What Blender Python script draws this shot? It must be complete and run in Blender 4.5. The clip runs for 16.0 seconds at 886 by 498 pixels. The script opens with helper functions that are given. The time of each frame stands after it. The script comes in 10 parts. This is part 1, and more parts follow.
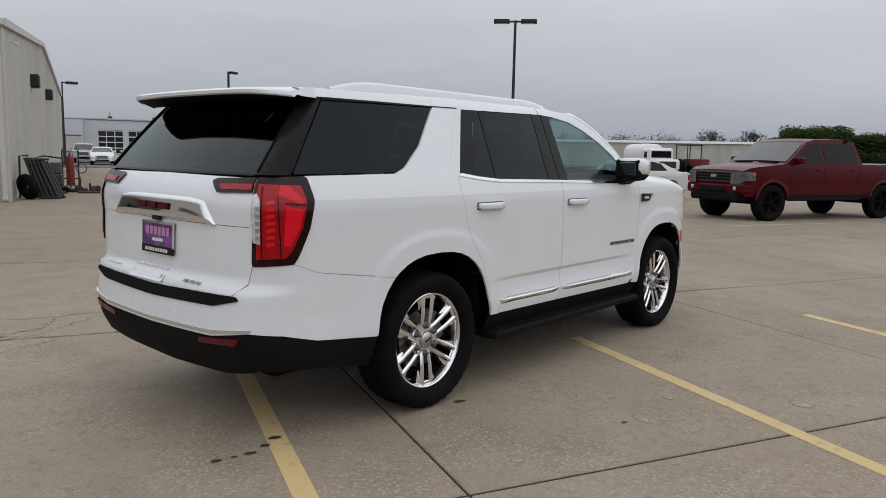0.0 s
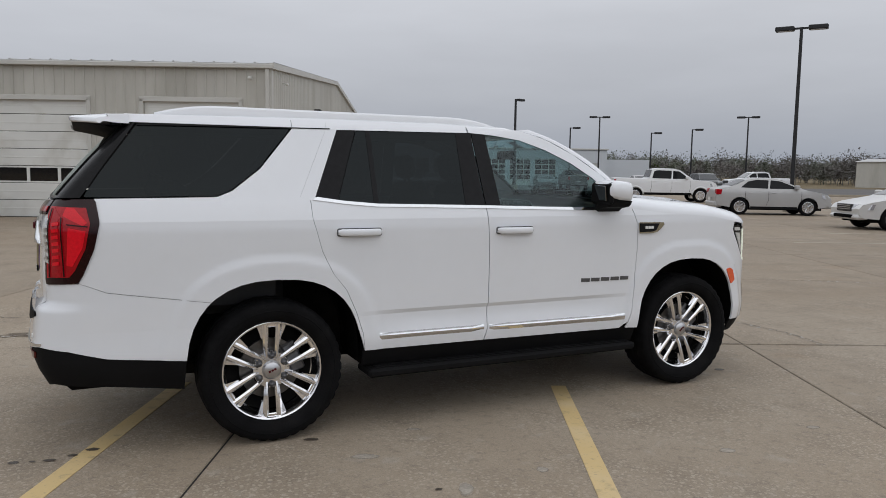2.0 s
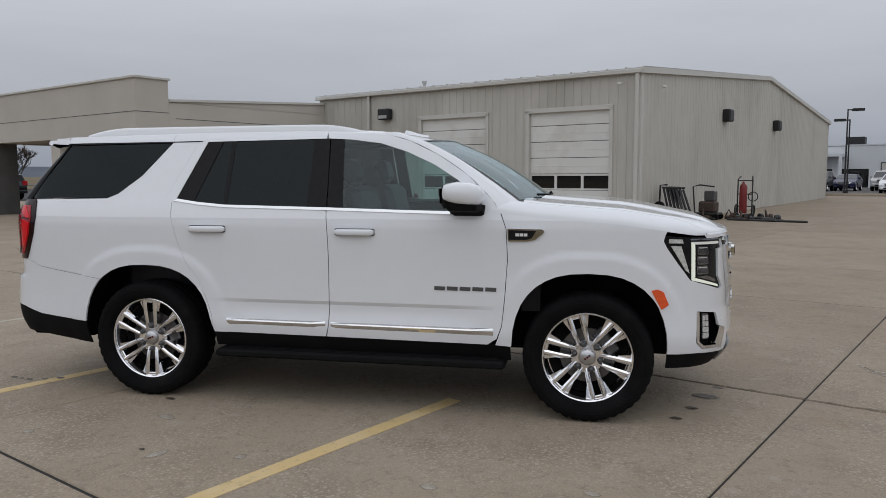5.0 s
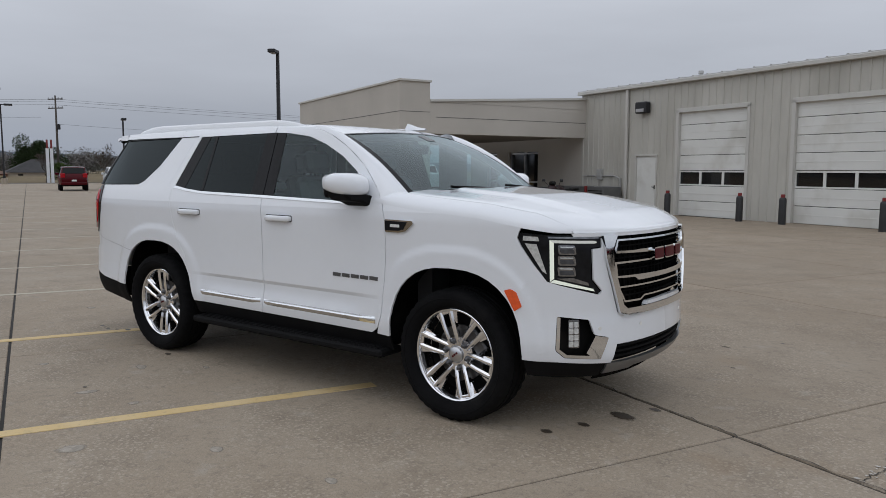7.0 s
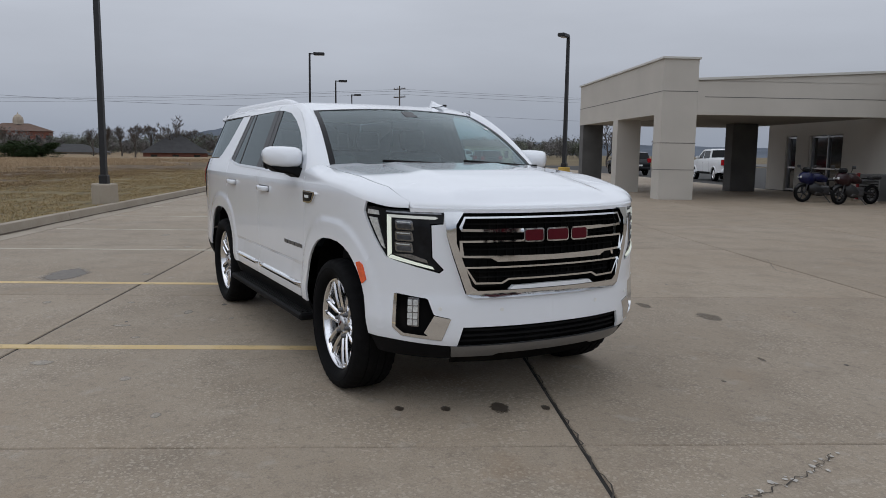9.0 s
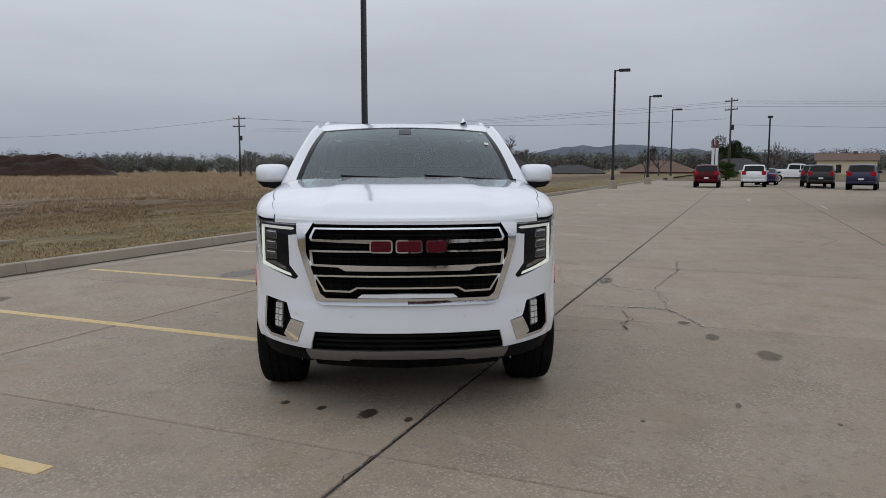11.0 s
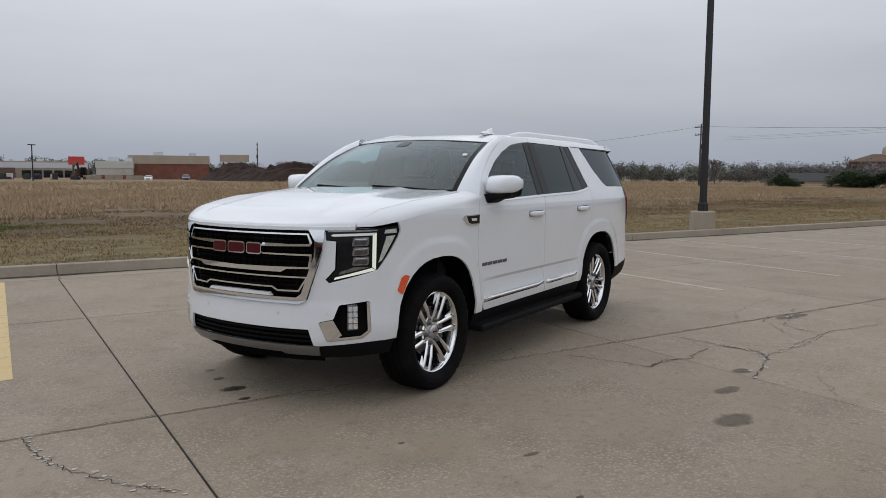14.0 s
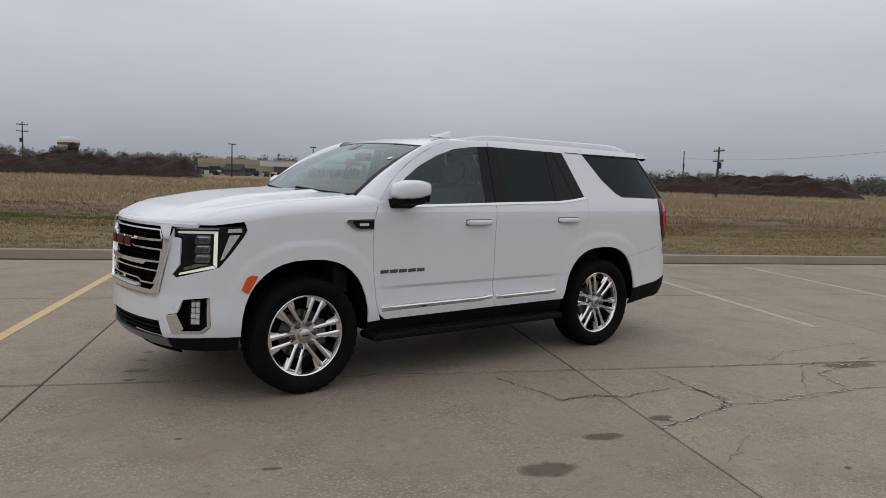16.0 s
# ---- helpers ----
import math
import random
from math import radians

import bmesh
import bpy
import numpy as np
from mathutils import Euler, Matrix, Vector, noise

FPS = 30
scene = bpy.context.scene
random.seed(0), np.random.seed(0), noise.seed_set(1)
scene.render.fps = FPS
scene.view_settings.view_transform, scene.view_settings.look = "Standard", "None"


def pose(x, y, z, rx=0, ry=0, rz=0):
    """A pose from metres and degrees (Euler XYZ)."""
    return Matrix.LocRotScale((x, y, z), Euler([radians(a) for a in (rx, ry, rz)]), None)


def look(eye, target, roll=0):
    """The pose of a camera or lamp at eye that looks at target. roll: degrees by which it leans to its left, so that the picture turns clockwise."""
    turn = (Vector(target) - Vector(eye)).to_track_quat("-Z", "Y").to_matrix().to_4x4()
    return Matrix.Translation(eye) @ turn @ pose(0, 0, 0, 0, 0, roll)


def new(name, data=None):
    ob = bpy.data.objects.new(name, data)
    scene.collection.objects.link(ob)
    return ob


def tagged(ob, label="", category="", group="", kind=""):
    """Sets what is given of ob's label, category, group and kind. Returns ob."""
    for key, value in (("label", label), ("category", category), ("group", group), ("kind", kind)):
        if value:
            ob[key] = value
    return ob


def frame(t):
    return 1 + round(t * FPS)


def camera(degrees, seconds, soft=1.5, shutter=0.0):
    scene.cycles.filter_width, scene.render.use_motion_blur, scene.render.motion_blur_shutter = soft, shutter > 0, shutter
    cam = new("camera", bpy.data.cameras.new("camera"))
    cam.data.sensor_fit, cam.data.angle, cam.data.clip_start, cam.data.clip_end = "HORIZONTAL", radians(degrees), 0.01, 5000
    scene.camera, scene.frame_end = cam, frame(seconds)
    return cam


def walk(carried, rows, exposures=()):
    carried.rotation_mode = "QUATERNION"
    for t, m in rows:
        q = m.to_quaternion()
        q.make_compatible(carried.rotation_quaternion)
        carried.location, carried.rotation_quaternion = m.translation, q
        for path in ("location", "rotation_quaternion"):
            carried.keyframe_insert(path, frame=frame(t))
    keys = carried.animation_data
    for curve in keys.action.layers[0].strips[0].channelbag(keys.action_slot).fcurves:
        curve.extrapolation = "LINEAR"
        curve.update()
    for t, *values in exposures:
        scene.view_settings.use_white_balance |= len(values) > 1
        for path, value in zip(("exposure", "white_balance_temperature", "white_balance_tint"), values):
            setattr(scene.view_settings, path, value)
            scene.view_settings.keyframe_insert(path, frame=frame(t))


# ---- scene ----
cam = camera(61.2, 16.0, soft=0.8)
PATH = [
    (0, (-4.805, -3.853, 1.52), (-3.303, -2.557, 1.267), 1.2),
    (0.5, (-4.323, -4.211, 1.505), (-2.964, -2.763, 1.267), 1.2),
    (1, (-3.751, -4.617, 1.527), (-2.562, -3.026, 1.29), 1.2),
    (1.5, (-3.152, -4.892, 1.524), (-2.112, -3.198, 1.305), 1.1),
    (2, (-2.483, -5.14, 1.558), (-1.622, -3.347, 1.353), 0.8),
    (2.5, (-1.886, -5.342, 1.566), (-1.206, -3.472, 1.36), 0.5),
    (3, (-1.162, -5.49, 1.575), (-0.7, -3.556, 1.361), 0.3),
    (3.5, (-0.536, -5.659, 1.584), (-0.273, -3.689, 1.369), 0.3),
    (4, (0.223, -5.675, 1.579), (0.261, -3.686, 1.37), 0.3),
    (4.2, (0.501, -5.687, 1.546), (0.45, -3.699, 1.343), 0.4),
    (6.3, (3.311, -5.188, 1.599), (2.386, -3.425, 1.404), -0.4),
    (6.5, (3.555, -5.002, 1.554), (2.562, -3.277, 1.358), 0.1),
    (7, (4.146, -4.599, 1.532), (2.967, -2.997, 1.324), 0.2),
    (7.5, (4.656, -4.199, 1.543), (3.333, -2.716, 1.318), 0.5),
    (8, (5.127, -3.673, 1.505), (3.648, -2.348, 1.265), 0.7),
    (8.5, (5.496, -3.167, 1.509), (3.886, -2.008, 1.255), 0.8),
    (8.7, (5.674, -2.945, 1.501), (4.01, -1.866, 1.245), 0.9),
    (10.8, (6.705, -0.28, 1.45), (4.726, -0.09, 1.239), -0.6),
    (11, (6.778, -0.036, 1.485), (4.793, 0.075, 1.27), -0.0),
    (11.5, (6.802, 0.586, 1.477), (4.814, 0.501, 1.278), 0.6),
    (12, (6.881, 1.306, 1.521), (4.914, 0.996, 1.341), 0.6),
    (12.5, (6.76, 1.896, 1.499), (4.834, 1.386, 1.318), 0.2),
    (13, (6.589, 2.579, 1.495), (4.735, 1.853, 1.305), -0.3),
    (13.5, (6.354, 3.162, 1.483), (4.573, 2.272, 1.289), -0.2),
    (14, (5.919, 3.779, 1.509), (4.239, 2.711, 1.314), 0.3),
    (14.5, (5.55, 4.271, 1.531), (3.969, 3.061, 1.344), 1.2),
    (15, (5.012, 4.74, 1.556), (3.548, 3.389, 1.374), 1.7),
    (15.5, (4.568, 5.189, 1.564), (3.211, 3.732, 1.374), 1.9),
    (16, (3.978, 5.569, 1.544), (2.75, 4.002, 1.353), 1.9),
]
walk(cam, [(t, look(e, g, r)) for t, e, g, r in PATH],
     [(0, 0.04, 6560, 10), (1.5, 0.04, 6540, 10), (2.5, -0.06, 6520, 10), (3.0, -0.12, 6500, 10), (4.0, -0.12, 6480, 10), (6.5, -0.06, 6330, 10), (7.5, -0.14, 6260, 10), (8.5, -0.13, 6220, 10),
      (11, -0.12, 6300, 10), (12.0, -0.14, 6320, 10), (12.5, -0.09, 6330, 10), (14.5, -0.06, 6450, 10), (15.5, -0.18, 6540, 10), (16, -0.16, 6550, 10)])

# ---- light ----
world = bpy.data.worlds.new("overcast_sky")
scene.world = world
world.use_nodes = True


def build_world():
    nt = world.node_tree
    nt.nodes.clear()
    N, L = nt.nodes.new, nt.links.new
    out, bg = N("ShaderNodeOutputWorld"), N("ShaderNodeBackground")
    co, sep = N("ShaderNodeTexCoord"), N("ShaderNodeSeparateXYZ")
    L(co.outputs["Generated"], sep.inputs[0])
    ramp = N("ShaderNodeValToRGB")
    cr = ramp.color_ramp
    cr.elements[0].position, cr.elements[0].color = 0.0, (0.292, 0.322, 0.376, 1)
    cr.elements[1].position, cr.elements[1].color = 1.0, (0.73, 0.75, 0.80, 1)
    for p, c in ((0.03, (0.332, 0.358, 0.410, 1)), (0.10, (0.436, 0.457, 0.502, 1)), (0.20, (0.535, 0.555, 0.60, 1)), (0.36, (0.80, 0.83, 0.885, 1)), (0.60, (0.85, 0.88, 0.935, 1))):
        e = cr.elements.new(p)
        e.color = c
    L(sep.outputs["Z"], ramp.inputs[0])
    mp, n1 = N("ShaderNodeMapping"), N("ShaderNodeTexNoise")
    mp.inputs["Scale"].default_value = (1.0, 1.0, 5.0)
    n1.inputs["Scale"].default_value, n1.inputs["Detail"].default_value, n1.inputs["Roughness"].default_value = 2.2, 5.0, 0.55
    L(co.outputs["Generated"], mp.inputs[0])
    L(mp.outputs[0], n1.inputs["Vector"])
    mr = N("ShaderNodeMapRange")
    mr.inputs["From Min"].default_value, mr.inputs["From Max"].default_value = 0.3, 0.7
    mr.inputs["To Min"].default_value, mr.inputs["To Max"].default_value = 0.94, 1.06
    L(n1.outputs["Fac"], mr.inputs["Value"])
    mul = N("ShaderNodeVectorMath")
    mul.operation = "SCALE"
    L(ramp.outputs[0], mul.inputs[0])
    L(mr.outputs[0], mul.inputs["Scale"])
    sky = N("ShaderNodeTexSky")
    sky.sky_type, sky.sun_disc, sky.sun_elevation, sky.sun_rotation = "NISHITA", False, radians(55), radians(200)
    sky.dust_density = 6.0
    sc = N("ShaderNodeVectorMath")
    sc.operation = "SCALE"
    sc.inputs["Scale"].default_value = 0.004
    L(sky.outputs[0], sc.inputs[0])
    add = N("ShaderNodeVectorMath")
    add.operation = "ADD"
    L(mul.outputs[0], add.inputs[0])
    L(sc.outputs[0], add.inputs[1])
    # the cloud is thinner on one side of the sky
    dp, dm, dv = N("ShaderNodeVectorMath"), N("ShaderNodeMapRange"), N("ShaderNodeVectorMath")
    dp.operation, dv.operation = "DOT_PRODUCT", "SCALE"
    dp.inputs[1].default_value = (0.1, -0.995, 0.0)
    L(co.outputs["Generated"], dp.inputs[0])
    dm.inputs["From Min"].default_value, dm.inputs["From Max"].default_value = -0.9, 0.7
    dm.inputs["To Min"].default_value, dm.inputs["To Max"].default_value = 1.03, 1.16
    L(dp.outputs["Value"], dm.inputs["Value"])
    L(add.outputs[0], dv.inputs[0])
    L(dm.outputs[0], dv.inputs["Scale"])
    L(dv.outputs[0], bg.inputs["Color"])
    bg.inputs["Strength"].default_value = 1.0
    L(bg.outputs[0], out.inputs["Surface"])


build_world()
sun_data = bpy.data.lights.new("sun", "SUN")
sun_data.energy, sun_data.angle, sun_data.color = 0.15, radians(40), (1.0, 0.97, 0.93)
sun = new("sun", sun_data)
sun.matrix_world = look((14, -16, 60), (0, 0, 0))


# ---- materials ----
def mat(name, color, rough=0.5, metal=0.0, var=0.0, scale=3.0, var2=0.0, scale2=60.0, bump=0.0, bscale=80.0, bdist=0.01,
        spec=0.5, coat=0.0, color2=None, c2lo=0.5, c2hi=0.65, c2scale=1.5, rnd=0.0, emit=None, estr=0.0, stretch=None):
    """A surface with broad and fine colour variation, an optional second colour in patches, fine relief and a coat."""
    m = bpy.data.materials.new(name)
    m.use_nodes = True
    nt = m.node_tree
    N, L = nt.nodes.new, nt.links.new
    b = nt.nodes["Principled BSDF"]
    b.inputs["Base Color"].default_value = (*color, 1)
    b.inputs["Roughness"].default_value = rough
    b.inputs["Metallic"].default_value = metal
    b.inputs["Specular IOR Level"].default_value = spec
    b.inputs["Coat Weight"].default_value = coat
    b.inputs["Coat Roughness"].default_value = 0.04
    if emit:
        b.inputs["Emission Color"].default_value = (*emit, 1)
        b.inputs["Emission Strength"].default_value = estr
    co = N("ShaderNodeTexCoord")
    src = co.outputs["Object"]
    if stretch:
        mp = N("ShaderNodeMapping")
        mp.inputs["Scale"].default_value = stretch
        L(src, mp.inputs[0])
        src = mp.outputs[0]

    def noise_tex(sc, det=5.0):
        n = N("ShaderNodeTexNoise")
        n.inputs["Scale"].default_value, n.inputs["Detail"].default_value = sc, det
        L(src, n.inputs["Vector"])
        return n.outputs["Fac"]

    col = None
    if color2:
        mx, mr = N("ShaderNodeMix"), N("ShaderNodeMapRange")
        mx.data_type = "RGBA"
        mr.inputs["From Min"].default_value, mr.inputs["From Max"].default_value = c2lo, c2hi
        L(noise_tex(c2scale, 6.0), mr.inputs["Value"])
        L(mr.outputs[0], mx.inputs[0])
        mx.inputs[6].default_value, mx.inputs[7].default_value = (*color, 1), (*color2, 1)
        col = mx.outputs[2]
    for amount, sc in ((var, scale), (var2, scale2)):
        if amount:
            mr, vm = N("ShaderNodeMapRange"), N("ShaderNodeVectorMath")
            mr.inputs["From Min"].default_value, mr.inputs["From Max"].default_value = 0.25, 0.75
            mr.inputs["To Min"].default_value, mr.inputs["To Max"].default_value = 1 - amount, 1 + amount
            L(noise_tex(sc), mr.inputs["Value"])
            vm.operation = "SCALE"
            if col:
                L(col, vm.inputs[0])
            else:
                vm.inputs[0].default_value = color
            L(mr.outputs[0], vm.inputs["Scale"])
            col = vm.outputs[0]
    if rnd:
        oi, mr, vm = N("ShaderNodeObjectInfo"), N("ShaderNodeMapRange"), N("ShaderNodeVectorMath")
        mr.inputs["To Min"].default_value, mr.inputs["To Max"].default_value = 1 - rnd, 1 + rnd
        L(oi.outputs["Random"], mr.inputs["Value"])
        vm.operation = "SCALE"
        if col:
            L(col, vm.inputs[0])
        else:
            vm.inputs[0].default_value = color
        L(mr.outputs[0], vm.inputs["Scale"])
        col = vm.outputs[0]
    if col:
        L(col, b.inputs["Base Color"])
    if bump:
        bp = N("ShaderNodeBump")
        bp.inputs["Strength"].default_value, bp.inputs["Distance"].default_value = bump, bdist
        L(noise_tex(bscale, 4.0), bp.inputs["Height"])
        L(bp.outputs[0], b.inputs["Normal"])
    return m


def glass(name, tint, rough=0.0, ior=1.5):
    """A thin pane: what lies behind shows tinted, and the face mirrors by Fresnel's law."""
    m = bpy.data.materials.new(name)
    m.use_nodes = True
    nt = m.node_tree
    nt.nodes.clear()
    N, L = nt.nodes.new, nt.links.new
    out, mix, tr, gl, fr = N("ShaderNodeOutputMaterial"), N("ShaderNodeMixShader"), N("ShaderNodeBsdfTransparent"), N("ShaderNodeBsdfGlossy"), N("ShaderNodeLayerWeight")
    pw, mr = N("ShaderNodeMath"), N("ShaderNodeMapRange")
    tr.inputs[0].default_value = (*tint, 1)
    gl.inputs["Color"].default_value, gl.inputs["Roughness"].default_value = (0.88, 0.98, 1, 1), rough
    fr.inputs[0].default_value = 0.5
    pw.operation = "POWER"
    pw.inputs[1].default_value = 5.0
    mr.inputs["To Min"].default_value, mr.inputs["To Max"].default_value = ((ior - 1) / (ior + 1)) ** 2, 0.9
    L(fr.outputs["Facing"], pw.inputs[0])
    L(pw.outputs[0], mr.inputs["Value"])
    L(mr.outputs[0], mix.inputs[0])
    L(tr.outputs[0], mix.inputs[1])
    L(gl.outputs[0], mix.inputs[2])
    L(mix.outputs[0], out.inputs[0])
    return m


M = {}
M["white"] = mat("white_paint", (0.755, 0.775, 0.808), 0.16, var=0.012, scale=1.2, var2=0.010, scale2=9, coat=0.9, spec=0.4)
M["blackgloss"] = mat("gloss_black_trim", (0.012, 0.012, 0.013), 0.25, var2=0.2, scale2=30, spec=0.12)
M["blackplastic"] = mat("textured_black_plastic", (0.009, 0.009, 0.0095), 0.65, var=0.15, scale=4, bump=0.25, bscale=500, bdist=0.001, spec=0.06)
M["underblack"] = mat("matte_black_underbody", (0.008, 0.008, 0.008), 0.9, var=0.3, scale=5, color2=(0.014, 0.013, 0.012), c2scale=4, spec=0.0)
M["chrome"] = mat("chrome_trim", (0.78, 0.79, 0.80), 0.07, metal=1.0, var2=0.03, scale2=40)
M["darksatin"] = mat("dark_satin_trim", (0.26, 0.265, 0.275), 0.35, metal=0.85, var2=0.06, scale2=50)
M["satin"] = mat("satin_silver", (0.55, 0.55, 0.56), 0.28, metal=1.0, var2=0.05, scale2=50)
M["alloy"] = mat("polished_alloy", (0.86, 0.86, 0.87), 0.15, metal=1.0, var=0.05, scale=14, var2=0.04, scale2=90)
M["alloydark"] = mat("brake_dusted_alloy", (0.12, 0.12, 0.125), 0.4, metal=0.8, var=0.2, scale=20)
M["rubber"] = mat("tyre_rubber", (0.0075, 0.0075, 0.008), 0.75, var=0.25, scale=7, var2=0.2, scale2=120, bump=0.3, bscale=300, bdist=0.001, color2=(0.013, 0.0125, 0.012), c2scale=5, c2lo=0.55, c2hi=0.8, spec=0.05)
M["disc"] = mat("brake_disc_steel", (0.13, 0.125, 0.12), 0.4, metal=1.0, var=0.15, scale=20)
M["redlens"] = mat("red_lamp_lens", (0.33, 0.004, 0.010), 0.08, coat=0.2, var2=0.22, scale2=45, emit=(0.6, 0.0, 0.0), estr=0.02, spec=0.3)
M["reflector"] = mat("red_reflector", (0.10, 0.004, 0.010), 0.12, var2=0.25, scale2=90, spec=0.3)
M["redbright"] = mat("bright_red_lamp_guide", (0.56, 0.006, 0.016), 0.1, coat=0.2, var2=0.14, scale2=60, emit=(1.0, 0.01, 0.02), estr=0.08, spec=0.3)
M["darkred"] = mat("dark_red_lamp_housing", (0.016, 0.003, 0.004), 0.1, var2=0.3, scale2=40, spec=0.3)
M["amber"] = mat("amber_marker", (0.75, 0.09, 0.015), 0.12, coat=0.6, var2=0.15, scale2=70)
M["badge_red"] = mat("red_badge_enamel", (0.075, 0.004, 0.009), 0.35, var2=0.15, scale2=60, spec=0.15)
M["drl"] = mat("daytime_light_guide", (0.45, 0.46, 0.44), 0.2, var2=0.05, scale2=50, emit=(0.95, 1.0, 0.82), estr=0.45)
M["drlsoft"] = mat("dim_light_guide", (0.42, 0.43, 0.42), 0.2, var2=0.05, scale2=50, emit=(1.0, 1.0, 0.88), estr=0.22)
M["projglass"] = mat("projector_lens_glass", (0.045, 0.048, 0.055), 0.03, var2=0.3, scale2=40, spec=0.7)
M["led"] = mat("led_cell", (0.62, 0.63, 0.62), 0.15, metal=0.3, var2=0.3, scale2=60)
M["lens"] = mat("lamp_reflector", (0.26, 0.265, 0.275), 0.12, metal=0.9, var2=0.35, scale2=40)
M["lampblack"] = mat("lamp_housing", (0.010, 0.0105, 0.012), 0.12, var2=0.35, scale2=25, spec=0.18)
M["tint"] = glass("privacy_glass", (0.022, 0.022, 0.025), 0.0, 1.36)
M["reartint"] = glass("rear_privacy_glass", (0.03, 0.03, 0.034), 0.0, 1.48)
M["clear"] = glass("front_door_glass", (0.52, 0.68, 0.67), 0.0, 1.6)
M["screen"] = glass("windscreen_glass", (0.48, 0.64, 0.66), 0.0, 2.1)
M["cabin"] = mat("dark_cabin_trim", (0.025, 0.025, 0.027), 0.7, var=0.15, scale=6, bump=0.2, bscale=300, bdist=0.001)
M["headliner"] = mat("grey_headliner", (0.20, 0.20, 0.20), 0.9, var=0.08, scale=5)
M["leather"] = mat("black_leather", (0.03, 0.03, 0.032), 0.45, var=0.15, scale=10, bump=0.2, bscale=200, bdist=0.001)
M["lilac"] = mat("faded_pink_print", (0.45, 0.22, 0.42), 0.4, var=0.2, scale=30)
M["plate"] = mat("purple_plate_card", (0.10, 0.025, 0.16), 0.35, var=0.25, scale=18, color2=(0.25, 0.08, 0.28), c2scale=14)
M["namegrey"] = mat("dark_grey_name_plating", (0.13, 0.13, 0.135), 0.35, metal=0.7, var2=0.1, scale2=60)
M["paper"] = mat("white_sticker", (0.7, 0.7, 0.68), 0.6, var=0.1, scale=40)
M["mirrorglass"] = mat("mirror_glass", (0.24, 0.25, 0.26), 0.02, metal=1.0)


# ---- building helpers ----
def thing(name, label, category, loc=(0, 0, 0), rz=0.0, group="", kind=""):
    e = new(name)
    e.empty_display_size = 0.2
    e.matrix_world = pose(*loc, 0, 0, rz)
    return tagged(e, label, category, group, kind)


def mesh_of(bm, name, material, smooth=False):
    me = bpy.data.meshes.new(name)
    if smooth:
        for f in bm.faces:
            f.smooth = True
    bm.to_mesh(me)
    bm.free()
    if isinstance(material, (list, tuple)):
        for x in material:
            me.materials.append(x)
    elif material:
        me.materials.append(material)
    return me


def part(name, bm, material, parent, label="", smooth=False, m=None):
    ob = new(name, bm if isinstance(bm, bpy.types.Mesh) else mesh_of(bm, name, material, smooth))
    ob.parent = parent
    if m is not None:
        ob.matrix_local = m
    if label:
        ob["label"] = label
    return ob


def add_box(bm, x0, x1, y0, y1, z0, z1, bevel=0.0, m=None, seg=1):
    r = bmesh.ops.create_cube(bm, size=1)
    vs = r["verts"]
    for v in vs:
        v.co = Vector((x0 if v.co.x < 0 else x1, y0 if v.co.y < 0 else y1, z0 if v.co.z < 0 else z1))
    if bevel:
        es = {e for v in vs for e in v.link_edges}
        r2 = bmesh.ops.bevel(bm, geom=list(es), offset=bevel, segments=seg, profile=0.5, affect="EDGES")
        vs = list({v for f in r2["faces"] for v in f.verts} | {v for v in vs if v.is_valid})
    if m is not None:
        bmesh.ops.transform(bm, matrix=m, verts=vs)
    return vs


def boxes(*specs, bevel=0.0):
    bm = bmesh.new()
    for s in specs:
        add_box(bm, *s, bevel=bevel)
    return bm


def add_lathe(bm, prof, seg=48, axis="y", m=None, closed=False):
    """Turn a profile of (radius, along) round an axis."""
    rings = []
    for r, a in prof:
        ring = []
        for i in range(seg):
            t = 2 * math.pi * i / seg
            c, s = r * math.cos(t), r * math.sin(t)
            p = {"y": (c, a, s), "z": (c, s, a), "x": (a, c, s)}[axis]
            p = Vector(p)
            ring.append(bm.verts.new(m @ p if m is not None else p))
        rings.append(ring)
    pairs = list(zip(rings, rings[1:])) + ([(rings[-1], rings[0])] if closed else [])
    for r0, r1 in pairs:
        for i in range(seg):
            j = (i + 1) % seg
            bm.faces.new((r0[i], r0[j], r1[j], r1[i]))
    return rings


def add_tube(bm, pts, rad, seg=8, cap=True):
    """A round bar along points; rad may be a number or one for each point."""
    pts = [Vector(p) for p in pts]
    rads = rad if isinstance(rad, (list, tuple)) else [rad] * len(pts)
    rings, up = [], None
    for i, p in enumerate(pts):
        d = (pts[min(i + 1, len(pts) - 1)] - pts[max(i - 1, 0)])
        if d.length < 1e-9:
            d = Vector((0, 0, 1))
        d.normalize()
        if up is None:
            up = Vector((0, 0, 1)) if abs(d.z) < 0.9 else Vector((1, 0, 0))
        u = (up - d * up.dot(d)).normalized()
        w = d.cross(u)
        up = u
        rings.append([bm.verts.new(p + (u * math.cos(2 * math.pi * k / seg) + w * math.sin(2 * math.pi * k / seg)) * rads[i]) for k in range(seg)])
    for r0, r1 in zip(rings, rings[1:]):
        for k in range(seg):
            j = (k + 1) % seg
            bm.faces.new((r0[k], r0[j], r1[j], r1[k]))
    if cap:
        bm.faces.new(rings[0][::-1])
        bm.faces.new(rings[-1])
    return rings


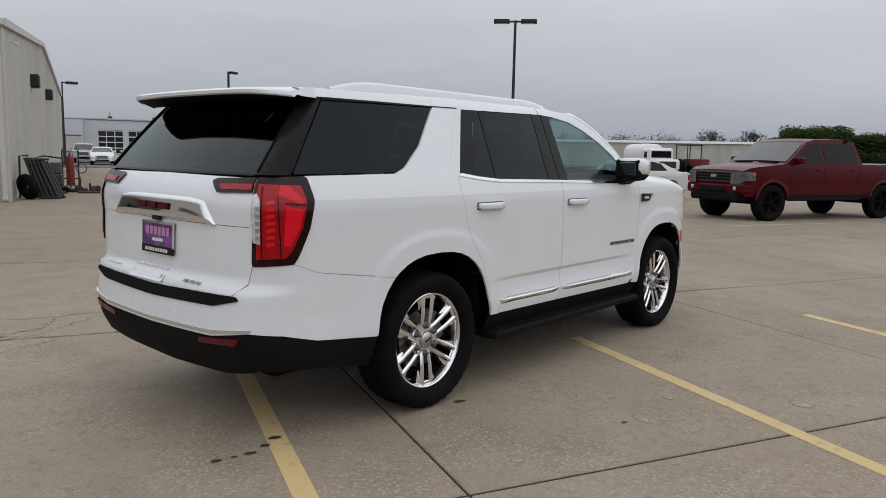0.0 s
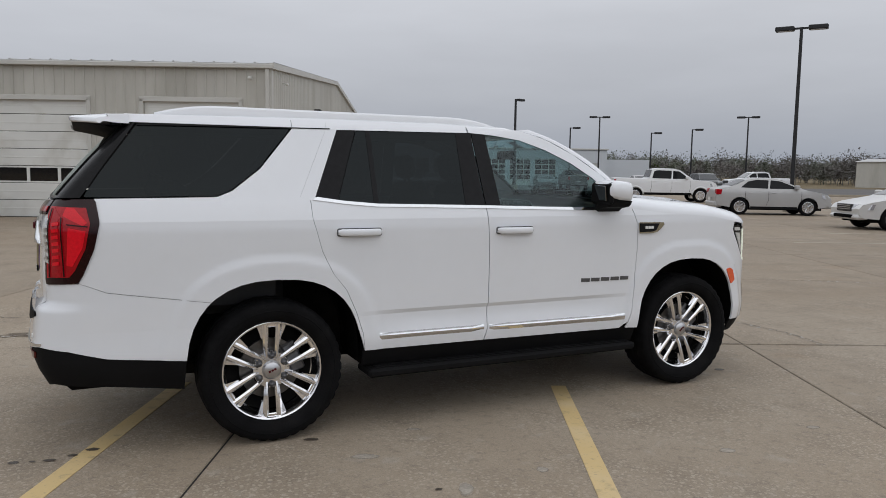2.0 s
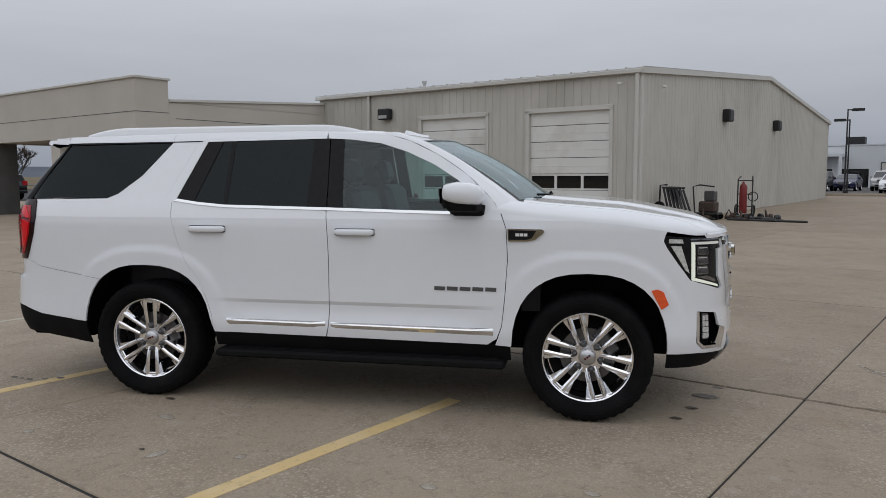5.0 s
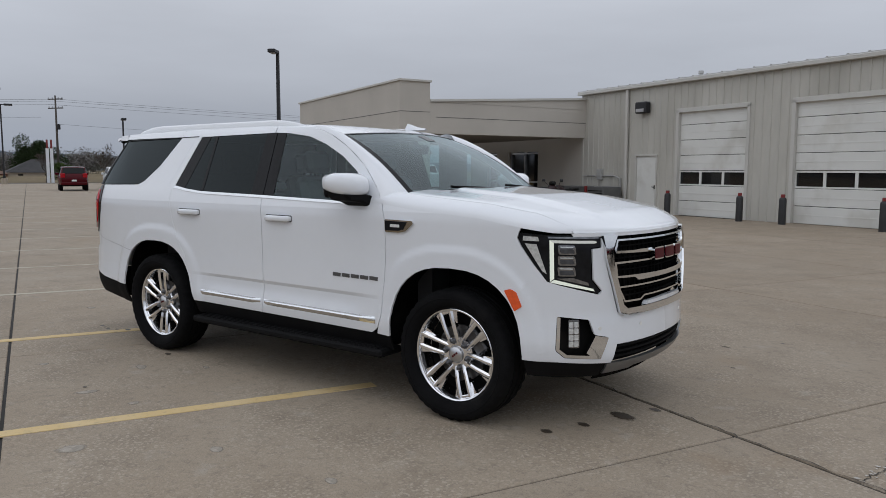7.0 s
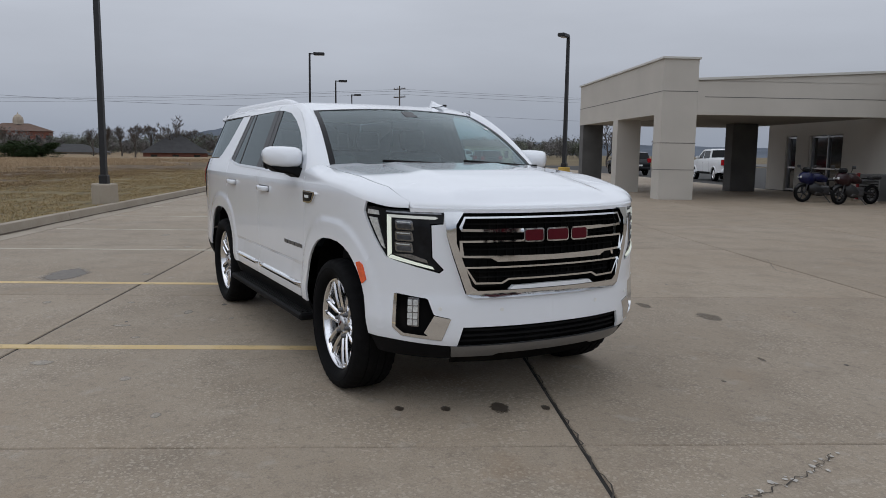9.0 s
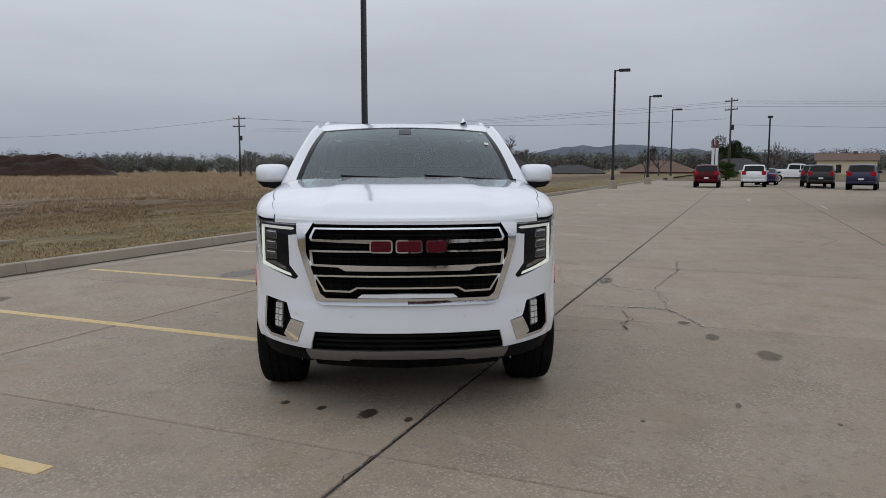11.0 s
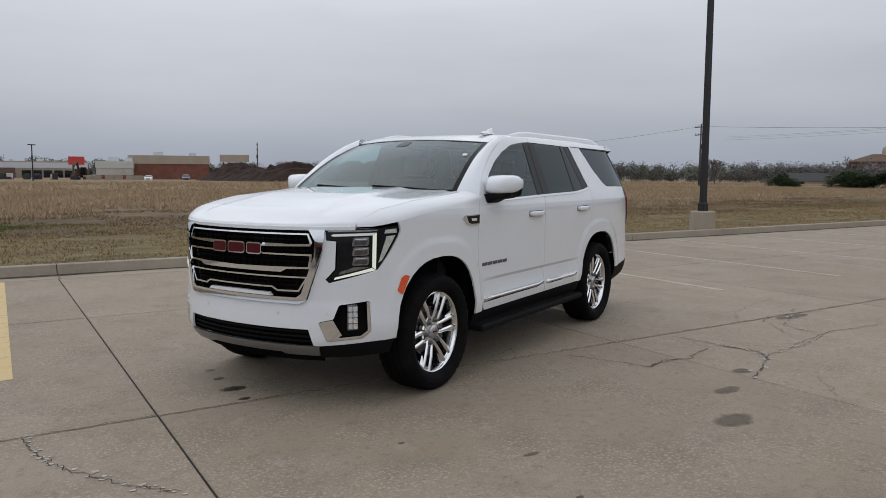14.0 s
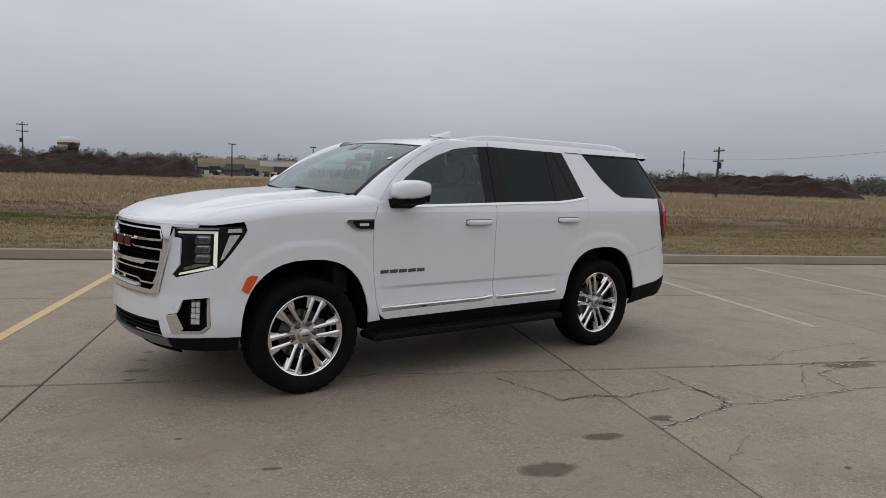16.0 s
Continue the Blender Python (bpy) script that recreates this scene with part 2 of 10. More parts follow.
def fillet(pts, r, n=4):
    """Round the corners of a closed outline."""
    out, k = [], len(pts)
    for i in range(k):
        p0, p1, p2 = (np.array(pts[(i + d) % k], float) for d in (-1, 0, 1))
        a, b = p0 - p1, p2 - p1
        la, lb = np.linalg.norm(a), np.linalg.norm(b)
        c = min(r, 0.42 * la, 0.42 * lb)
        if c < 1e-4:
            out.append(tuple(p1))
            continue
        q0, q2 = p1 + a / la * c, p1 + b / lb * c
        for j in range(n + 1):
            t = j / n
            out.append(tuple((1 - t) ** 2 * q0 + 2 * t * (1 - t) * p1 + t * t * q2))
    return out


def grow(pts, d):
    """Move a closed outline outwards (d > 0) or inwards (d < 0)."""
    k = len(pts)
    area = sum(pts[i][0] * pts[(i + 1) % k][1] - pts[(i + 1) % k][0] * pts[i][1] for i in range(k))
    sg = 1 if area > 0 else -1
    out = []
    for i in range(k):
        p0, p1, p2 = (np.array(pts[(i + dd) % k], float) for dd in (-1, 0, 1))
        e0, e1 = p1 - p0, p2 - p1
        e0, e1 = e0 / (np.linalg.norm(e0) + 1e-12), e1 / (np.linalg.norm(e1) + 1e-12)
        n0, n1 = np.array((e0[1], -e0[0])) * sg, np.array((e1[1], -e1[0])) * sg
        n = n0 + n1
        ln = np.linalg.norm(n)
        n = n / ln if ln > 1e-6 else n0
        out.append(tuple(p1 + n * d / max(0.35, n.dot(n0))))
    return out


def sheet(pts, holes=(), cell=0.03, inset=0.0, rnd=0.0):
    """A flat outline (with holes) cut into small cells, in a bmesh on z = 0."""
    def clean(p):
        q = []
        for a in p:
            if not q or abs(a[0] - q[-1][0]) + abs(a[1] - q[-1][1]) > 1e-5:
                q.append(a)
        if abs(q[0][0] - q[-1][0]) + abs(q[0][1] - q[-1][1]) < 1e-5:
            q.pop()
        return q
    bm = bmesh.new()
    pts = clean(grow(fillet(pts, rnd) if rnd else pts, -inset) if inset else (fillet(pts, rnd) if rnd else pts))
    if holes:
        es = []
        for loop in [pts] + [clean(h) for h in holes]:
            vs = [bm.verts.new((a, b, 0)) for a, b in loop]
            es += [bm.edges.new((vs[i], vs[(i + 1) % len(vs)])) for i in range(len(vs))]
        bmesh.ops.triangle_fill(bm, use_beauty=True, use_dissolve=False, edges=es)
    else:
        bm.faces.new([bm.verts.new((a, b, 0)) for a, b in pts])
    us, zs = [p[0] for p in pts], [p[1] for p in pts]
    for lo, hi, no in ((min(us), max(us), (1, 0, 0)), (min(zs), max(zs), (0, 1, 0))):
        k = int(math.ceil(lo / cell))
        while k * cell < hi - 1e-4:
            if k * cell > lo + 1e-4:
                co = (k * cell, 0, 0) if no[0] else (0, k * cell, 0)
                bmesh.ops.bisect_plane(bm, geom=bm.verts[:] + bm.edges[:] + bm.faces[:], dist=1e-5, plane_co=co, plane_no=no)
            k += 1
    return bm


def shape(bm, f, thick=0.0, inward=None):
    """Lay a sheet on a surface f(u, v) and turn its rim inwards by thick; inward(u, v) is the way in."""
    rim = [e for e in bm.edges if len(e.link_faces) == 1]
    uv = {v: (v.co.x, v.co.y) for v in bm.verts}
    for face in bm.faces:
        face.smooth = True
    if thick:
        r = bmesh.ops.extrude_edge_only(bm, edges=rim)
        newv = [g for g in r["geom"] if isinstance(g, bmesh.types.BMVert)]
        for e in rim:
            e.smooth = False
        for v in newv:
            u = (v.co.x, v.co.y)
            v.co = Vector(f(*u)) + Vector(inward(*u)) * thick
        for face in (g for g in r["geom"] if isinstance(g, bmesh.types.BMFace)):
            face.smooth = False
    for v, u in uv.items():
        v.co = Vector(f(*u))
    if inward:
        turn = []
        for face in bm.faces:
            us = [uv[v] for v in face.verts if v in uv]
            if len(us) == len(face.verts):
                face.normal_update()
                u0, v0 = sum(q[0] for q in us) / len(us), sum(q[1] for q in us) / len(us)
                if face.normal.dot(Vector(inward(u0, v0))) > 0:
                    turn.append(face)
        bmesh.ops.reverse_faces(bm, faces=turn)
    return bm


# ---- setting: the lot's own axes (local x = along the kerb, y = away from the kerb) ----
LOT_RZ = -24.77
LOT = pose(0, 0, 0, 0, 0, LOT_RZ)


def lot(a, b, z=0.0):
    """World place of a metres along the kerb and b across the lot."""
    return (-0.908 * a + 0.419 * b, 0.419 * a + 0.908 * b, z)


def world_mat(name, color, rough, layers, bump=0.0, bscale=60.0, bdist=0.004, speck=None, lane=False):
    """A ground material laid out in world metres. layers: (scale, low, high, colour, strength)."""
    m = bpy.data.materials.new(name)
    m.use_nodes = True
    nt = m.node_tree
    N, L = nt.nodes.new, nt.links.new
    b = nt.nodes["Principled BSDF"]
    b.inputs["Roughness"].default_value = rough
    b.inputs["Specular IOR Level"].default_value = 0.35
    geo = N("ShaderNodeNewGeometry")
    rgb = N("ShaderNodeRGB")
    rgb.outputs[0].default_value = (*color, 1)
    col = rgb.outputs[0]
    for sc, lo, hi, c, st in layers:
        n, mr, mx = N("ShaderNodeTexNoise"), N("ShaderNodeMapRange"), N("ShaderNodeMix")
        n.inputs["Scale"].default_value, n.inputs["Detail"].default_value, n.inputs["Roughness"].default_value = sc, 6.0, 0.6
        L(geo.outputs["Position"], n.inputs["Vector"])
        mr.inputs["From Min"].default_value, mr.inputs["From Max"].default_value, mr.inputs["To Max"].default_value = lo, hi, st
        L(n.outputs["Fac"], mr.inputs["Value"])
        mx.data_type = "RGBA"
        L(mr.outputs[0], mx.inputs[0])
        L(col, mx.inputs[6])
        mx.inputs[7].default_value = (*c, 1)
        col = mx.outputs[2]
    if speck:
        v, mr, mx = N("ShaderNodeTexVoronoi"), N("ShaderNodeMapRange"), N("ShaderNodeMix")
        v.inputs["Scale"].default_value = speck[0]
        mr.inputs["From Min"].default_value, mr.inputs["From Max"].default_value, mr.inputs["To Min"].default_value, mr.inputs["To Max"].default_value = speck[1], speck[1] + 0.05, speck[3], 0.0
        wp, wn, mk, mm = N("ShaderNodeTexNoise"), N("ShaderNodeTexNoise"), N("ShaderNodeMapRange"), N("ShaderNodeMath")
        wp.inputs["Scale"].default_value, wn.inputs["Scale"].default_value, wn.inputs["Detail"].default_value = 1.6, 40.0, 3.0
        mk.inputs["From Min"].default_value, mk.inputs["From Max"].default_value = 0.36, 0.60
        mm.operation = "MULTIPLY"
        va = N("ShaderNodeVectorMath")
        va.operation = "MULTIPLY_ADD"
        L(geo.outputs["Position"], wp.inputs["Vector"])
        L(geo.outputs["Position"], wn.inputs["Vector"])
        L(wn.outputs["Color"], va.inputs[0])
        va.inputs[1].default_value = (0.035, 0.035, 0.035)
        L(geo.outputs["Position"], va.inputs[2])
        L(va.outputs[0], v.inputs["Vector"])
        L(wp.outputs["Fac"], mk.inputs["Value"])
        L(v.outputs["Distance"], mr.inputs["Value"])
        L(mr.outputs[0], mm.inputs[0])
        L(mk.outputs[0], mm.inputs[1])
        mx.data_type = "RGBA"
        L(mm.outputs[0], mx.inputs[0])
        L(col, mx.inputs[6])
        mx.inputs[7].default_value = (*speck[2], 1)
        col = mx.outputs[2]
    if lane:
        # driving lane beside the bays slightly darker past an uneven edge, and slabs of slightly different pours
        dp, ln, ma, mr, mx = N("ShaderNodeVectorMath"), N("ShaderNodeTexNoise"), N("ShaderNodeMath"), N("ShaderNodeMapRange"), N("ShaderNodeMix")
        dp.operation, dp.inputs[1].default_value = "DOT_PRODUCT", (0.419, 0.908, 0.0)
        L(geo.outputs["Position"], dp.inputs[0])
        ln.inputs["Scale"].default_value, ln.inputs["Detail"].default_value = 0.45, 6.0
        L(geo.outputs["Position"], ln.inputs["Vector"])
        ma.operation, ma.inputs[1].default_value = "MULTIPLY_ADD", 4.5
        L(ln.outputs["Fac"], ma.inputs[0])
        L(dp.outputs["Value"], ma.inputs[2])
        mr.inputs["From Min"].default_value, mr.inputs["From Max"].default_value = 4.5, 6.8
        L(ma.outputs[0], mr.inputs["Value"])
        mx.data_type, mx.blend_type = "RGBA", "MULTIPLY"
        L(mr.outputs[0], mx.inputs[0])
        L(col, mx.inputs[6])
        mx.inputs[7].default_value = (0.93, 0.915, 0.90, 1)
        oi, om, vm = N("ShaderNodeObjectInfo"), N("ShaderNodeMapRange"), N("ShaderNodeVectorMath")
        om.inputs["To Min"].default_value, om.inputs["To Max"].default_value = 0.94, 1.06
        L(oi.outputs["Random"], om.inputs["Value"])
        vm.operation = "SCALE"
        L(mx.outputs[2], vm.inputs[0])
        L(om.outputs[0], vm.inputs["Scale"])
        col = vm.outputs[0]
    L(col, b.inputs["Base Color"])
    if bump:
        n, bp = N("ShaderNodeTexNoise"), N("ShaderNodeBump")
        n.inputs["Scale"].default_value, n.inputs["Detail"].default_value = bscale, 5.0
        L(geo.outputs["Position"], n.inputs["Vector"])
        bp.inputs["Strength"].default_value, bp.inputs["Distance"].default_value = bump, bdist
        L(n.outputs["Fac"], bp.inputs["Height"])
        L(bp.outputs[0], b.inputs["Normal"])
    return m


M["concrete"] = world_mat("weathered_concrete", (0.288, 0.232, 0.169), 0.78,
                          [(0.35, 0.42, 0.66, (0.335, 0.283, 0.219), 0.75), (1.7, 0.48, 0.72, (0.200, 0.162, 0.120), 0.7), (4.5, 0.60, 0.70, (0.37, 0.335, 0.285), 0.5),
                           (14, 0.52, 0.72, (0.160, 0.134, 0.104), 0.6), (55, 0.5, 0.70, (0.38, 0.325, 0.262), 0.6), (120, 0.52, 0.7, (0.13, 0.108, 0.085), 0.6), (0.9, 0.60, 0.72, (0.28, 0.20, 0.128), 0.45)], 0.9, 70, 0.004, speck=(36, 0.31, (0.44, 0.385, 0.31), 0.55), lane=True)
M["oldconcrete"] = world_mat("far_concrete", (0.235, 0.210, 0.182), 0.85, [(0.25, 0.4, 0.65, (0.285, 0.26, 0.23), 0.8), (1.5, 0.5, 0.7, (0.19, 0.17, 0.15), 0.6), (25, 0.5, 0.7, (0.17, 0.155, 0.14), 0.4)])
M["asphalt"] = world_mat("worn_asphalt", (0.095, 0.092, 0.090), 0.85, [(0.3, 0.4, 0.65, (0.13, 0.125, 0.12), 0.8), (8, 0.5, 0.7, (0.07, 0.068, 0.066), 0.6)])
M["kerb"] = world_mat("kerb_concrete", (0.33, 0.285, 0.225), 0.85, [(1.2, 0.4, 0.65, (0.26, 0.218, 0.168), 0.8), (18, 0.5, 0.7, (0.36, 0.32, 0.265), 0.5)], 0.3, 70)
M["crackfill"] = mat("crack_dirt", (0.055, 0.046, 0.037), 0.9, var=0.5, scale=9)
M["joint"] = mat("dark_joint_filler", (0.022, 0.020, 0.018), 0.9, var=0.3, scale=3)
M["paint"] = world_mat("worn_yellow_paint", (0.60, 0.445, 0.215), 0.7, [(2.5, 0.5, 0.7, (0.62, 0.50, 0.31), 0.6), (9, 0.56, 0.68, (0.36, 0.28, 0.16), 0.7), (45, 0.58, 0.70, (0.34, 0.27, 0.17), 0.6)], 0.3, 90, 0.002)
M["fadedpaint"] = world_mat("faded_pale_line_paint", (0.44, 0.40, 0.32), 0.75, [(3, 0.45, 0.65, (0.30, 0.27, 0.22), 0.8), (30, 0.5, 0.7, (0.26, 0.235, 0.20), 0.6)])


def soft_stain(name, color, rough, strength=1.0, grain=9.0):
    """A thin stain that fades out unevenly towards its rim."""
    m = mat(name, color, rough, var=0.3, scale=12, var2=0.2, scale2=60, spec=0.3)
    nt = m.node_tree
    N, L = nt.nodes.new, nt.links.new
    b, out = nt.nodes["Principled BSDF"], nt.nodes["Material Output"]
    co, sub, mul, ln, n, ma, mr, tr, mx = (N(k) for k in ("ShaderNodeTexCoord", "ShaderNodeVectorMath", "ShaderNodeVectorMath", "ShaderNodeVectorMath", "ShaderNodeTexNoise", "ShaderNodeMath", "ShaderNodeMapRange", "ShaderNodeBsdfTransparent", "ShaderNodeMixShader"))
    sub.operation, sub.inputs[1].default_value = "SUBTRACT", (0.5, 0.5, 0.5)
    L(co.outputs["Generated"], sub.inputs[0])
    mul.operation, mul.inputs[1].default_value = "MULTIPLY", (2.0, 2.0, 0.0)
    L(sub.outputs[0], mul.inputs[0])
    ln.operation = "LENGTH"
    L(mul.outputs[0], ln.inputs[0])
    n.inputs["Scale"].default_value, n.inputs["Detail"].default_value = grain, 6.0
    L(co.outputs["Object"], n.inputs["Vector"])
    ma.operation, ma.inputs[1].default_value = "MULTIPLY_ADD", 0.9
    L(n.outputs["Fac"], ma.inputs[0])
    L(ln.outputs["Value"], ma.inputs[2])
    mr.inputs["From Min"].default_value, mr.inputs["From Max"].default_value = 1.02, 1.30
    mr.inputs["To Min"].default_value, mr.inputs["To Max"].default_value = strength, 0.0
    L(ma.outputs[0], mr.inputs["Value"])
    L(mr.outputs[0], mx.inputs[0])
    L(tr.outputs[0], mx.inputs[1])
    L(b.outputs[0], mx.inputs[2])
    L(mx.outputs[0], out.inputs["Surface"])
    return m


M["oil"] = soft_stain("oil_stain", (0.050, 0.038, 0.028), 0.45, 0.92, 22)
M["soil_line"] = mat("kerb_foot_soil", (0.060, 0.042, 0.027), 0.95, var=0.4, scale=8, var2=0.3, scale2=60)
M["spall"] = mat("pale_broken_concrete", (0.44, 0.41, 0.37), 0.9, var=0.25, scale=20)
M["wetstain"] = soft_stain("grey_patch_stain", (0.120, 0.097, 0.072), 0.7, 0.62, 7)
M["palepatch"] = soft_stain("pale_cement_patch", (0.37, 0.335, 0.285), 0.85, 0.8, 14)
M["dampsheen"] = soft_stain("damp_puddle", (0.125, 0.105, 0.084), 0.40, 0.75, 3)
M["grassfield"] = world_mat("dry_field", (0.125, 0.093, 0.050), 0.95,
                            [(0.06, 0.42, 0.6, (0.20, 0.150, 0.080), 0.9), (0.35, 0.5, 0.68, (0.075, 0.062, 0.026), 0.75), (0.9, 0.54, 0.72, (0.075, 0.050, 0.032), 0.7), (6, 0.45, 0.7, (0.18, 0.145, 0.075), 0.5), (30, 0.5, 0.75, (0.06, 0.055, 0.02), 0.5)], 0.8, 25, 0.03)
M["dirt"] = world_mat("heaped_red_brown_soil", (0.032, 0.0165, 0.011), 0.95, [(0.5, 0.4, 0.65, (0.017, 0.010, 0.008), 0.8), (3, 0.5, 0.7, (0.062, 0.032, 0.021), 0.7)], 0.9, 6, 0.1)
M["siding"] = mat("cream_metal_siding", (0.47, 0.455, 0.41), 0.5, var=0.05, scale=0.6, var2=0.05, scale2=5, stretch=(1, 1, 0.25), color2=(0.40, 0.385, 0.34), c2scale=0.5)
M["sidingtrim"] = mat("pale_metal_trim", (0.52, 0.51, 0.475), 0.45, var=0.05, scale=1.2)
M["rooftin"] = mat("galvanised_roof", (0.46, 0.46, 0.45), 0.4, metal=0.4, var=0.06, scale=0.8)
M["garagewhite"] = mat("white_sectional_door", (0.66, 0.66, 0.63), 0.45, var=0.05, scale=0.9, color2=(0.56, 0.55, 0.51), c2scale=1.0)
M["darkglass"] = mat("dark_window_glass", (0.010, 0.011, 0.012), 0.05, spec=0.6, var=0.3, scale=0.7)
M["stucco"] = mat("beige_stucco", (0.46, 0.43, 0.385), 0.9, var=0.06, scale=0.7, bump=0.15, bscale=60, bdist=0.003)
M["stuccodark"] = mat("grey_stone_column", (0.10, 0.098, 0.095), 0.85, var=0.2, scale=1.5, bump=0.2, bscale=25, bdist=0.006)
M["bluewhite"] = mat("pale_blue_white_panel", (0.56, 0.58, 0.60), 0.6, var=0.04, scale=0.4)
M["polemetal"] = mat("dark_bronze_pole", (0.020, 0.020, 0.022), 0.5, var=0.2, scale=2, metal=0.3)
M["wood"] = mat("weathered_timber", (0.075, 0.064, 0.056), 0.9, var=0.25, scale=2, bump=0.3, bscale=20)
M["wire"] = mat("black_cable", (0.03, 0.03, 0.032), 0.6)
M["yellowbase"] = mat("yellow_painted_concrete", (0.55, 0.36, 0.08), 0.8, var=0.15, scale=2)
M["bollard"] = mat("black_bollard", (0.018, 0.018, 0.019), 0.5, var=0.3, scale=5)
M["redpaint"] = mat("red_painted_metal", (0.17, 0.012, 0.012), 0.5, var=0.2, scale=6)
# the hills' blue-grey is aerial haze put into their colour
M["hill"] = mat("haze_tinted_hill", (0.125, 0.142, 0.168), 1.0, var=0.12, scale=0.006, var2=0.15, scale2=0.03, spec=0.0)
M["bark"] = mat("grey_bark", (0.085, 0.072, 0.062), 0.95, var=0.2, scale=3)
M["twig"] = mat("bare_twigs", (0.105, 0.086, 0.072), 0.95, var=0.3, scale=0.05, var2=0.3, scale2=1.5, color2=(0.075, 0.085, 0.045), c2scale=0.03, c2lo=0.48, c2hi=0.6, spec=0.1)
# distance haze is mixed into the woods' own colour
M["farwood"] = mat("haze_paled_woods", (0.165, 0.155, 0.148), 0.95, var=0.25, scale=0.06, color2=(0.150, 0.162, 0.128), c2scale=0.04, c2lo=0.46, c2hi=0.58, spec=0.05)
M["evergreen"] = mat("dark_evergreen", (0.034, 0.052, 0.022), 0.9, var=0.3, scale=0.4, var2=0.35, scale2=4, spec=0.1)
M["leafgreen"] = mat("fresh_leaves", (0.055, 0.085, 0.022), 0.9, var=0.3, scale=0.3, var2=0.3, scale2=3, spec=0.1)


def grass_mat(name, tones):
    """Dry blades, each clump of its own tone, with broad patches."""
    m = bpy.data.materials.new(name)
    m.use_nodes = True
    nt = m.node_tree
    N, L = nt.nodes.new, nt.links.new
    b = nt.nodes["Principled BSDF"]
    b.inputs["Roughness"].default_value, b.inputs["Specular IOR Level"].default_value = 0.95, 0.05
    geo, n, ad, cr = N("ShaderNodeNewGeometry"), N("ShaderNodeTexNoise"), N("ShaderNodeMath"), N("ShaderNodeValToRGB")
    n.inputs["Scale"].default_value, n.inputs["Detail"].default_value = 0.16, 5.0
    L(geo.outputs["Position"], n.inputs["Vector"])
    ad.operation, ad.inputs[1].default_value = "MULTIPLY_ADD", 0.55
    mm = N("ShaderNodeMath")
    mm.operation, mm.inputs[1].default_value = "MULTIPLY", 0.45
    L(n.outputs["Fac"], mm.inputs[0])
    L(geo.outputs["Random Per Island"], ad.inputs[0])
    L(mm.outputs[0], ad.inputs[2])
    L(ad.outputs[0], cr.inputs[0])
    e = cr.color_ramp.elements
    e[0].position, e[0].color = 0.1, (*tones[0], 1)
    e[1].position, e[1].color = 0.8, (*tones[-1], 1)
    for k, t in enumerate(tones[1:-1]):
        q = e.new(0.1 + 0.7 * (k + 1) / (len(tones) - 1))
        q.color = (*t, 1)
    L(cr.outputs[0], b.inputs["Base Color"])
    return m


M["strawtall"] = grass_mat("tall_straw_grass", [(0.15, 0.104, 0.063), (0.30, 0.215, 0.132), (0.42, 0.312, 0.202), (0.54, 0.425, 0.288)])
M["shortgrass"] = grass_mat("short_dry_turf", [(0.075, 0.057, 0.026), (0.21, 0.155, 0.072), (0.34, 0.250, 0.130), (0.50, 0.380, 0.230)])
M["deadgrass"] = grass_mat("raked_brown_turf", [(0.058, 0.038, 0.023), (0.15, 0.100, 0.060), (0.26, 0.185, 0.112), (0.40, 0.300, 0.190)])
M["greenstrip"] = mat("green_grass", (0.125, 0.155, 0.052), 0.95, var=0.3, scale=0.5, spec=0.05)
M["brickred"] = mat("red_brown_brick", (0.19, 0.075, 0.052), 0.9, var=0.2, scale=0.8)
M["roofbrown"] = mat("brown_shingles", (0.130, 0.083, 0.062), 0.95, var=0.2, scale=1.2)
M["roofgrey"] = mat("grey_shingles", (0.042, 0.041, 0.042), 0.95, var=0.2, scale=1.0)
M["creamwall"] = mat("cream_wall", (0.55, 0.48, 0.34), 0.85, var=0.08, scale=0.8)
M["tanwall"] = mat("tan_block_wall", (0.38, 0.32, 0.25), 0.85, var=0.1, scale=0.3)
M["sign_red"] = mat("red_sign_face", (0.55, 0.05, 0.045), 0.6, var=0.1, scale=0.5)

# the ground: one wide sheet, then the paved lot, the field behind the kerb and the far lot
g = part("ground", boxes((-2600, 2600, -2600, 2600, -0.60, -0.10)), M["grassfield"], None)
tagged(g, "dry open grassland reaching the horizon", "ground", kind="structure")
JA = [1.21 + 4.07 * k for k in range(-9, 22)]
JA[8] = -2.81
JB = [-6.11, -2.65, 1.10, 5.45, 9.20, 13.0, 17.5]
base = part("lot_bed", boxes((-92, 42, -6.5, 53, -0.35, -0.010)), M["joint"], None, m=LOT)
tagged(base, "dark filler bed under the concrete slabs", "pavement", kind="structure")
far_lot = part("road", boxes((-140, 140, 56, 92, -0.3, 0.02)), M["asphalt"], None, m=LOT)
tagged(far_lot, "grey asphalt car park before the far showroom", "road", kind="structure")
verge = part("verge", boxes((-90, 60, 53.2, 55.8, -0.3, 0.10), bevel=0.05), M["grassfield"], None, m=LOT)
tagged(verge, "brown grass strip between two car parks", "ground", kind="structure")
for bb in (53.1, 55.9):
    k = part("kerb", boxes((-90, 60, bb - 0.08, bb + 0.08, -0.2, 0.13), bevel=0.02), M["kerb"], None, m=LOT)
    tagged(k, "low concrete kerb round a grass strip", "kerb", kind="structure")

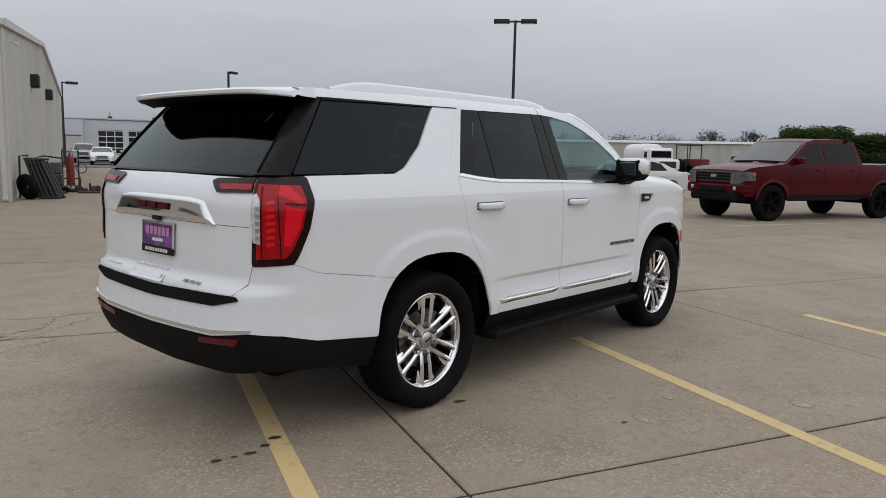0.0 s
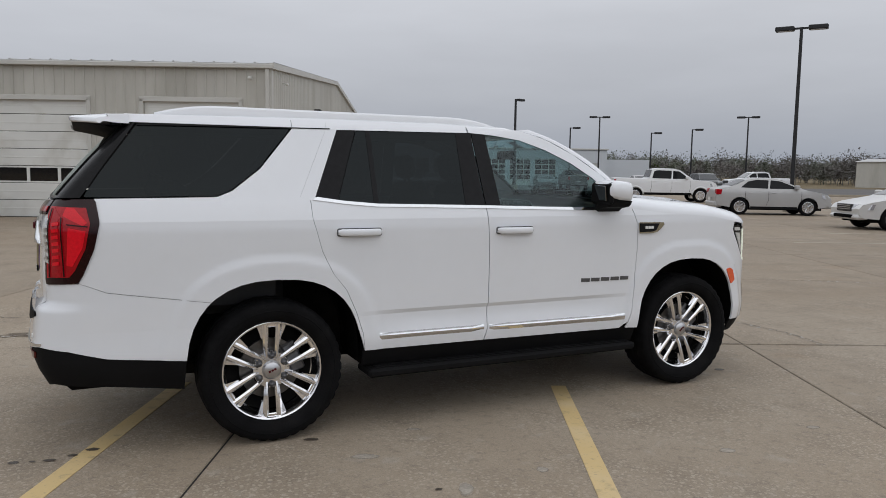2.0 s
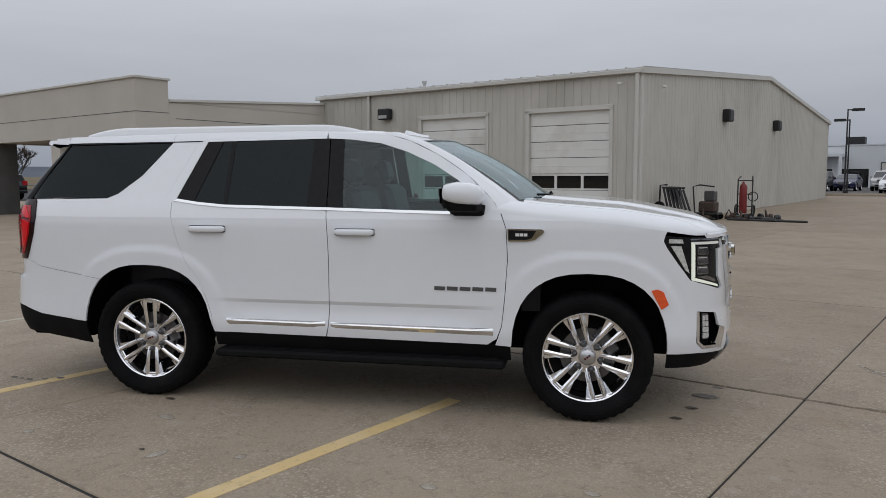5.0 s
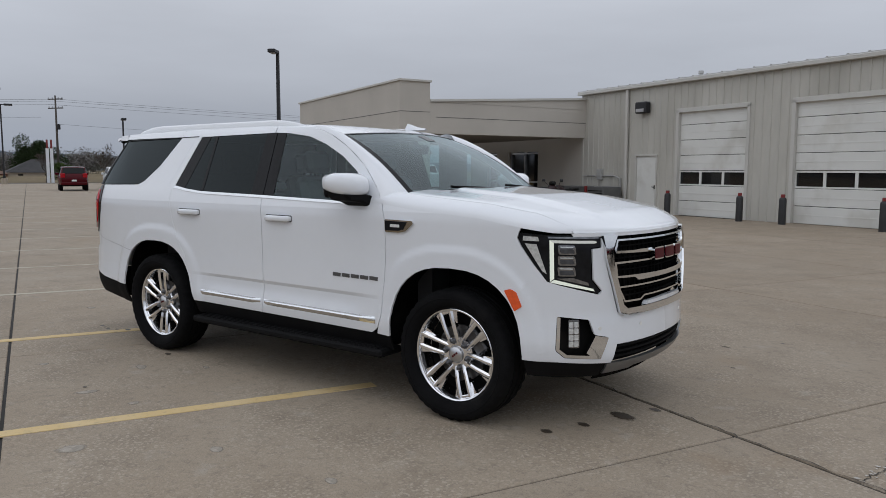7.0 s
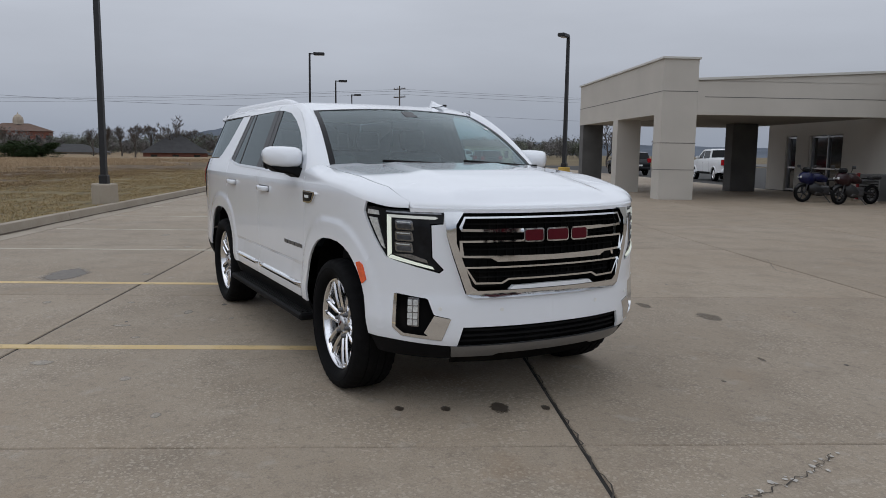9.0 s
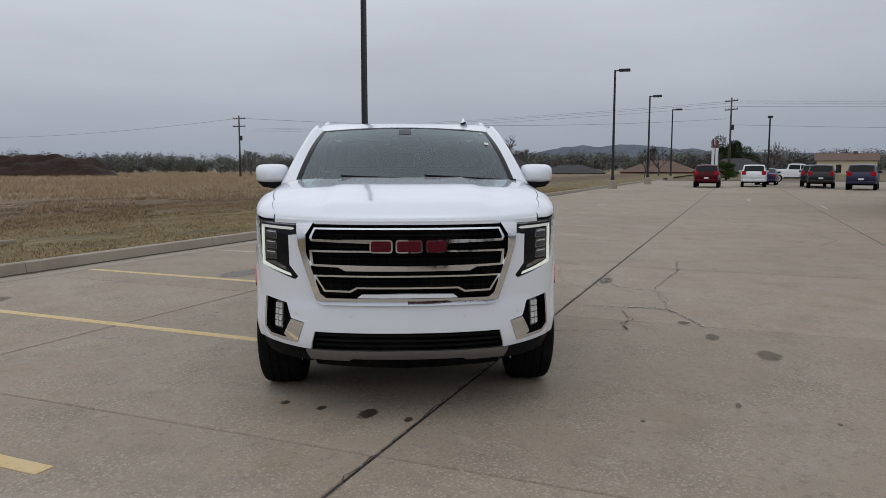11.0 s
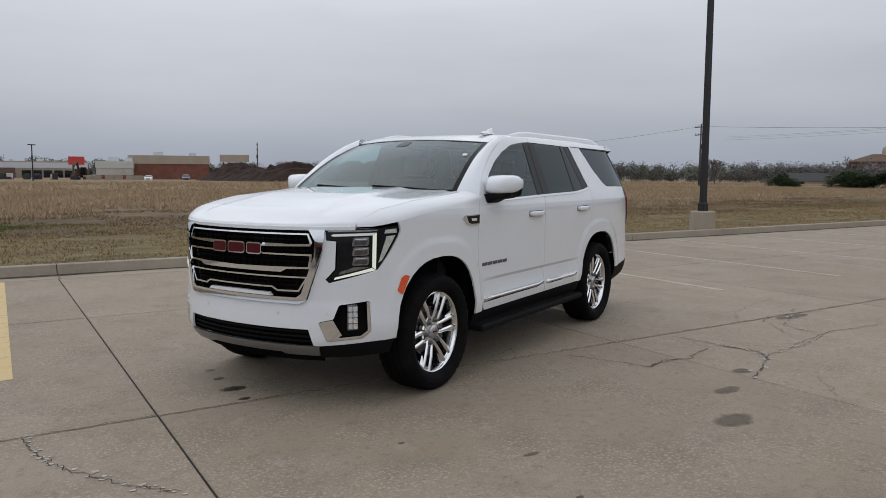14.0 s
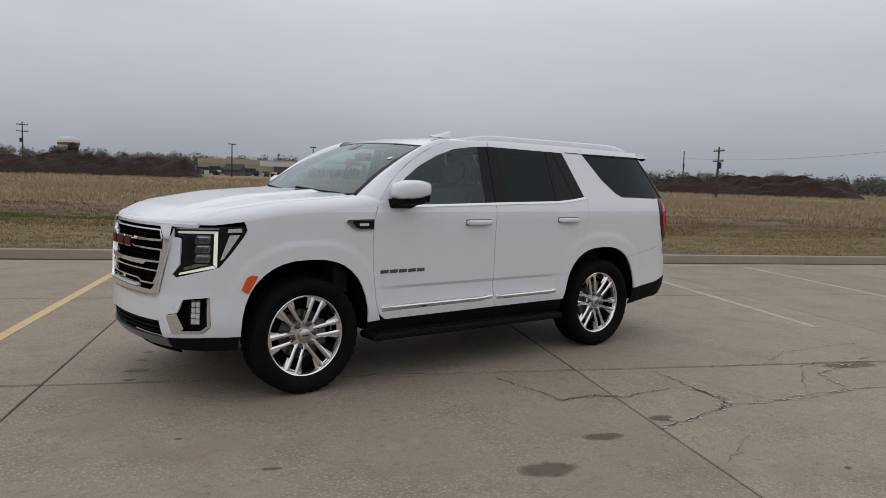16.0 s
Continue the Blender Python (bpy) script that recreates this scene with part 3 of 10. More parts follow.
# the field behind the kerb: a mown olive strip, a raked brown band and straw beyond
def field_mat():
    m = M["grassfield"].copy()
    m.name = "zoned_dry_field"
    nt = m.node_tree
    N, L = nt.nodes.new, nt.links.new
    b = nt.nodes["Principled BSDF"]
    old = b.inputs["Base Color"].links[0].from_socket
    co, sp, n, ma, mr, cr, mx = N("ShaderNodeTexCoord"), N("ShaderNodeSeparateXYZ"), N("ShaderNodeTexNoise"), N("ShaderNodeMath"), N("ShaderNodeMapRange"), N("ShaderNodeValToRGB"), N("ShaderNodeMix")
    L(co.outputs["Object"], sp.inputs[0])
    L(co.outputs["Object"], n.inputs["Vector"])
    n.inputs["Scale"].default_value, n.inputs["Detail"].default_value = 0.22, 5.0
    ma.operation, ma.inputs[1].default_value = "MULTIPLY_ADD", 9.0
    L(n.outputs["Fac"], ma.inputs[0])
    L(sp.outputs["Y"], ma.inputs[2])
    mr.inputs["From Min"].default_value, mr.inputs["From Max"].default_value = -2.0, -60.0
    L(ma.outputs[0], mr.inputs["Value"])
    L(mr.outputs[0], cr.inputs[0])
    e = cr.color_ramp.elements
    e[0].position, e[0].color = 0.0, (0.175, 0.136, 0.058, 1)
    e[1].position, e[1].color = 1.0, (0.25, 0.178, 0.102, 1)
    for p, c in ((0.10, (0.160, 0.122, 0.058, 1)), (0.155, (0.105, 0.070, 0.040, 1)), (0.235, (0.122, 0.082, 0.048, 1)), (0.29, (0.185, 0.132, 0.078, 1)), (0.5, (0.26, 0.190, 0.116, 1))):
        q = e.new(p)
        q.color = c
    mx.data_type = "RGBA"
    mx.inputs[0].default_value = 0.78
    L(old, mx.inputs[6])
    L(cr.outputs[0], mx.inputs[7])
    # rake lines along the kerb
    mp, rn, rr, vs = N("ShaderNodeMapping"), N("ShaderNodeTexNoise"), N("ShaderNodeMapRange"), N("ShaderNodeVectorMath")
    mp.inputs["Scale"].default_value = (0.22, 1.5, 1.0)
    L(co.outputs["Object"], mp.inputs[0])
    L(mp.outputs[0], rn.inputs["Vector"])
    rn.inputs["Scale"].default_value, rn.inputs["Detail"].default_value, rn.inputs["Roughness"].default_value = 2.8, 7.0, 0.7
    rr.inputs["From Min"].default_value, rr.inputs["From Max"].default_value = 0.34, 0.66
    rr.inputs["To Min"].default_value, rr.inputs["To Max"].default_value = 0.45, 1.50
    L(rn.outputs["Fac"], rr.inputs["Value"])
    vs.operation = "SCALE"
    L(mx.outputs[2], vs.inputs[0])
    L(rr.outputs[0], vs.inputs["Scale"])
    L(vs.outputs[0], b.inputs["Base Color"])
    return m


rng = np.random.RandomState(4)


def field_z(a, b):
    d = -6.7 - b
    z = 0.12 + 0.05 * noise.noise((a * 0.25, b * 0.25, 3)) * min(1, d / 2) + 0.12 * noise.noise((a * 0.05, b * 0.05, 7)) * min(1, d / 10)
    return z + 0.0 * d


aa = np.concatenate((np.linspace(-260, -22, 30), np.linspace(-20, 40, 91), np.linspace(42, 320, 45)))
bb = -np.concatenate((np.linspace(6.60, 30, 60), np.linspace(31, 120, 50), np.linspace(125, 900, 30)))
verts = [(-a, b, field_z(a, b)) for a in aa for b in bb]
nb = len(bb)
faces = [(i * nb + j, i * nb + j + 1, (i + 1) * nb + j + 1, (i + 1) * nb + j) for i in range(len(aa) - 1) for j in range(nb - 1)]
me = bpy.data.meshes.new("field")
me.from_pydata(verts, [], faces)
me.materials.append(field_mat())
for p in me.polygons:
    p.use_smooth = True
tagged(part("field", me, None, None, m=LOT), "rough dry field beyond the kerb", "field", kind="structure")


def grass_stuff(name, n, area, hmin, hmax, width, blades, material, label, keep=None):
    """Many tufts of upright blades as one mesh; area: a0, a1, b0, b1."""
    vs, fs = [], []
    a0, a1, b0, b1 = area
    k = 0
    while k < n:
        a, b = rng.uniform(a0, a1), rng.uniform(b0, b1)
        if keep and not keep(a, b):
            n -= 0.4
            continue
        k += 1
        z = field_z(a, b) - 0.02
        hh = rng.uniform(hmin, hmax)
        for _ in range(blades):
            t = rng.uniform(0, 6.283)
            r = rng.uniform(0, width * 5)
            x, y = -a + r * math.cos(t), b + r * math.sin(t)
            q = rng.uniform(0, 6.283)
            dx, dy = width * math.cos(q), width * math.sin(q)
            lean = hh * rng.uniform(0.2, 0.9)
            lx, ly = lean * math.cos(t), lean * math.sin(t)
            i = len(vs)
            vs += [(x - dx, y - dy, z), (x + dx, y + dy, z), (x + lx, y + ly, z + hh * rng.uniform(0.7, 1.1))]
            fs.append((i, i + 1, i + 2))
    me = bpy.data.meshes.new(name)
    me.from_pydata(vs, [], fs)
    me.materials.append(material)
    return tagged(part(name, me, None, None, m=LOT), label, "grass", kind="stuff")


grass_stuff("short_grass", 60000, (-20, 45, -17, -6.75), 0.025, 0.075, 0.013, 4, M["shortgrass"], "short mown dry turf beside the kerb",
            lambda a, b: noise.noise((a * 0.5, b * 0.9, 1)) > -0.30)
grass_stuff("short_grass", 26000, (-22, 48, -24, -12.5), 0.03, 0.10, 0.018, 4, M["deadgrass"], "brown raked turf farther from the kerb",
            lambda a, b: noise.noise((a * 0.25, b * 0.9, 4)) > -0.12)
grass_stuff("tall_grass", 42000, (-75, 95, -62, -17.5), 0.12, 0.32, 0.015, 9, M["strawtall"], "tall straw-coloured dry grass",
            lambda a, b: noise.noise((a * 0.16, b * 0.20, 5)) + (-b - 24) * 0.045 > -0.05)
grass_stuff("tall_grass", 15000, (-120, 130, -125, -60), 0.2, 0.5, 0.03, 5, M["strawtall"], "straw-coloured dry grass farther off in the field")
grass_stuff("green_grass", 5200, (-13.0, 0.5, -17.6, -14.6), 0.04, 0.08, 0.017, 4, M["greenstrip"], "strip of fresh green grass in the dry field",
            lambda a, b: noise.noise((a * 0.4, b * 1.2, 9)) + 0.8 * noise.noise((a * 2.1, b * 3.0, 3)) > abs(b + 16.1) * 0.45 - 0.25 + max(0.0, a + 4) * 0.10)
sn = part("plank", boxes((-3.6, -0.5, -9.52, -9.44, 0.13, 0.19), bevel=0.01), M["kerb"], None, m=LOT)
tagged(sn, "pale plank lying in the dry turf", "plank")

# the long kerb, in cast lengths
kerb = thing("kerb", "long cast concrete kerb with weathered joints", "kerb", rz=LOT_RZ, kind="structure")
kb = bmesh.new()
prof = [(-6.72, -0.2), (-6.72, 0.148), (-6.70, 0.16), (-6.60, 0.16), (-6.575, 0.148), (-6.545, 0.0), (-6.12, -0.002), (-6.12, -0.2)]
L0 = 4.058
v0 = [[kb.verts.new((x, y, z)) for y, z in prof] for x in (0, L0)]
for i in range(len(prof) - 1):
    kb.faces.new((v0[0][i], v0[0][i + 1], v0[1][i + 1], v0[1][i]))
kb.faces.new(v0[0]), kb.faces.new(v0[1][::-1])
kme = mesh_of(kb, "kerb_length", M["kerb"])
for j in range(-8, 23):
    part("kerb_length", kme, None, kerb, m=pose(-(1.44 + 4.07 * j) - 4.07, 0.0, 0.0))

# painted bay lines and aisle marks
bay = bmesh.new()
add_box(bay, -0.055, 0.055, -6.05, -0.33, -0.004, 0.0016)
for v in bay.verts:
    v.co.x += 0.035 * (v.co.y + 3)
bay_me = mesh_of(bay, "bay_line", M["paint"])
bay2 = bmesh.new()
add_box(bay2, -0.05, 0.05, -6.05, -0.40, -0.004, 0.0016)
for v in bay2.verts:
    v.co.x += 0.035 * (v.co.y + 3)
bay2_me = mesh_of(bay2, "bay_line", M["fadedpaint"])
for a in (-6.40, -3.49, -0.75, 2.0, 4.84, 7.66, 10.5, 13.3, 16.1, 18.9, 21.7, 24.5, 27.3, 30.1):
    ln = part("bay_line", bay_me if a < 4 else bay2_me, None, None, m=LOT @ pose(-a, 0, 0.0005))
    tagged(ln, "worn yellow painted bay line" if a < 4 else "faded pale painted bay line", "road marking", group="parking bay lines", kind="structure")
for a0, a1, b in ((-10, -14.2, 7.4), (-8.5, -15, 11.9), (-10, -15.5, 14.9), (30, 33, 3.2), (24, 27, 5.8)):
    ln = part("bay_line", boxes((-max(a0, a1), -min(a0, a1), b - 0.05, b + 0.05, -0.003, 0.0045)), M["fadedpaint"], None, m=LOT)
    tagged(ln, "faded pale painted line on concrete", "road marking", group="faded aisle lines", kind="structure")


def blob(name, a, b, ra, rb, material, label, seed, z=0.0035, cat="stain"):
    """A thin stain with an uneven rim."""
    bm = bmesh.new()
    n = 64
    c = bm.verts.new((0, 0, 0.0006))
    ring = []
    for i in range(n):
        t = 2 * math.pi * i / n
        k = 0.9 + 0.30 * noise.noise((math.cos(t) * 1.7 + seed, math.sin(t) * 1.7, seed * 2.3)) + 0.25 * noise.noise((math.cos(t) * 5 + seed, math.sin(t) * 5, seed)) + 0.10 * noise.noise((math.cos(t) * 13, math.sin(t) * 13 + seed, seed))
        ring.append(bm.verts.new((ra * k * math.cos(t), rb * k * math.sin(t), 0)))
    for i in range(n):
        bm.faces.new((c, ring[i], ring[(i + 1) % n]))
    ob = part(name, bm, material, None, m=LOT @ pose(-a, b, z))
    ob.visible_shadow = False
    return tagged(ob, label, cat, group=label, kind="structure")


for i, (a, b, ra, rb) in enumerate(((-2.23, 0.17, 0.05, 0.04), (-2.24, 0.44, 0.055, 0.04), (-2.23, 0.76, 0.12, 0.075), (-2.24, 1.03, 0.055, 0.035), (2.29, -1.87, 0.038, 0.026), (2.20, -1.85, 0.022, 0.016),
                                    (2.12, -1.83, 0.042, 0.026), (1.96, -1.67, 0.045, 0.035), (2.03, -1.76, 0.035, 0.022), (0.79, -1.49, 0.06, 0.035), (0.05, -2.16, 0.025, 0.02), (-1.4, 3.4, 0.03, 0.02), (0.4, 4.0, 0.03, 0.02), (-0.9, 4.3, 0.025, 0.02), (1.9, 3.3, 0.03, 0.02))):
    blob("oil_stain", a, b, ra, rb, M["oil"], "dark oil drip stain on concrete", i * 1.37 + 0.4)
for i, (a, b, ra, rb) in enumerate(((0.20, 3.08, 0.22, 0.13), (0.73, 2.63, 0.17, 0.08), (3.72, 1.20, 0.42, 0.10), (-0.3, -5.0, 0.3, 0.2), (1.29, 2.34, 0.12, 0.08), (-1.76, 2.33, 0.03, 0.02), (-1.24, 2.85, 0.07, 0.025))):
    blob("damp_stain", a, b, ra, rb, M["wetstain"], "grey damp patch on concrete", i * 2.1 + 9, 0.0020)
for i, (a, b, ra, rb) in enumerate(((-0.08, -2.15, 0.05, 0.10), (0.45, -1.74, 0.10, 0.05), (-1.21, -2.30, 0.08, 0.10), (0.9, -2.4, 0.05, 0.04), (0.2, -1.3, 0.05, 0.03), (-1.6, -1.6, 0.06, 0.05), (1.6, -2.9, 0.06, 0.06), (2.6, -2.8, 0.10, 0.06),
                                    (3.4, -1.9, 0.09, 0.06), (-0.5, -1.9, 0.04, 0.05), (-1.9, -3.0, 0.1, 0.06), (0.9, -3.2, 0.08, 0.05), (-2.3, -1.2, 0.05, 0.04), (5.2, -3.0, 0.14, 0.08), (5.9, -1.6, 0.1, 0.07), (-5.2, 2.6, 0.12, 0.08), (6.8, -3.8, 0.13, 0.1))):
    blob("pale_patch", a, b, ra, rb, M["palepatch"], "pale flaked patch on concrete", i * 1.7 + 31, 0.002)

# ---- cracks ----
def crack(pts, w, seed, n=9):
    """A thin jagged ribbon along points (a, b)."""
    bm = bmesh.new()
    prev = None
    rr = random.Random(seed)
    line = []
    for (a0, b0), (a1, b1) in zip(pts, pts[1:]):
        for k in range(n):
            t = k / n
            line.append((a0 + (a1 - a0) * t + rr.uniform(-0.022, 0.022), b0 + (b1 - b0) * t + rr.uniform(-0.022, 0.022)))
    line.append(pts[-1])
    for i, (a, b) in enumerate(line):
        q = line[min(i + 1, len(line) - 1)]
        p = line[max(i - 1, 0)]
        dx, dy = -(q[0] - p[0]), q[1] - p[1]
        ln = math.hypot(dx, dy) + 1e-9
        ww = w * rr.uniform(0.35, 1.2) * (0.3 if i in (0, len(line) - 1) else 1)
        nx, ny = -dy / ln * ww, dx / ln * ww
        cur = (bm.verts.new((-a + nx, b + ny, 0.0045)), bm.verts.new((-a - nx, b - ny, 0.0045)))
        if prev:
            bm.faces.new((prev[0], prev[1], cur[1], cur[0]))
        prev = cur
    return tagged(part("crack", bm, M["crackfill"], None, m=LOT), "jagged dark crack in the concrete", "crack", group="cracks in the concrete", kind="structure")


CR = [([(-4.2 + 0.9 * k, 1.10) for k in range(16)], 0.010), ([(0.45, 1.24), (0.65, 1.6), (0.76, 1.9), (1.02, 1.79), (1.24, 1.88), (1.52, 1.77), (1.72, 1.70)], 0.009), ([(1.86, 1.25), (1.92, 1.74), (1.94, 2.14), (1.63, 2.32), (1.17, 2.54)], 0.010),
      ([(1.94, 2.14), (2.25, 2.10), (3.16, 1.88), (3.25, 1.46), (4.24, 0.92)], 0.007), ([(3.11, 0.99), (3.47, 0.70), (4.18, 0.48), (4.91, 0.34)], 0.007), ([(1.67, 2.71), (1.43, 2.98), (1.26, 3.13)], 0.004),
      ([(-2.98, 2.33), (-3.16, 2.15), (-3.40, 1.76), (-3.50, 1.5), (-3.56, 1.12)], 0.008), ([(-0.19, 1.02), (0.22, 0.80), (0.05, 1.08)], 0.005), ([(3.19, 1.87), (4.52, 1.96), (5.55, 2.59), (5.83, 3.52), (6.04, 4.71)], 0.009),
      ([(4.32, 1.93), (4.99, 2.02), (6.26, 1.92)], 0.012), ([(2.06, 1.82), (2.43, 2.12), (3.10, 1.96)], 0.006), ([(0.76, 1.9), (0.9, 1.84), (1.22, 1.84)], 0.012), ([(1.90, 1.7), (2.0, 2.0), (1.8, 2.25)], 0.013),
      ([(-5.0, 5.5), (-7.0, 5.1), (-8.6, 5.6)], 0.010), ([(-7.0, 5.1), (-8.0, 4.2), (-10, 4.4)], 0.008), ([(-6.0, 7.5), (-8.5, 7.0), (-10.8, 7.6)], 0.012), ([(3.2, 1.24), (3.6, 1.05), (4.4, 1.2)], 0.010), ([(2.83, 1.79), (3.2, 1.3)], 0.006),
      ([(4.09, 5.63), (3.0, 5.16), (2.4, 5.4)], 0.010), ([(6.0, 2.0), (7.0, 2.5), (8.2, 2.2)], 0.010), ([(7.2, 3.5), (8.5, 3.2), (9.5, 3.9)], 0.010), ([(9.5, 4.2), (11, 4.7), (13, 4.3)], 0.014), ([(12, 2.6), (13.5, 3.1), (16, 2.7)], 0.012)]
for i, (p, w) in enumerate(CR):
    crack(p, w * 0.46, i, 14)
# broken pale edges along the worst cracks
rs = random.Random(77)
bm = bmesh.new()
for q in (2, 3, 12, 13, 6):
    p = CR[q][0]
    for (a0, b0), (a1, b1) in zip(p, p[1:]):
        for k in range(int(26 * math.hypot(a1 - a0, b1 - b0)) + 3):
            t = rs.random()
            a, b = a0 + (a1 - a0) * t + rs.gauss(0, 0.022), b0 + (b1 - b0) * t + rs.gauss(0, 0.022)
            r = rs.uniform(0.006, 0.024)
            ring = [bm.verts.new((-a + r * rs.uniform(0.5, 1.2) * math.cos(c * 1.257), b + r * rs.uniform(0.4, 1.0) * math.sin(c * 1.257), 0.0038 + rs.uniform(0, 0.0006))) for c in range(5)]
            bm.faces.new(ring)
tagged(part("spall", bm, M["spall"], None, m=LOT), "pale flaked concrete along cracks", "crack", kind="stuff")
bm = bmesh.new()
prev = None
for k in range(500):
    a = -14 + k * 0.11
    w = 0.05 + 0.11 * max(0.0, noise.noise((a * 0.5, 2, 1)) + 0.35) + 0.03 * noise.noise((a * 3, 1, 4))
    cur = (bm.verts.new((-a, -6.555, 0.010)), bm.verts.new((-a, -6.555 + max(0.012, w), 0.0035)))
    if prev:
        bm.faces.new((prev[0], cur[0], cur[1], prev[1]))
    prev = cur
tagged(part("gutter_soil", bm, M["soil_line"], None, m=LOT), "dark soil washed along the kerb foot", "soil", kind="structure")
for i, (a, b, ra, rb) in enumerate(((2.6, -3.7, 0.62, 0.30),)):
    blob("damp_stain", a, b, ra, rb, M["dampsheen"], "thin damp film on concrete", i * 3.3 + 70, 0.0026)


# ---- workshop with sectional doors ----
def ribbed(bm, x0, x1, z0, z1, y, step=0.305, depth=0.025, zt=None, flip=1):
    """A ribbed metal wall in the plane y, from x0 to x1; zt(x): its upper edge."""
    xs = [x0]
    x = math.ceil(x0 / step) * step
    pts = [(x0, 0.0)]
    while x < x1 - 0.05:
        if x > x0 + 0.05:
            pts += [(x - 0.035, 0.0), (x - 0.018, 1.0), (x + 0.018, 1.0), (x + 0.035, 0.0)]
        x += step
    pts.append((x1, 0.0))
    prev = None
    for px, k in pts:
        top = zt(px) if zt else z1
        cur = (bm.verts.new((px, y - flip * depth * k, z0)), bm.verts.new((px, y - flip * depth * k, top)))
        if prev:
            bm.faces.new((prev[0], cur[0], cur[1], prev[1]))
        prev = cur


shop = thing("workshop", "cream metal-clad workshop with white sectional doors", "building", rz=LOT_RZ)
WB, WA, WL, EAVE, DEEP, PEAK = 17.5, 5.03, 18.75, 4.72, 48.0, 5.95
D1, D2, DTOP = (10.52, 13.56), (5.93, 9.0), 3.66
MD = (14.44, 15.56)
for lo, hi, z0, z1 in ((WA, D2[0], 0, EAVE), (D2[0], D2[1], DTOP, EAVE), (D2[1], D1[0], 0, EAVE), (D1[0], D1[1], DTOP, EAVE), (D1[1], MD[0], 0, EAVE), (MD[0], MD[1], 2.16, EAVE), (MD[1], WL, 0, EAVE)):
    bm = bmesh.new()
    ribbed(bm, -hi, -lo, z0, z1, WB)
    add_box(bm, -hi, -lo, WB + 0.004, WB + 0.22, z0, z1)
    part("wall", bm, M["siding"], shop)
# gable end
bm = bmesh.new()


def gable_top(y):
    m = (WB + DEEP) / 2
    return EAVE + (PEAK - EAVE) * (1 - abs(y - m) / (m - WB)) - 0.02


ribbed(bm, WB, DEEP, 0, 0, 0.0, step=0.305, depth=0.014, zt=gable_top, flip=1)
bmesh.ops.transform(bm, matrix=Matrix(((0, -1, 0, -WA), (1, 0, 0, 0), (0, 0, 1, 0), (0, 0, 0, 1))), verts=bm.verts[:])
vs = [bm.verts.new((-WA - 0.01, y, z)) for y, z in ((WB + 0.2, 0), (DEEP, 0), (DEEP, EAVE), ((WB + DEEP) / 2, PEAK - 0.02), (WB + 0.2, EAVE))]
bm.faces.new(vs)
part("gable_wall", bm, M["siding"], shop)
bm = bmesh.new()
for x in (-WL - 0.10, -WL + 0.05):
    bm.faces.new([bm.verts.new((x, y, z)) for y, z in ((WB + 0.56, 4.38), (DEEP, 4.38), (DEEP, EAVE), ((WB + DEEP) / 2, PEAK - 0.02), (WB + 0.2, EAVE))])
part("west_gable", bm, M["siding"], shop)
part("rear_wall", boxes((-27.6, -WA, DEEP - 0.2, DEEP, 0, EAVE)), M["siding"], shop)
part("side_wall", boxes((-27.6, -27.4, WB + 3.3, DEEP - 0.21, 0, EAVE)), M["siding"], shop)
mid = (WB + DEEP) / 2
for sg in (-1, 1):
    bm = bmesh.new()
    y0 = WB - 0.12 if sg < 0 else DEEP + 0.12
    x = -WL - 0.12
    sec = []
    while x < -WA + 0.10:
        sec += [(x, 0.0), (x + 0.52, 0.0), (x + 0.54, 0.035), (x + 0.59, 0.035)]
        x += 0.61
    sec.append((-WA + 0.10, 0.0))
    prev = None
    for px, h in sec:
        px = min(px, -WA + 0.10)
        cur = (bm.verts.new((px, y0, EAVE + 0.02 + h)), bm.verts.new((px, mid, PEAK + 0.02 + h)), bm.verts.new((px, y0, EAVE - 0.03)))
        if prev:
            bm.faces.new((prev[0], cur[0], cur[1], prev[1]))
            bm.faces.new((prev[2], cur[2], cur[0], prev[0]))
        prev = cur
    part("roof", bm, M["rooftin"], shop)
part("gutter", boxes((-WL - 0.1, -WA + 0.08, WB - 0.17, WB - 0.03, EAVE - 0.14, EAVE - 0.01), bevel=0.015), M["sidingtrim"], shop)
for sg in (-1, 1):
    bm = bmesh.new()
    y0, y1 = (WB - 0.14, mid) if sg < 0 else (DEEP + 0.14, mid)
    vs = []
    for x in (-WA - 0.02, -WA + 0.11):
        vs.append([bm.verts.new((x, y0, EAVE - 0.15)), bm.verts.new((x, y1, PEAK - 0.13)), bm.verts.new((x, y1, PEAK + 0.05)), bm.verts.new((x, y0, EAVE + 0.03))])
    for i in range(4):
        bm.faces.new((vs[0][i], vs[0][(i + 1) % 4], vs[1][(i + 1) % 4], vs[1][i]))
    bm.faces.new(vs[0]), bm.faces.new(vs[1][::-1])
    part("gable_trim", bm, M["sidingtrim"], shop)
for a in (WA + 0.1, 16.0):
    bm = bmesh.new()
    add_box(bm, -a - 0.06, -a + 0.06, WB - 0.13, WB - 0.03, 0.12, EAVE - 0.1, 0.015)
    add_box(bm, -a - 0.06, -a + 0.06, WB - 0.25, WB - 0.05, 0.04, 0.14, 0.015)
    part("downpipe", bm, M["sidingtrim"], shop)
part("corner_trim", boxes((-WA - 0.11, -WA + 0.035, WB - 0.035, WB + 0.12, 0, EAVE), bevel=0.006), M["sidingtrim"], shop)
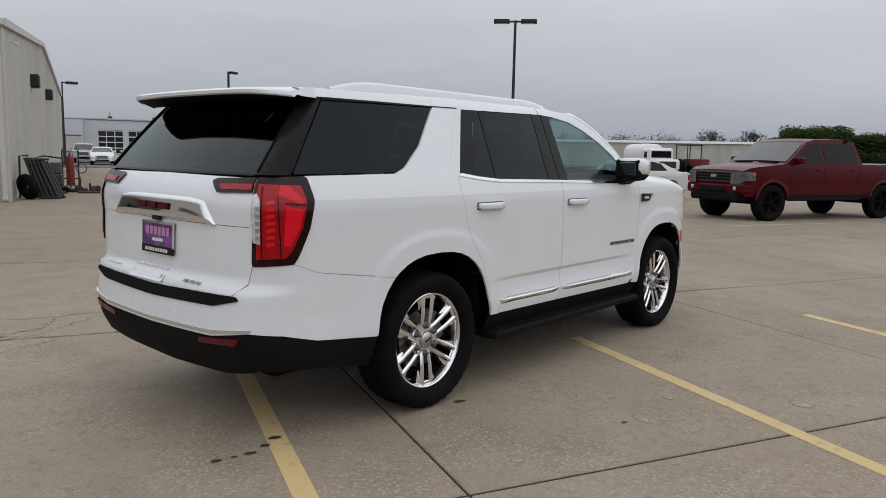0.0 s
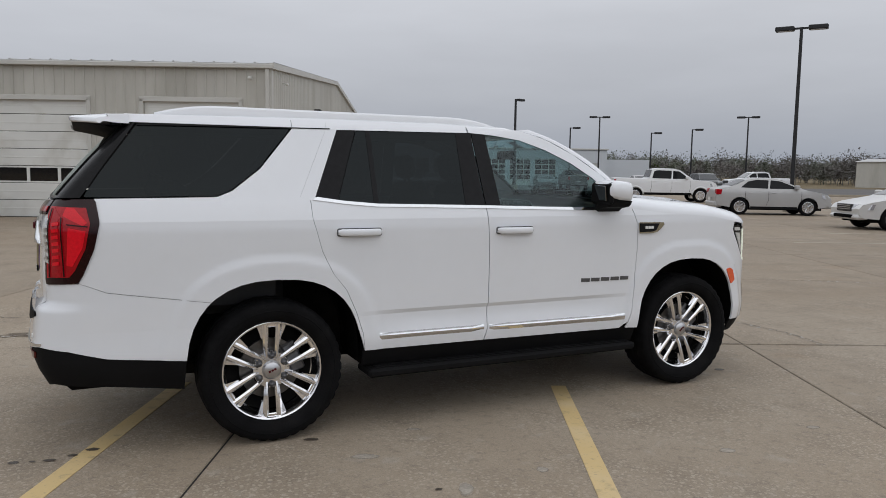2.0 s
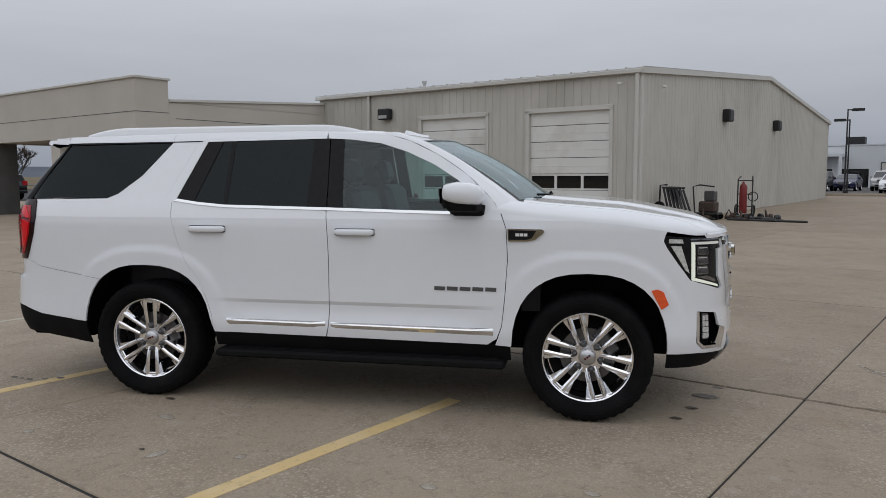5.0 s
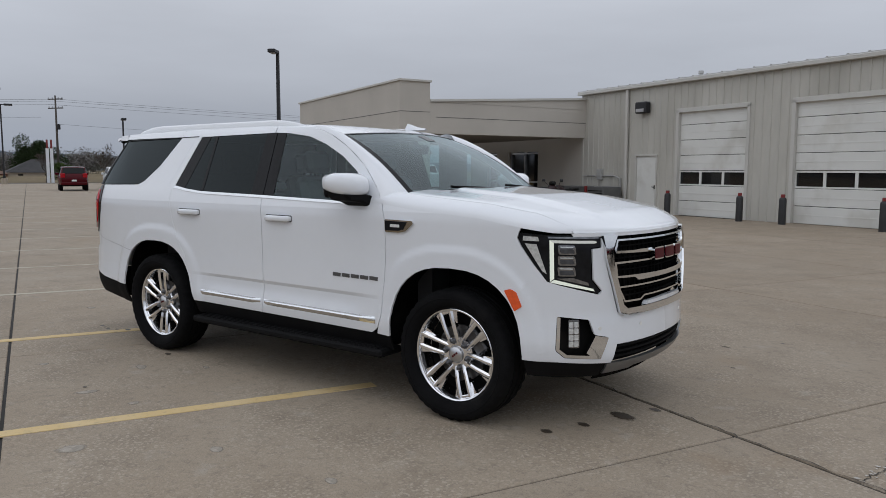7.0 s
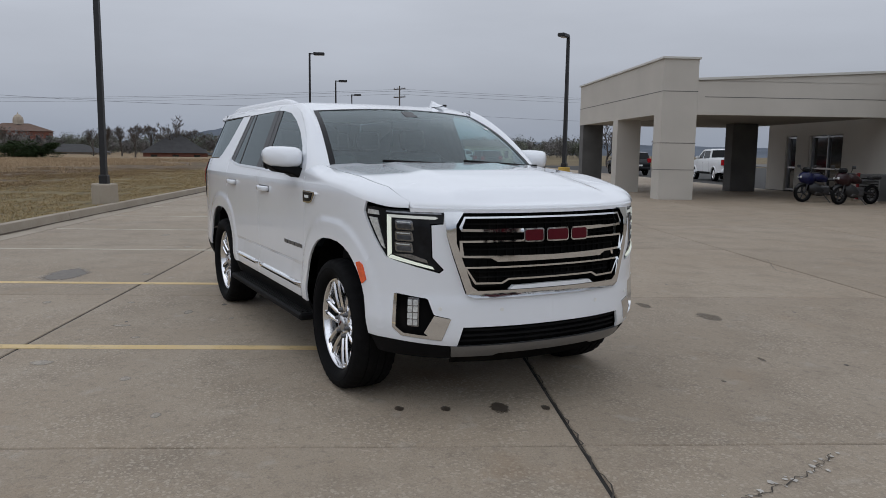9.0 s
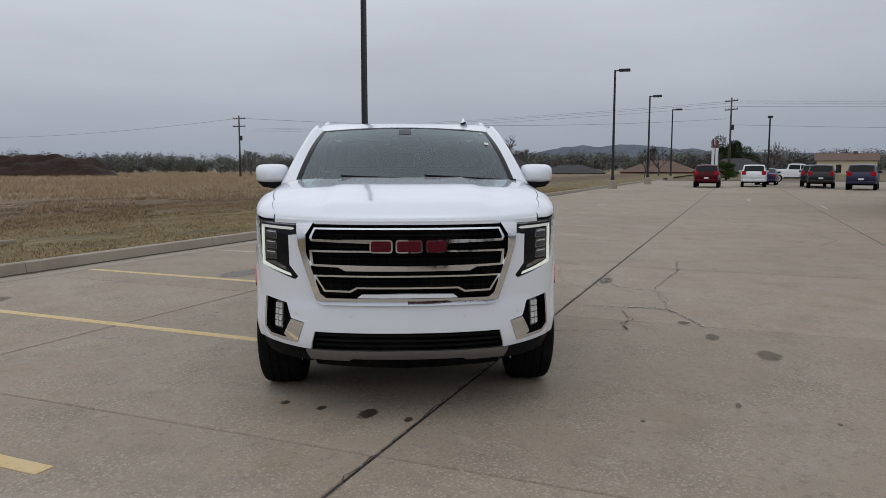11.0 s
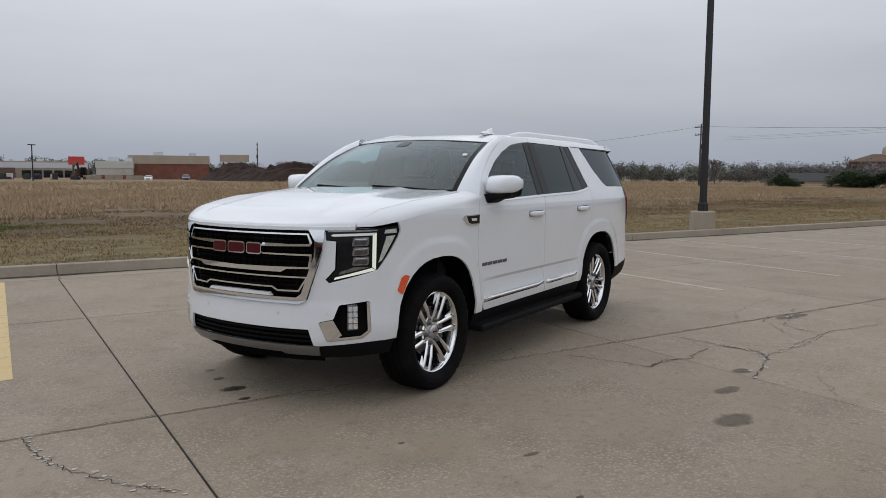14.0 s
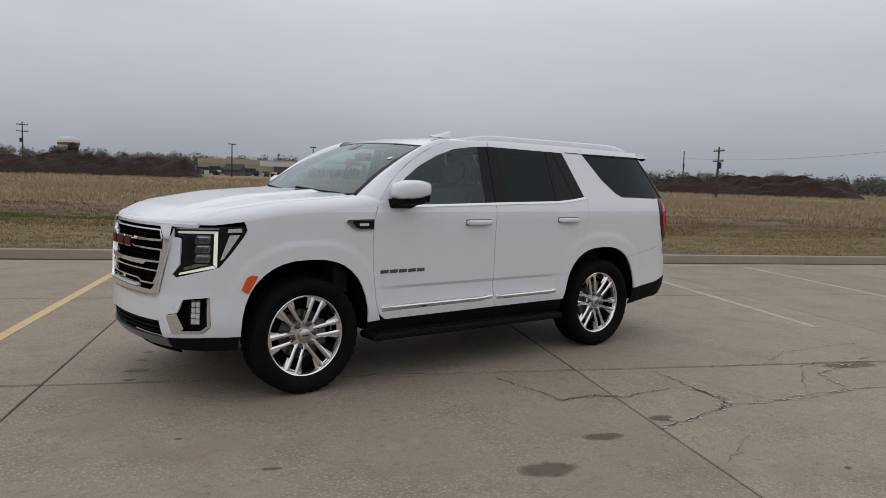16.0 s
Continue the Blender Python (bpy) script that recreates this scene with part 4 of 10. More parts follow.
for d0, d1 in (D1, D2):
    door = part("sectional_door", boxes((-d1 + 0.08, -d0 - 0.08, WB + 0.14, WB + 0.18, 0.0, DTOP)), M["underblack"], shop, "white sectional door with a row of small windows")
    n = 7
    h = DTOP / n
    for k in range(n):
        z0, z1 = k * h + 0.008, (k + 1) * h - 0.008
        if k == 2:
            w = (d1 - d0 - 0.2) / 3
            for q in range(4):
                xq = -d1 + 0.1 + q * w
                part("door_stile", boxes((xq - (0.0 if q == 0 else 0.045), xq + (0.0 if q == 3 else 0.045), WB + 0.09, WB + 0.135, z0, z1)), M["garagewhite"], door)
            for zz in (z0, z1 - 0.05):
                part("door_rail", boxes((-d1 + 0.1, -d0 - 0.1, WB + 0.092, WB + 0.134, zz, zz + 0.05)), M["garagewhite"], door)
            for q in range(3):
                xq = -d1 + 0.1 + q * w
                part("door_pane", boxes((xq + 0.04, xq + w - 0.04, WB + 0.115, WB + 0.125, z0 + 0.04, z1 - 0.04)), M["darkglass"], door)
        else:
            bm = bmesh.new()
            add_box(bm, -d1 + 0.1, -d0 - 0.1, WB + 0.085, WB + 0.135, z0, z1, 0.008)
            for zz in ((z0 + z1) / 2,):
                add_box(bm, -d1 + 0.1, -d0 - 0.1, WB + 0.08, WB + 0.087, zz - 0.02, zz + 0.02, 0.003)
            part("door_panel", bm, M["garagewhite"], door)
    for x0, x1, z0, z1 in ((-d1 - 0.02, -d1 + 0.1, 0, DTOP), (-d0 - 0.1, -d0 + 0.02, 0, DTOP), (-d1 - 0.02, -d0 + 0.02, DTOP - 0.10, DTOP + 0.05)):
        part("door_jamb", boxes((x0, x1, WB - 0.04, WB + 0.2, z0, z1), bevel=0.008), M["sidingtrim"], shop)
md = part("side_door", boxes((-MD[1] + 0.06, -MD[0] - 0.06, WB + 0.03, WB + 0.08, 0.02, 2.10), bevel=0.004), M["garagewhite"], shop, "plain white steel side door")
part("door_frame", boxes((-MD[1], -MD[1] + 0.06, WB - 0.03, WB + 0.1, 0, 2.16), (-MD[0] - 0.06, -MD[0], WB - 0.03, WB + 0.1, 0, 2.16), (-MD[1] + 0.061, -MD[0] - 0.061, WB - 0.03, WB + 0.1, 2.10, 2.16)), M["sidingtrim"], md)
part("door_lever", boxes((-MD[0] - 0.22, -MD[0] - 0.09, WB - 0.04, WB - 0.015, 0.95, 0.98), (-MD[0] - 0.12, -MD[0] - 0.09, WB - 0.03, WB + 0.03, 0.9, 1.03), bevel=0.004), M["underblack"], md)
lk = part("wall_light", boxes((-15.38, -14.82, WB - 0.30, WB - 0.02, 3.64, 4.05), bevel=0.04), M["polemetal"], shop)
part("light_lens", boxes((-15.30, -14.90, WB - 0.31, WB - 0.295, 3.68, 3.80)), M["satin"], lk)
for y in (26.0, 34.0):
    part("wall_light", boxes((-WA - 0.02, -WA + 0.30, y - 0.28, y + 0.28, 3.58, 4.06), bevel=0.05), M["polemetal"], shop)
for x, y in ((-5.62, WB - 0.25), (-WA + 0.22, 18.8)):
    bm = bmesh.new()
    add_box(bm, x - 0.05, x + 0.05, y - 0.08, y + 0.1, 4.24, 4.32, 0.02)
    add_tube(bm, [(x, y + 0.1, 4.29), (x - (0.2 if y > 17.5 else 0), y + 0.24, 4.35)], 0.015)
    part("wall_camera", bm, M["garagewhite"], shop)
bm = bmesh.new()
add_tube(bm, [(-17.6, 23.0, 4.9), (-17.6, 23.0, 5.75)], 0.07)
add_tube(bm, [(-17.6, 23.0, 5.7), (-17.6, 23.0, 5.82)], 0.11)
part("roof_flue", bm, M["rooftin"], shop)
bm = bmesh.new()
add_tube(bm, [(-18.5, WB - 0.06, 1.35), (-16.6, WB - 0.06, 1.35), (-16.30, WB - 0.06, 1.25), (-16.25, WB - 0.06, 0.3)], 0.03)
add_box(bm, -17.6, -17.33, WB - 0.14, WB - 0.02, 1.2, 1.62, 0.01)
add_box(bm, -17.6, -17.30, WB - 0.16, WB - 0.02, 0.5, 0.9, 0.01)
part("wall_conduit", bm, M["rooftin"], shop)
for a in (13.2, 10.2, 8.68, 5.7):
    bm = bmesh.new()
    add_lathe(bm, [(0.105, 0.0), (0.105, 0.72), (0.095, 0.76), (0.06, 0.79), (0.001, 0.80)], 20, "z")
    bo = thing("bollard", "black guard post beside a workshop door", "bollard", lot(a, 16.8), group="bollards by the doors")
    part("post", bm, M["bollard"], bo, smooth=True)
    bm = bmesh.new()
    add_lathe(bm, [(0.062, 0.78), (0.062, 0.86), (0.05, 0.88), (0.001, 0.88)], 14, "z")
    part("cap", bm, M["redpaint"], bo)

# ---- portico and showroom ----
por = thing("portico", "beige stucco drive-through portico on square piers", "building", rz=LOT_RZ)
PA, PB = 18.5, 9.15
part("end_beam", boxes((-PA - 0.4, -PA, 10.353, WB + 0.1, 2.87, 4.0)), M["stucco"], por)
bm = bmesh.new()
vs = [[bm.verts.new((x, y, z)) for y, z in ((10.353, 3.98), (WB + 0.1, 3.98), (WB + 0.1, 4.42), (10.353, 4.02))] for x in (-PA - 0.4, -PA)]
for i in range(4):
    bm.faces.new((vs[0][i], vs[0][(i + 1) % 4], vs[1][(i + 1) % 4], vs[1][i]))
bm.faces.new(vs[0]), bm.faces.new(vs[1][::-1])
part("end_parapet", bm, M["stucco"], por)
bm = bmesh.new()
vs = [[bm.verts.new((x, y, z)) for y, z in ((10.355, 4.0), (WB + 0.1, 4.40), (WB + 0.1, 4.48), (10.355, 4.08))] for x in (-PA - 0.45, -PA + 0.06)]
for i in range(4):
    bm.faces.new((vs[0][i], vs[0][(i + 1) % 4], vs[1][(i + 1) % 4], vs[1][i]))
bm.faces.new(vs[0]), bm.faces.new(vs[1][::-1])
part("coping", bm, M["sidingtrim"], por)
part("front_beam", boxes((-29.6, -PA, PB, PB + 1.2, 2.87, 4.68)), M["stucco"], por)
part("coping", boxes((-29.7, -PA + 0.06, PB - 0.06, PB + 1.26, 4.68, 4.76), bevel=0.01), M["sidingtrim"], por)
for a0, a1, dd, mt in ((PA, 19.25, 1.2, "stucco"), (23.45, 24.1, 0.95, "stucco"), (28.9, 29.55, 0.95, "stuccodark")):
    part("pier", boxes((-a1, -a0, PB, PB + dd, 0, 2.87)), M[mt], por)
part("far_beam", boxes((-29.6, -29.2, 10.6, 17.0, 2.87, 4.3)), M["stucco"], por)
for x0, x1, y0, y1, z in ((-29.65, -PA + 0.006, PB - 0.006, PB + 1.206, 3.62), (-19.256, -PA + 0.006, PB - 0.006, PB + 1.206, 1.9), (-19.256, -PA + 0.006, PB - 0.006, PB + 1.206, 1.0)):
    part("reveal_line", boxes((x0, x1, y0, y1, z, z + 0.02)), M["stuccodark"], por)
part("reveal_line", boxes((-PA - 0.01, -PA + 0.006, 10.6, WB, 3.45, 3.47)), M["stuccodark"], por)
# the soffit takes the stucco's colour darkened, with its shade painted in
part("soffit", boxes((-29.4, -PA - 0.2, 10.4, 17.2, 2.89, 2.95)), mat("shaded_soffit", (0.30, 0.28, 0.25), 0.9, var=0.08, scale=1), por)
part("portico_roof", boxes((-29.4, -PA - 0.2, 10.4, 17.2, 3.8, 3.95)), M["rooftin"], por)
part("stone_pier", boxes((-25.6, -24.9, 14.6, 15.7, 0, 2.87)), M["stuccodark"], por)
show = thing("showroom", "beige showroom wall with tall glazed entrance doors", "building", rz=LOT_RZ)
part("wall", boxes((-20.0, -WL, WB + 0.05, WB + 0.35, 0, 4.38)), M["stucco"], show)
part("wall", boxes((-27.95, -26.35, WB + 0.25, WB + 0.55, 0, 4.3)), M["stucco"], show)
part("wall_head", boxes((-26.35, -20.0, WB + 0.25, WB + 0.55, 2.4, 4.3)), M["stucco"], show)
for a0, a1 in ((26.3, 25.4), (24.4, 23.2), (23.2, 22.0)):
    wn = part("entrance_glazing", boxes((-a0, -a1, WB + 0.40, WB + 0.42, 0.05, 2.4)), M["darkglass"], show)
    for x in (-a0, -a1):
        part("glazing_bar", boxes((x - 0.04, x + 0.04, WB + 0.33, WB + 0.47, 0, 2.42)), M["satin"], wn)
    for z in (0.03, 1.0, 2.3):
        part("glazing_bar", boxes((-a0, -a1, WB + 0.34, WB + 0.46, z, z + 0.07)), M["satin"], wn)
for x0, x1 in ((-25.4, -24.4), (-22.0, -20.0)):
    part("wall_pier", boxes((x0, x1, WB + 0.2, WB + 0.5, 0, 2.4)), M["stucco"], show)
part("side_wall", boxes((-27.95, -27.7, WB + 0.56, DEEP, 0, 4.27)), M["stucco"], show)
part("backdrop_wall", boxes((-27.6, -20, WB + 3.0, WB + 3.2, 0, 3.0)), M["cabin"], show)
part("roof_slab", boxes((-27.95, -WL, WB + 0.3, DEEP, 4.31, 4.37)), M["rooftin"], show)
for a, w in ((18.05, 1.1), (16.42, 0.9)):
    ac = thing("condenser", "grey outdoor air-conditioning unit with red piping", "air conditioner", lot(a, 16.75), LOT_RZ, group="condensers by the wall")
    part("casing", boxes((-w / 2, w / 2, -0.45, 0.45, 0.05, 0.95), bevel=0.02), mat("grey_enamel", (0.10, 0.10, 0.098), 0.6, var=0.15, scale=3), ac)
    for k in range(8):
        part("grille_slat", boxes((-w / 2 + 0.05, w / 2 - 0.05, -0.462, -0.448, 0.15 + k * 0.09, 0.18 + k * 0.09)), M["underblack"], ac)
    part("red_pipe", boxes((-w / 2 - 0.11, -w / 2 - 0.02, -0.50, -0.40, 0.0, 0.97), bevel=0.012), M["redpaint"], ac)
    part("pad", boxes((-w / 2 - 0.1, w / 2 + 0.1, -0.55, 0.55, 0, 0.06)), M["kerb"], ac)
# frames and a trolley leaning by the gable end
M["rustdark"] = mat("oily_rusted_iron", (0.045, 0.030, 0.024), 0.7, var=0.3, scale=9, color2=(0.09, 0.05, 0.035), c2scale=6)
fr = thing("leaning_frames", "black barred metal frames leaning on the wall", "metal frame", lot(4.94, 18.75), LOT_RZ)
for row, (dx, dy) in enumerate(((0.0, 0.0), (0.06, 0.16), (0.12, 0.32))):
    for k in range(5):
        bm = bmesh.new()
        add_tube(bm, [(dx + 0.20 + 0.10 * k, dy, 1.14 - 0.02 * k), (dx + 0.52 + 0.125 * k, dy - 0.16, 0.03)], 0.036, 6)
        part("frame_bar", bm, M["bollard"], fr)
    for z, xa, xb, yy in ((1.13, 0.16, 0.66, 0.0), (0.05, 0.48, 1.06, -0.16)):
        bm = bmesh.new()
        add_tube(bm, [(dx + xa, dy + yy, z), (dx + xb, dy + yy, z - 0.02)], 0.032, 6)
        part("frame_rail", bm, M["bollard"], fr)
bm = bmesh.new()
add_tube(bm, [(0.03, 0.1, 0.02), (0.05, 0.14, 1.20), (0.28, 0.14, 1.22)], 0.03, 6)
part("frame_post", bm, M["bollard"], fr)
bm = bmesh.new()
add_lathe(bm, [(0.16, -0.09), (0.33, -0.10), (0.37, -0.05), (0.37, 0.05), (0.33, 0.10), (0.16, 0.09), (0.16, -0.09)], 32, "y")
wt = part("loose_tyre", bm, M["rubber"], None, m=LOT @ pose(-4.94 + 0.26, 18.75 - 0.30, 0.350, 16, 0, -52), smooth=True)
tagged(wt, "old black tyre leaning against metal frames", "tyre")
cart = thing("welding_cart", "dark shop machine on a low wheeled cart", "cart", lot(4.25, 21.6), LOT_RZ)
part("deck", boxes((-0.35, 0.45, -0.3, 0.3, 0.16, 0.24), bevel=0.02), M["bollard"], cart)
part("motor_case", boxes((-0.22, 0.34, -0.24, 0.24, 0.24, 0.62), bevel=0.05), M["rustdark"], cart)
part("control_box", boxes((-0.05, 0.30, -0.18, 0.18, 0.62, 0.98), bevel=0.03), M["alloydark"], cart)
bm = bmesh.new()
add_tube(bm, [(-0.34, -0.2, 0.2), (-0.42, -0.2, 1.12), (-0.2, -0.2, 1.18), (0.30, -0.2, 1.12)], 0.025, 6)
part("push_bar", bm, M["bollard"], cart)
for x, y in ((-0.28, -0.3), (0.38, -0.3), (-0.28, 0.3), (0.38, 0.3)):
    bm = bmesh.new()
    add_lathe(bm, [(0.02, -0.03), (0.10, -0.03), (0.10, 0.03), (0.02, 0.03)], 16, "y", m=Matrix.Translation((x, y, 0.10)), closed=True)
    part("castor", bm, M["rubber"], cart)
gas = thing("cylinder_trolley", "red gas cylinder on an upright hand trolley", "trolley", lot(3.80, 24.4), LOT_RZ)
bm = bmesh.new()
add_lathe(bm, [(0.001, 0.10), (0.125, 0.11), (0.135, 0.16), (0.135, 1.04), (0.11, 1.13), (0.05, 1.18), (0.04, 1.26), (0.001, 1.27)], 24, "z")
part("cylinder", bm, M["redpaint"], gas, smooth=True)
bm = bmesh.new()
for x in (-0.26, 0.26):
    add_tube(bm, [(x, 0.22, 0.1), (x, 0.24, 1.35), (x * 0.8, 0.42, 1.45)], 0.025, 6)
for z in (0.35, 0.8, 1.3):
    add_tube(bm, [(-0.26, 0.23, z), (0.26, 0.23, z)], 0.02, 6)
part("trolley_frame", bm, M["bollard"], gas)
for x in (-0.30, 0.30):
    bm = bmesh.new()
    add_lathe(bm, [(0.17, -0.025), (0.21, -0.025), (0.21, 0.025), (0.17, 0.025)], 22, "x", m=Matrix.Translation((x, 0.25, 0.21)), closed=True)
    for k in range(5):
        a = 2 * math.pi * k / 5
        add_tube(bm, [(x, 0.25, 0.21), (x, 0.25 + 0.18 * math.cos(a), 0.21 + 0.18 * math.sin(a))], 0.012, 4)
    part("trolley_wheel", bm, M["bollard"], gas)
bm = bmesh.new()
add_lathe(bm, [(0.15, -0.015), (0.18, -0.015), (0.18, 0.015), (0.15, 0.015)], 20, "y", m=Matrix.Translation((0.36, -0.05, 0.72)), closed=True)
part("hand_wheel", bm, M["bollard"], gas)
scrap = random.Random(12)
for k in range(12):
    bm = bmesh.new()
    w, d, h = scrap.uniform(0.10, 0.30), scrap.uniform(0.10, 0.25), scrap.uniform(0.06, 0.20)
    add_box(bm, -w, w, -d, d, 0.0, h, 0.03)
    add_lathe(bm, [(0.03, -0.05), (0.11, -0.05), (0.11, 0.05), (0.03, 0.05)], 12, "y", m=Matrix.Translation((w * 0.7, -d, 0.11)), closed=True)
    if k % 3 == 0:
        add_tube(bm, [(-w, 0, h), (0, 0.05, h + 0.22), (w, 0, h)], 0.03, 6)
    sc = part("scrap_part", bm, M["bollard"] if k % 3 else M["rustdark"], None, m=Matrix.Translation(lot(4.3 - 0.21 * k + scrap.uniform(-0.1, 0.1), 21.8 + scrap.uniform(-0.5, 0.5))) @ pose(0, 0, 0, 0, 0, scrap.uniform(0, 180)))
    tagged(sc, "dark oily machine part lying on concrete", "machine part", group="machine parts by the gable end")
bm = bmesh.new()
add_tube(bm, [(-0.9, 0, 0.035), (1.6, -0.1, 0.035)], 0.035, 6)
tagged(part("steel_bar", bm, M["bollard"], None, m=Matrix.Translation(lot(2.6, 21.4)) @ pose(0, 0, 0, 0, 0, LOT_RZ)), "long black steel bar lying on concrete", "steel bar")


# ---- lamp posts ----
def lamp_post(x, y, h, heads=1, turn=0.0, base="", w=0.085, z=0.0):
    lp = thing("lamp_post", "tall dark bronze parking-lot light pole", "lamp post", (x, y, z), turn, group="parking lot light poles")
    bh = 0.52 if base else 0.12
    if base:
        bm = bmesh.new()
        add_lathe(bm, [(0.33, -0.2), (0.32, bh - 0.03), (0.295, bh), (0.001, bh)], 8 if base == "grey" else 18, "z")
        if base == "yellow":
            for v in bm.verts:
                v.co.z = v.co.z * 1.5 if v.co.z > 0 else v.co.z
            bh = 0.78
        part("footing", bm, M["kerb"] if base == "grey" else M["yellowbase"], lp)
    bm = bmesh.new()
    add_box(bm, -w * 1.5, w * 1.5, -w * 1.5, w * 1.5, bh - 0.05, bh + 0.22, 0.02)
    part("base_cover", bm, M["polemetal"], lp)
    bm = bmesh.new()
    for zz in (0,):
        r = [[bm.verts.new((sx * ww, sy * ww, q)) for sx, sy in ((-1, -1), (1, -1), (1, 1), (-1, 1))] for q, ww in ((bh, w), (h, w * 0.72))]
        for i in range(4):
            bm.faces.new((r[0][i], r[0][(i + 1) % 4], r[1][(i + 1) % 4], r[1][i]))
        bm.faces.new(r[1])
    part("pole", bm, M["polemetal"], lp)
    for k in range(heads):
        s = 1 if k == 0 else -1
        hd = part("lamp_head", boxes((min(s * 0.28, s * 1.05), max(s * 0.28, s * 1.05), -0.20, 0.20, h - 0.14, h + 0.05), bevel=0.03), M["polemetal"], lp)
        part("lamp_arm", boxes((min(0, s * 0.3), max(0, s * 0.3), -0.04, 0.04, h - 0.09, h - 0.01)), M["polemetal"], hd)
        part("lamp_glass", boxes((min(s * 0.38, s * 0.95), max(s * 0.38, s * 0.95), -0.14, 0.14, h - 0.15, h - 0.135)), M["satin"], hd)
    return lp


lamp_post(-14.36, -1.03, 11.45, 1, 65, "grey", 0.068, 0.1)
lamp_post(-46.7, 15.2, 8.3, 1, 65, "grey", 0.085, 0.1)
lamp_post(-61.2, 22.6, 7.9, 1, 65, "grey", 0.085, 0.1)
lamp_post(-77.0, 30.5, 7.95, 1, 65, "grey", 0.085, 0.1)
lamp_post(-57.6, 32.1, 5.9, 1, -25)
lamp_post(-27.5, 23.3, 7.83, 1, -60, "yellow", 0.10)
lamp_post(26.0, 18.35, 8.05, 2, 125, "grey", 0.085)
lamp_post(56.2, 48.7, 7.29, 2, 130)
lamp_post(31.2, 51.0, 7.85, 1, 20, "grey", 0.09)
lamp_post(18.82, 53.28, 6.1, 1, -5, w=0.055)
lamp_post(19.52, 55.12, 5.5, 1, 175, w=0.055)
lamp_post(46.2, 59.0, 7.48, 2, -30)
lamp_post(43.6, 60.5, 6.34, 1, -30)
lamp_post(50.1, 55.5, 5.83, 1, -40)
lamp_post(53.0, 52.8, 6.16, 1, -40)

# ---- far showroom with glazed bays ----
FB = 88.0
far = thing("far_showroom", "long pale blue-white showroom with glazed service bays", "building", rz=LOT_RZ)
for q in ((-4.6, 21.6, FB, FB + 0.3, 3.35, 4.55), (-4.6, 21.6, FB + 20, FB + 20.3, 0, 4.5), (21.3, 21.6, FB + 0.31, FB + 19.99, 0, 4.5)):
    part("wall", boxes(q), M["bluewhite"], far)
bays = [(-3.1 + k * 3.15, -0.5 + k * 3.15) for k in range(6)]
edges = [-4.6] + [v for b in bays for v in b] + [17.6, 20.6, 21.6]
for i in range(0, len(edges), 2):
    part("wall_pier", boxes((edges[i], edges[i + 1], FB, FB + 0.3, 0, 3.35)), M["bluewhite"], far)
for x0, x1 in bays:
    dr = part("bay_door", boxes((x0, x1, FB + 0.16, FB + 0.2, 0.0, 3.35)), M["darkglass"], far, "glazed sectional bay door")
    for k in range(6):
        z = 0.02 + k * 0.64
        part("door_rail", boxes((x0, x1, FB + 0.1, FB + 0.155, z, z + 0.11)), M["garagewhite"], dr)
    part("door_skirt", boxes((x0, x1, FB + 0.105, FB + 0.15, 0.0, 0.62)), M["garagewhite"], dr)
    for k in range(4):
        x = x0 + (x1 - x0) * k / 3
        part("door_stile", boxes((x - 0.04, x + 0.04, FB + 0.09, FB + 0.158, 0, 3.35)), M["garagewhite"], dr)
part("roller_door", boxes((17.6, 20.6, FB + 0.1, FB + 0.16, 0, 2.9)), M["sidingtrim"], far)
part("wall_head", boxes((17.6, 20.6, FB, FB + 0.3, 2.9, 3.35)), M["bluewhite"], far)
part("parapet_cap", boxes((-4.8, 21.8, FB - 0.12, FB + 0.4, 4.5, 4.68), bevel=0.02), M["sidingtrim"], far)
part("side_wing", boxes((21.6, 27.5, FB + 2, FB + 2.3, 0, 3.4)), M["bluewhite"], far)
part("roof", boxes((-4.6, 21.6, FB, FB + 20, 4.4, 4.5)), M["rooftin"], far)
for x in (-2, 3.0, 8.0, 13.5, 15):
    ru = part("roof_unit", boxes((x, x + 0.5, FB + 6, FB + 6.5, 4.5, 5.1)), M["polemetal"], far)
    part("unit_mast", boxes((x + 0.2, x + 0.25, FB + 6.2, FB + 6.25, 5.1, 5.6)), M["polemetal"], ru)
wing = thing("far_office", "pale blue-white flat-roofed office with dark glazing", "building", rz=LOT_RZ)
for q in ((-14.5, -4.6, FB - 1.5, FB - 1.2, 2.0, 4.6), (-14.5, -13.0, FB - 1.5, FB - 1.2, 0, 2.0), (-7.5, -4.6, FB - 1.5, FB - 1.2, 0, 2.0), (-11.0, -10.2, FB - 1.5, FB - 1.2, 0, 2.0), (-4.9, -4.6, FB - 1.19, FB + 14, 0, 4.6)):
    part("wall", boxes(q), M["bluewhite"], wing)
part("roller_door", boxes((-6.3, -4.75, FB - 1.54, FB - 1.505, 0.0, 2.6)), M["sidingtrim"], wing, "pale grey roller door")
part("door_frame", boxes((-6.42, -6.3, FB - 1.58, FB - 1.505, 0.0, 2.72), (-6.3, -4.75, FB - 1.58, FB - 1.505, 2.6, 2.72)), M["stuccodark"], wing)
part("window_band", boxes((-13.0, -11.0, FB - 1.38, FB - 1.34, 0.05, 2.0)), M["darkglass"], wing)
part("window_band", boxes((-10.2, -7.5, FB - 1.38, FB - 1.34, 0.05, 2.0)), M["darkglass"], wing)
part("porch", boxes((-13.5, -9.8, FB - 4.2, FB - 1.5, 3.3, 3.6)), M["bluewhite"], wing)
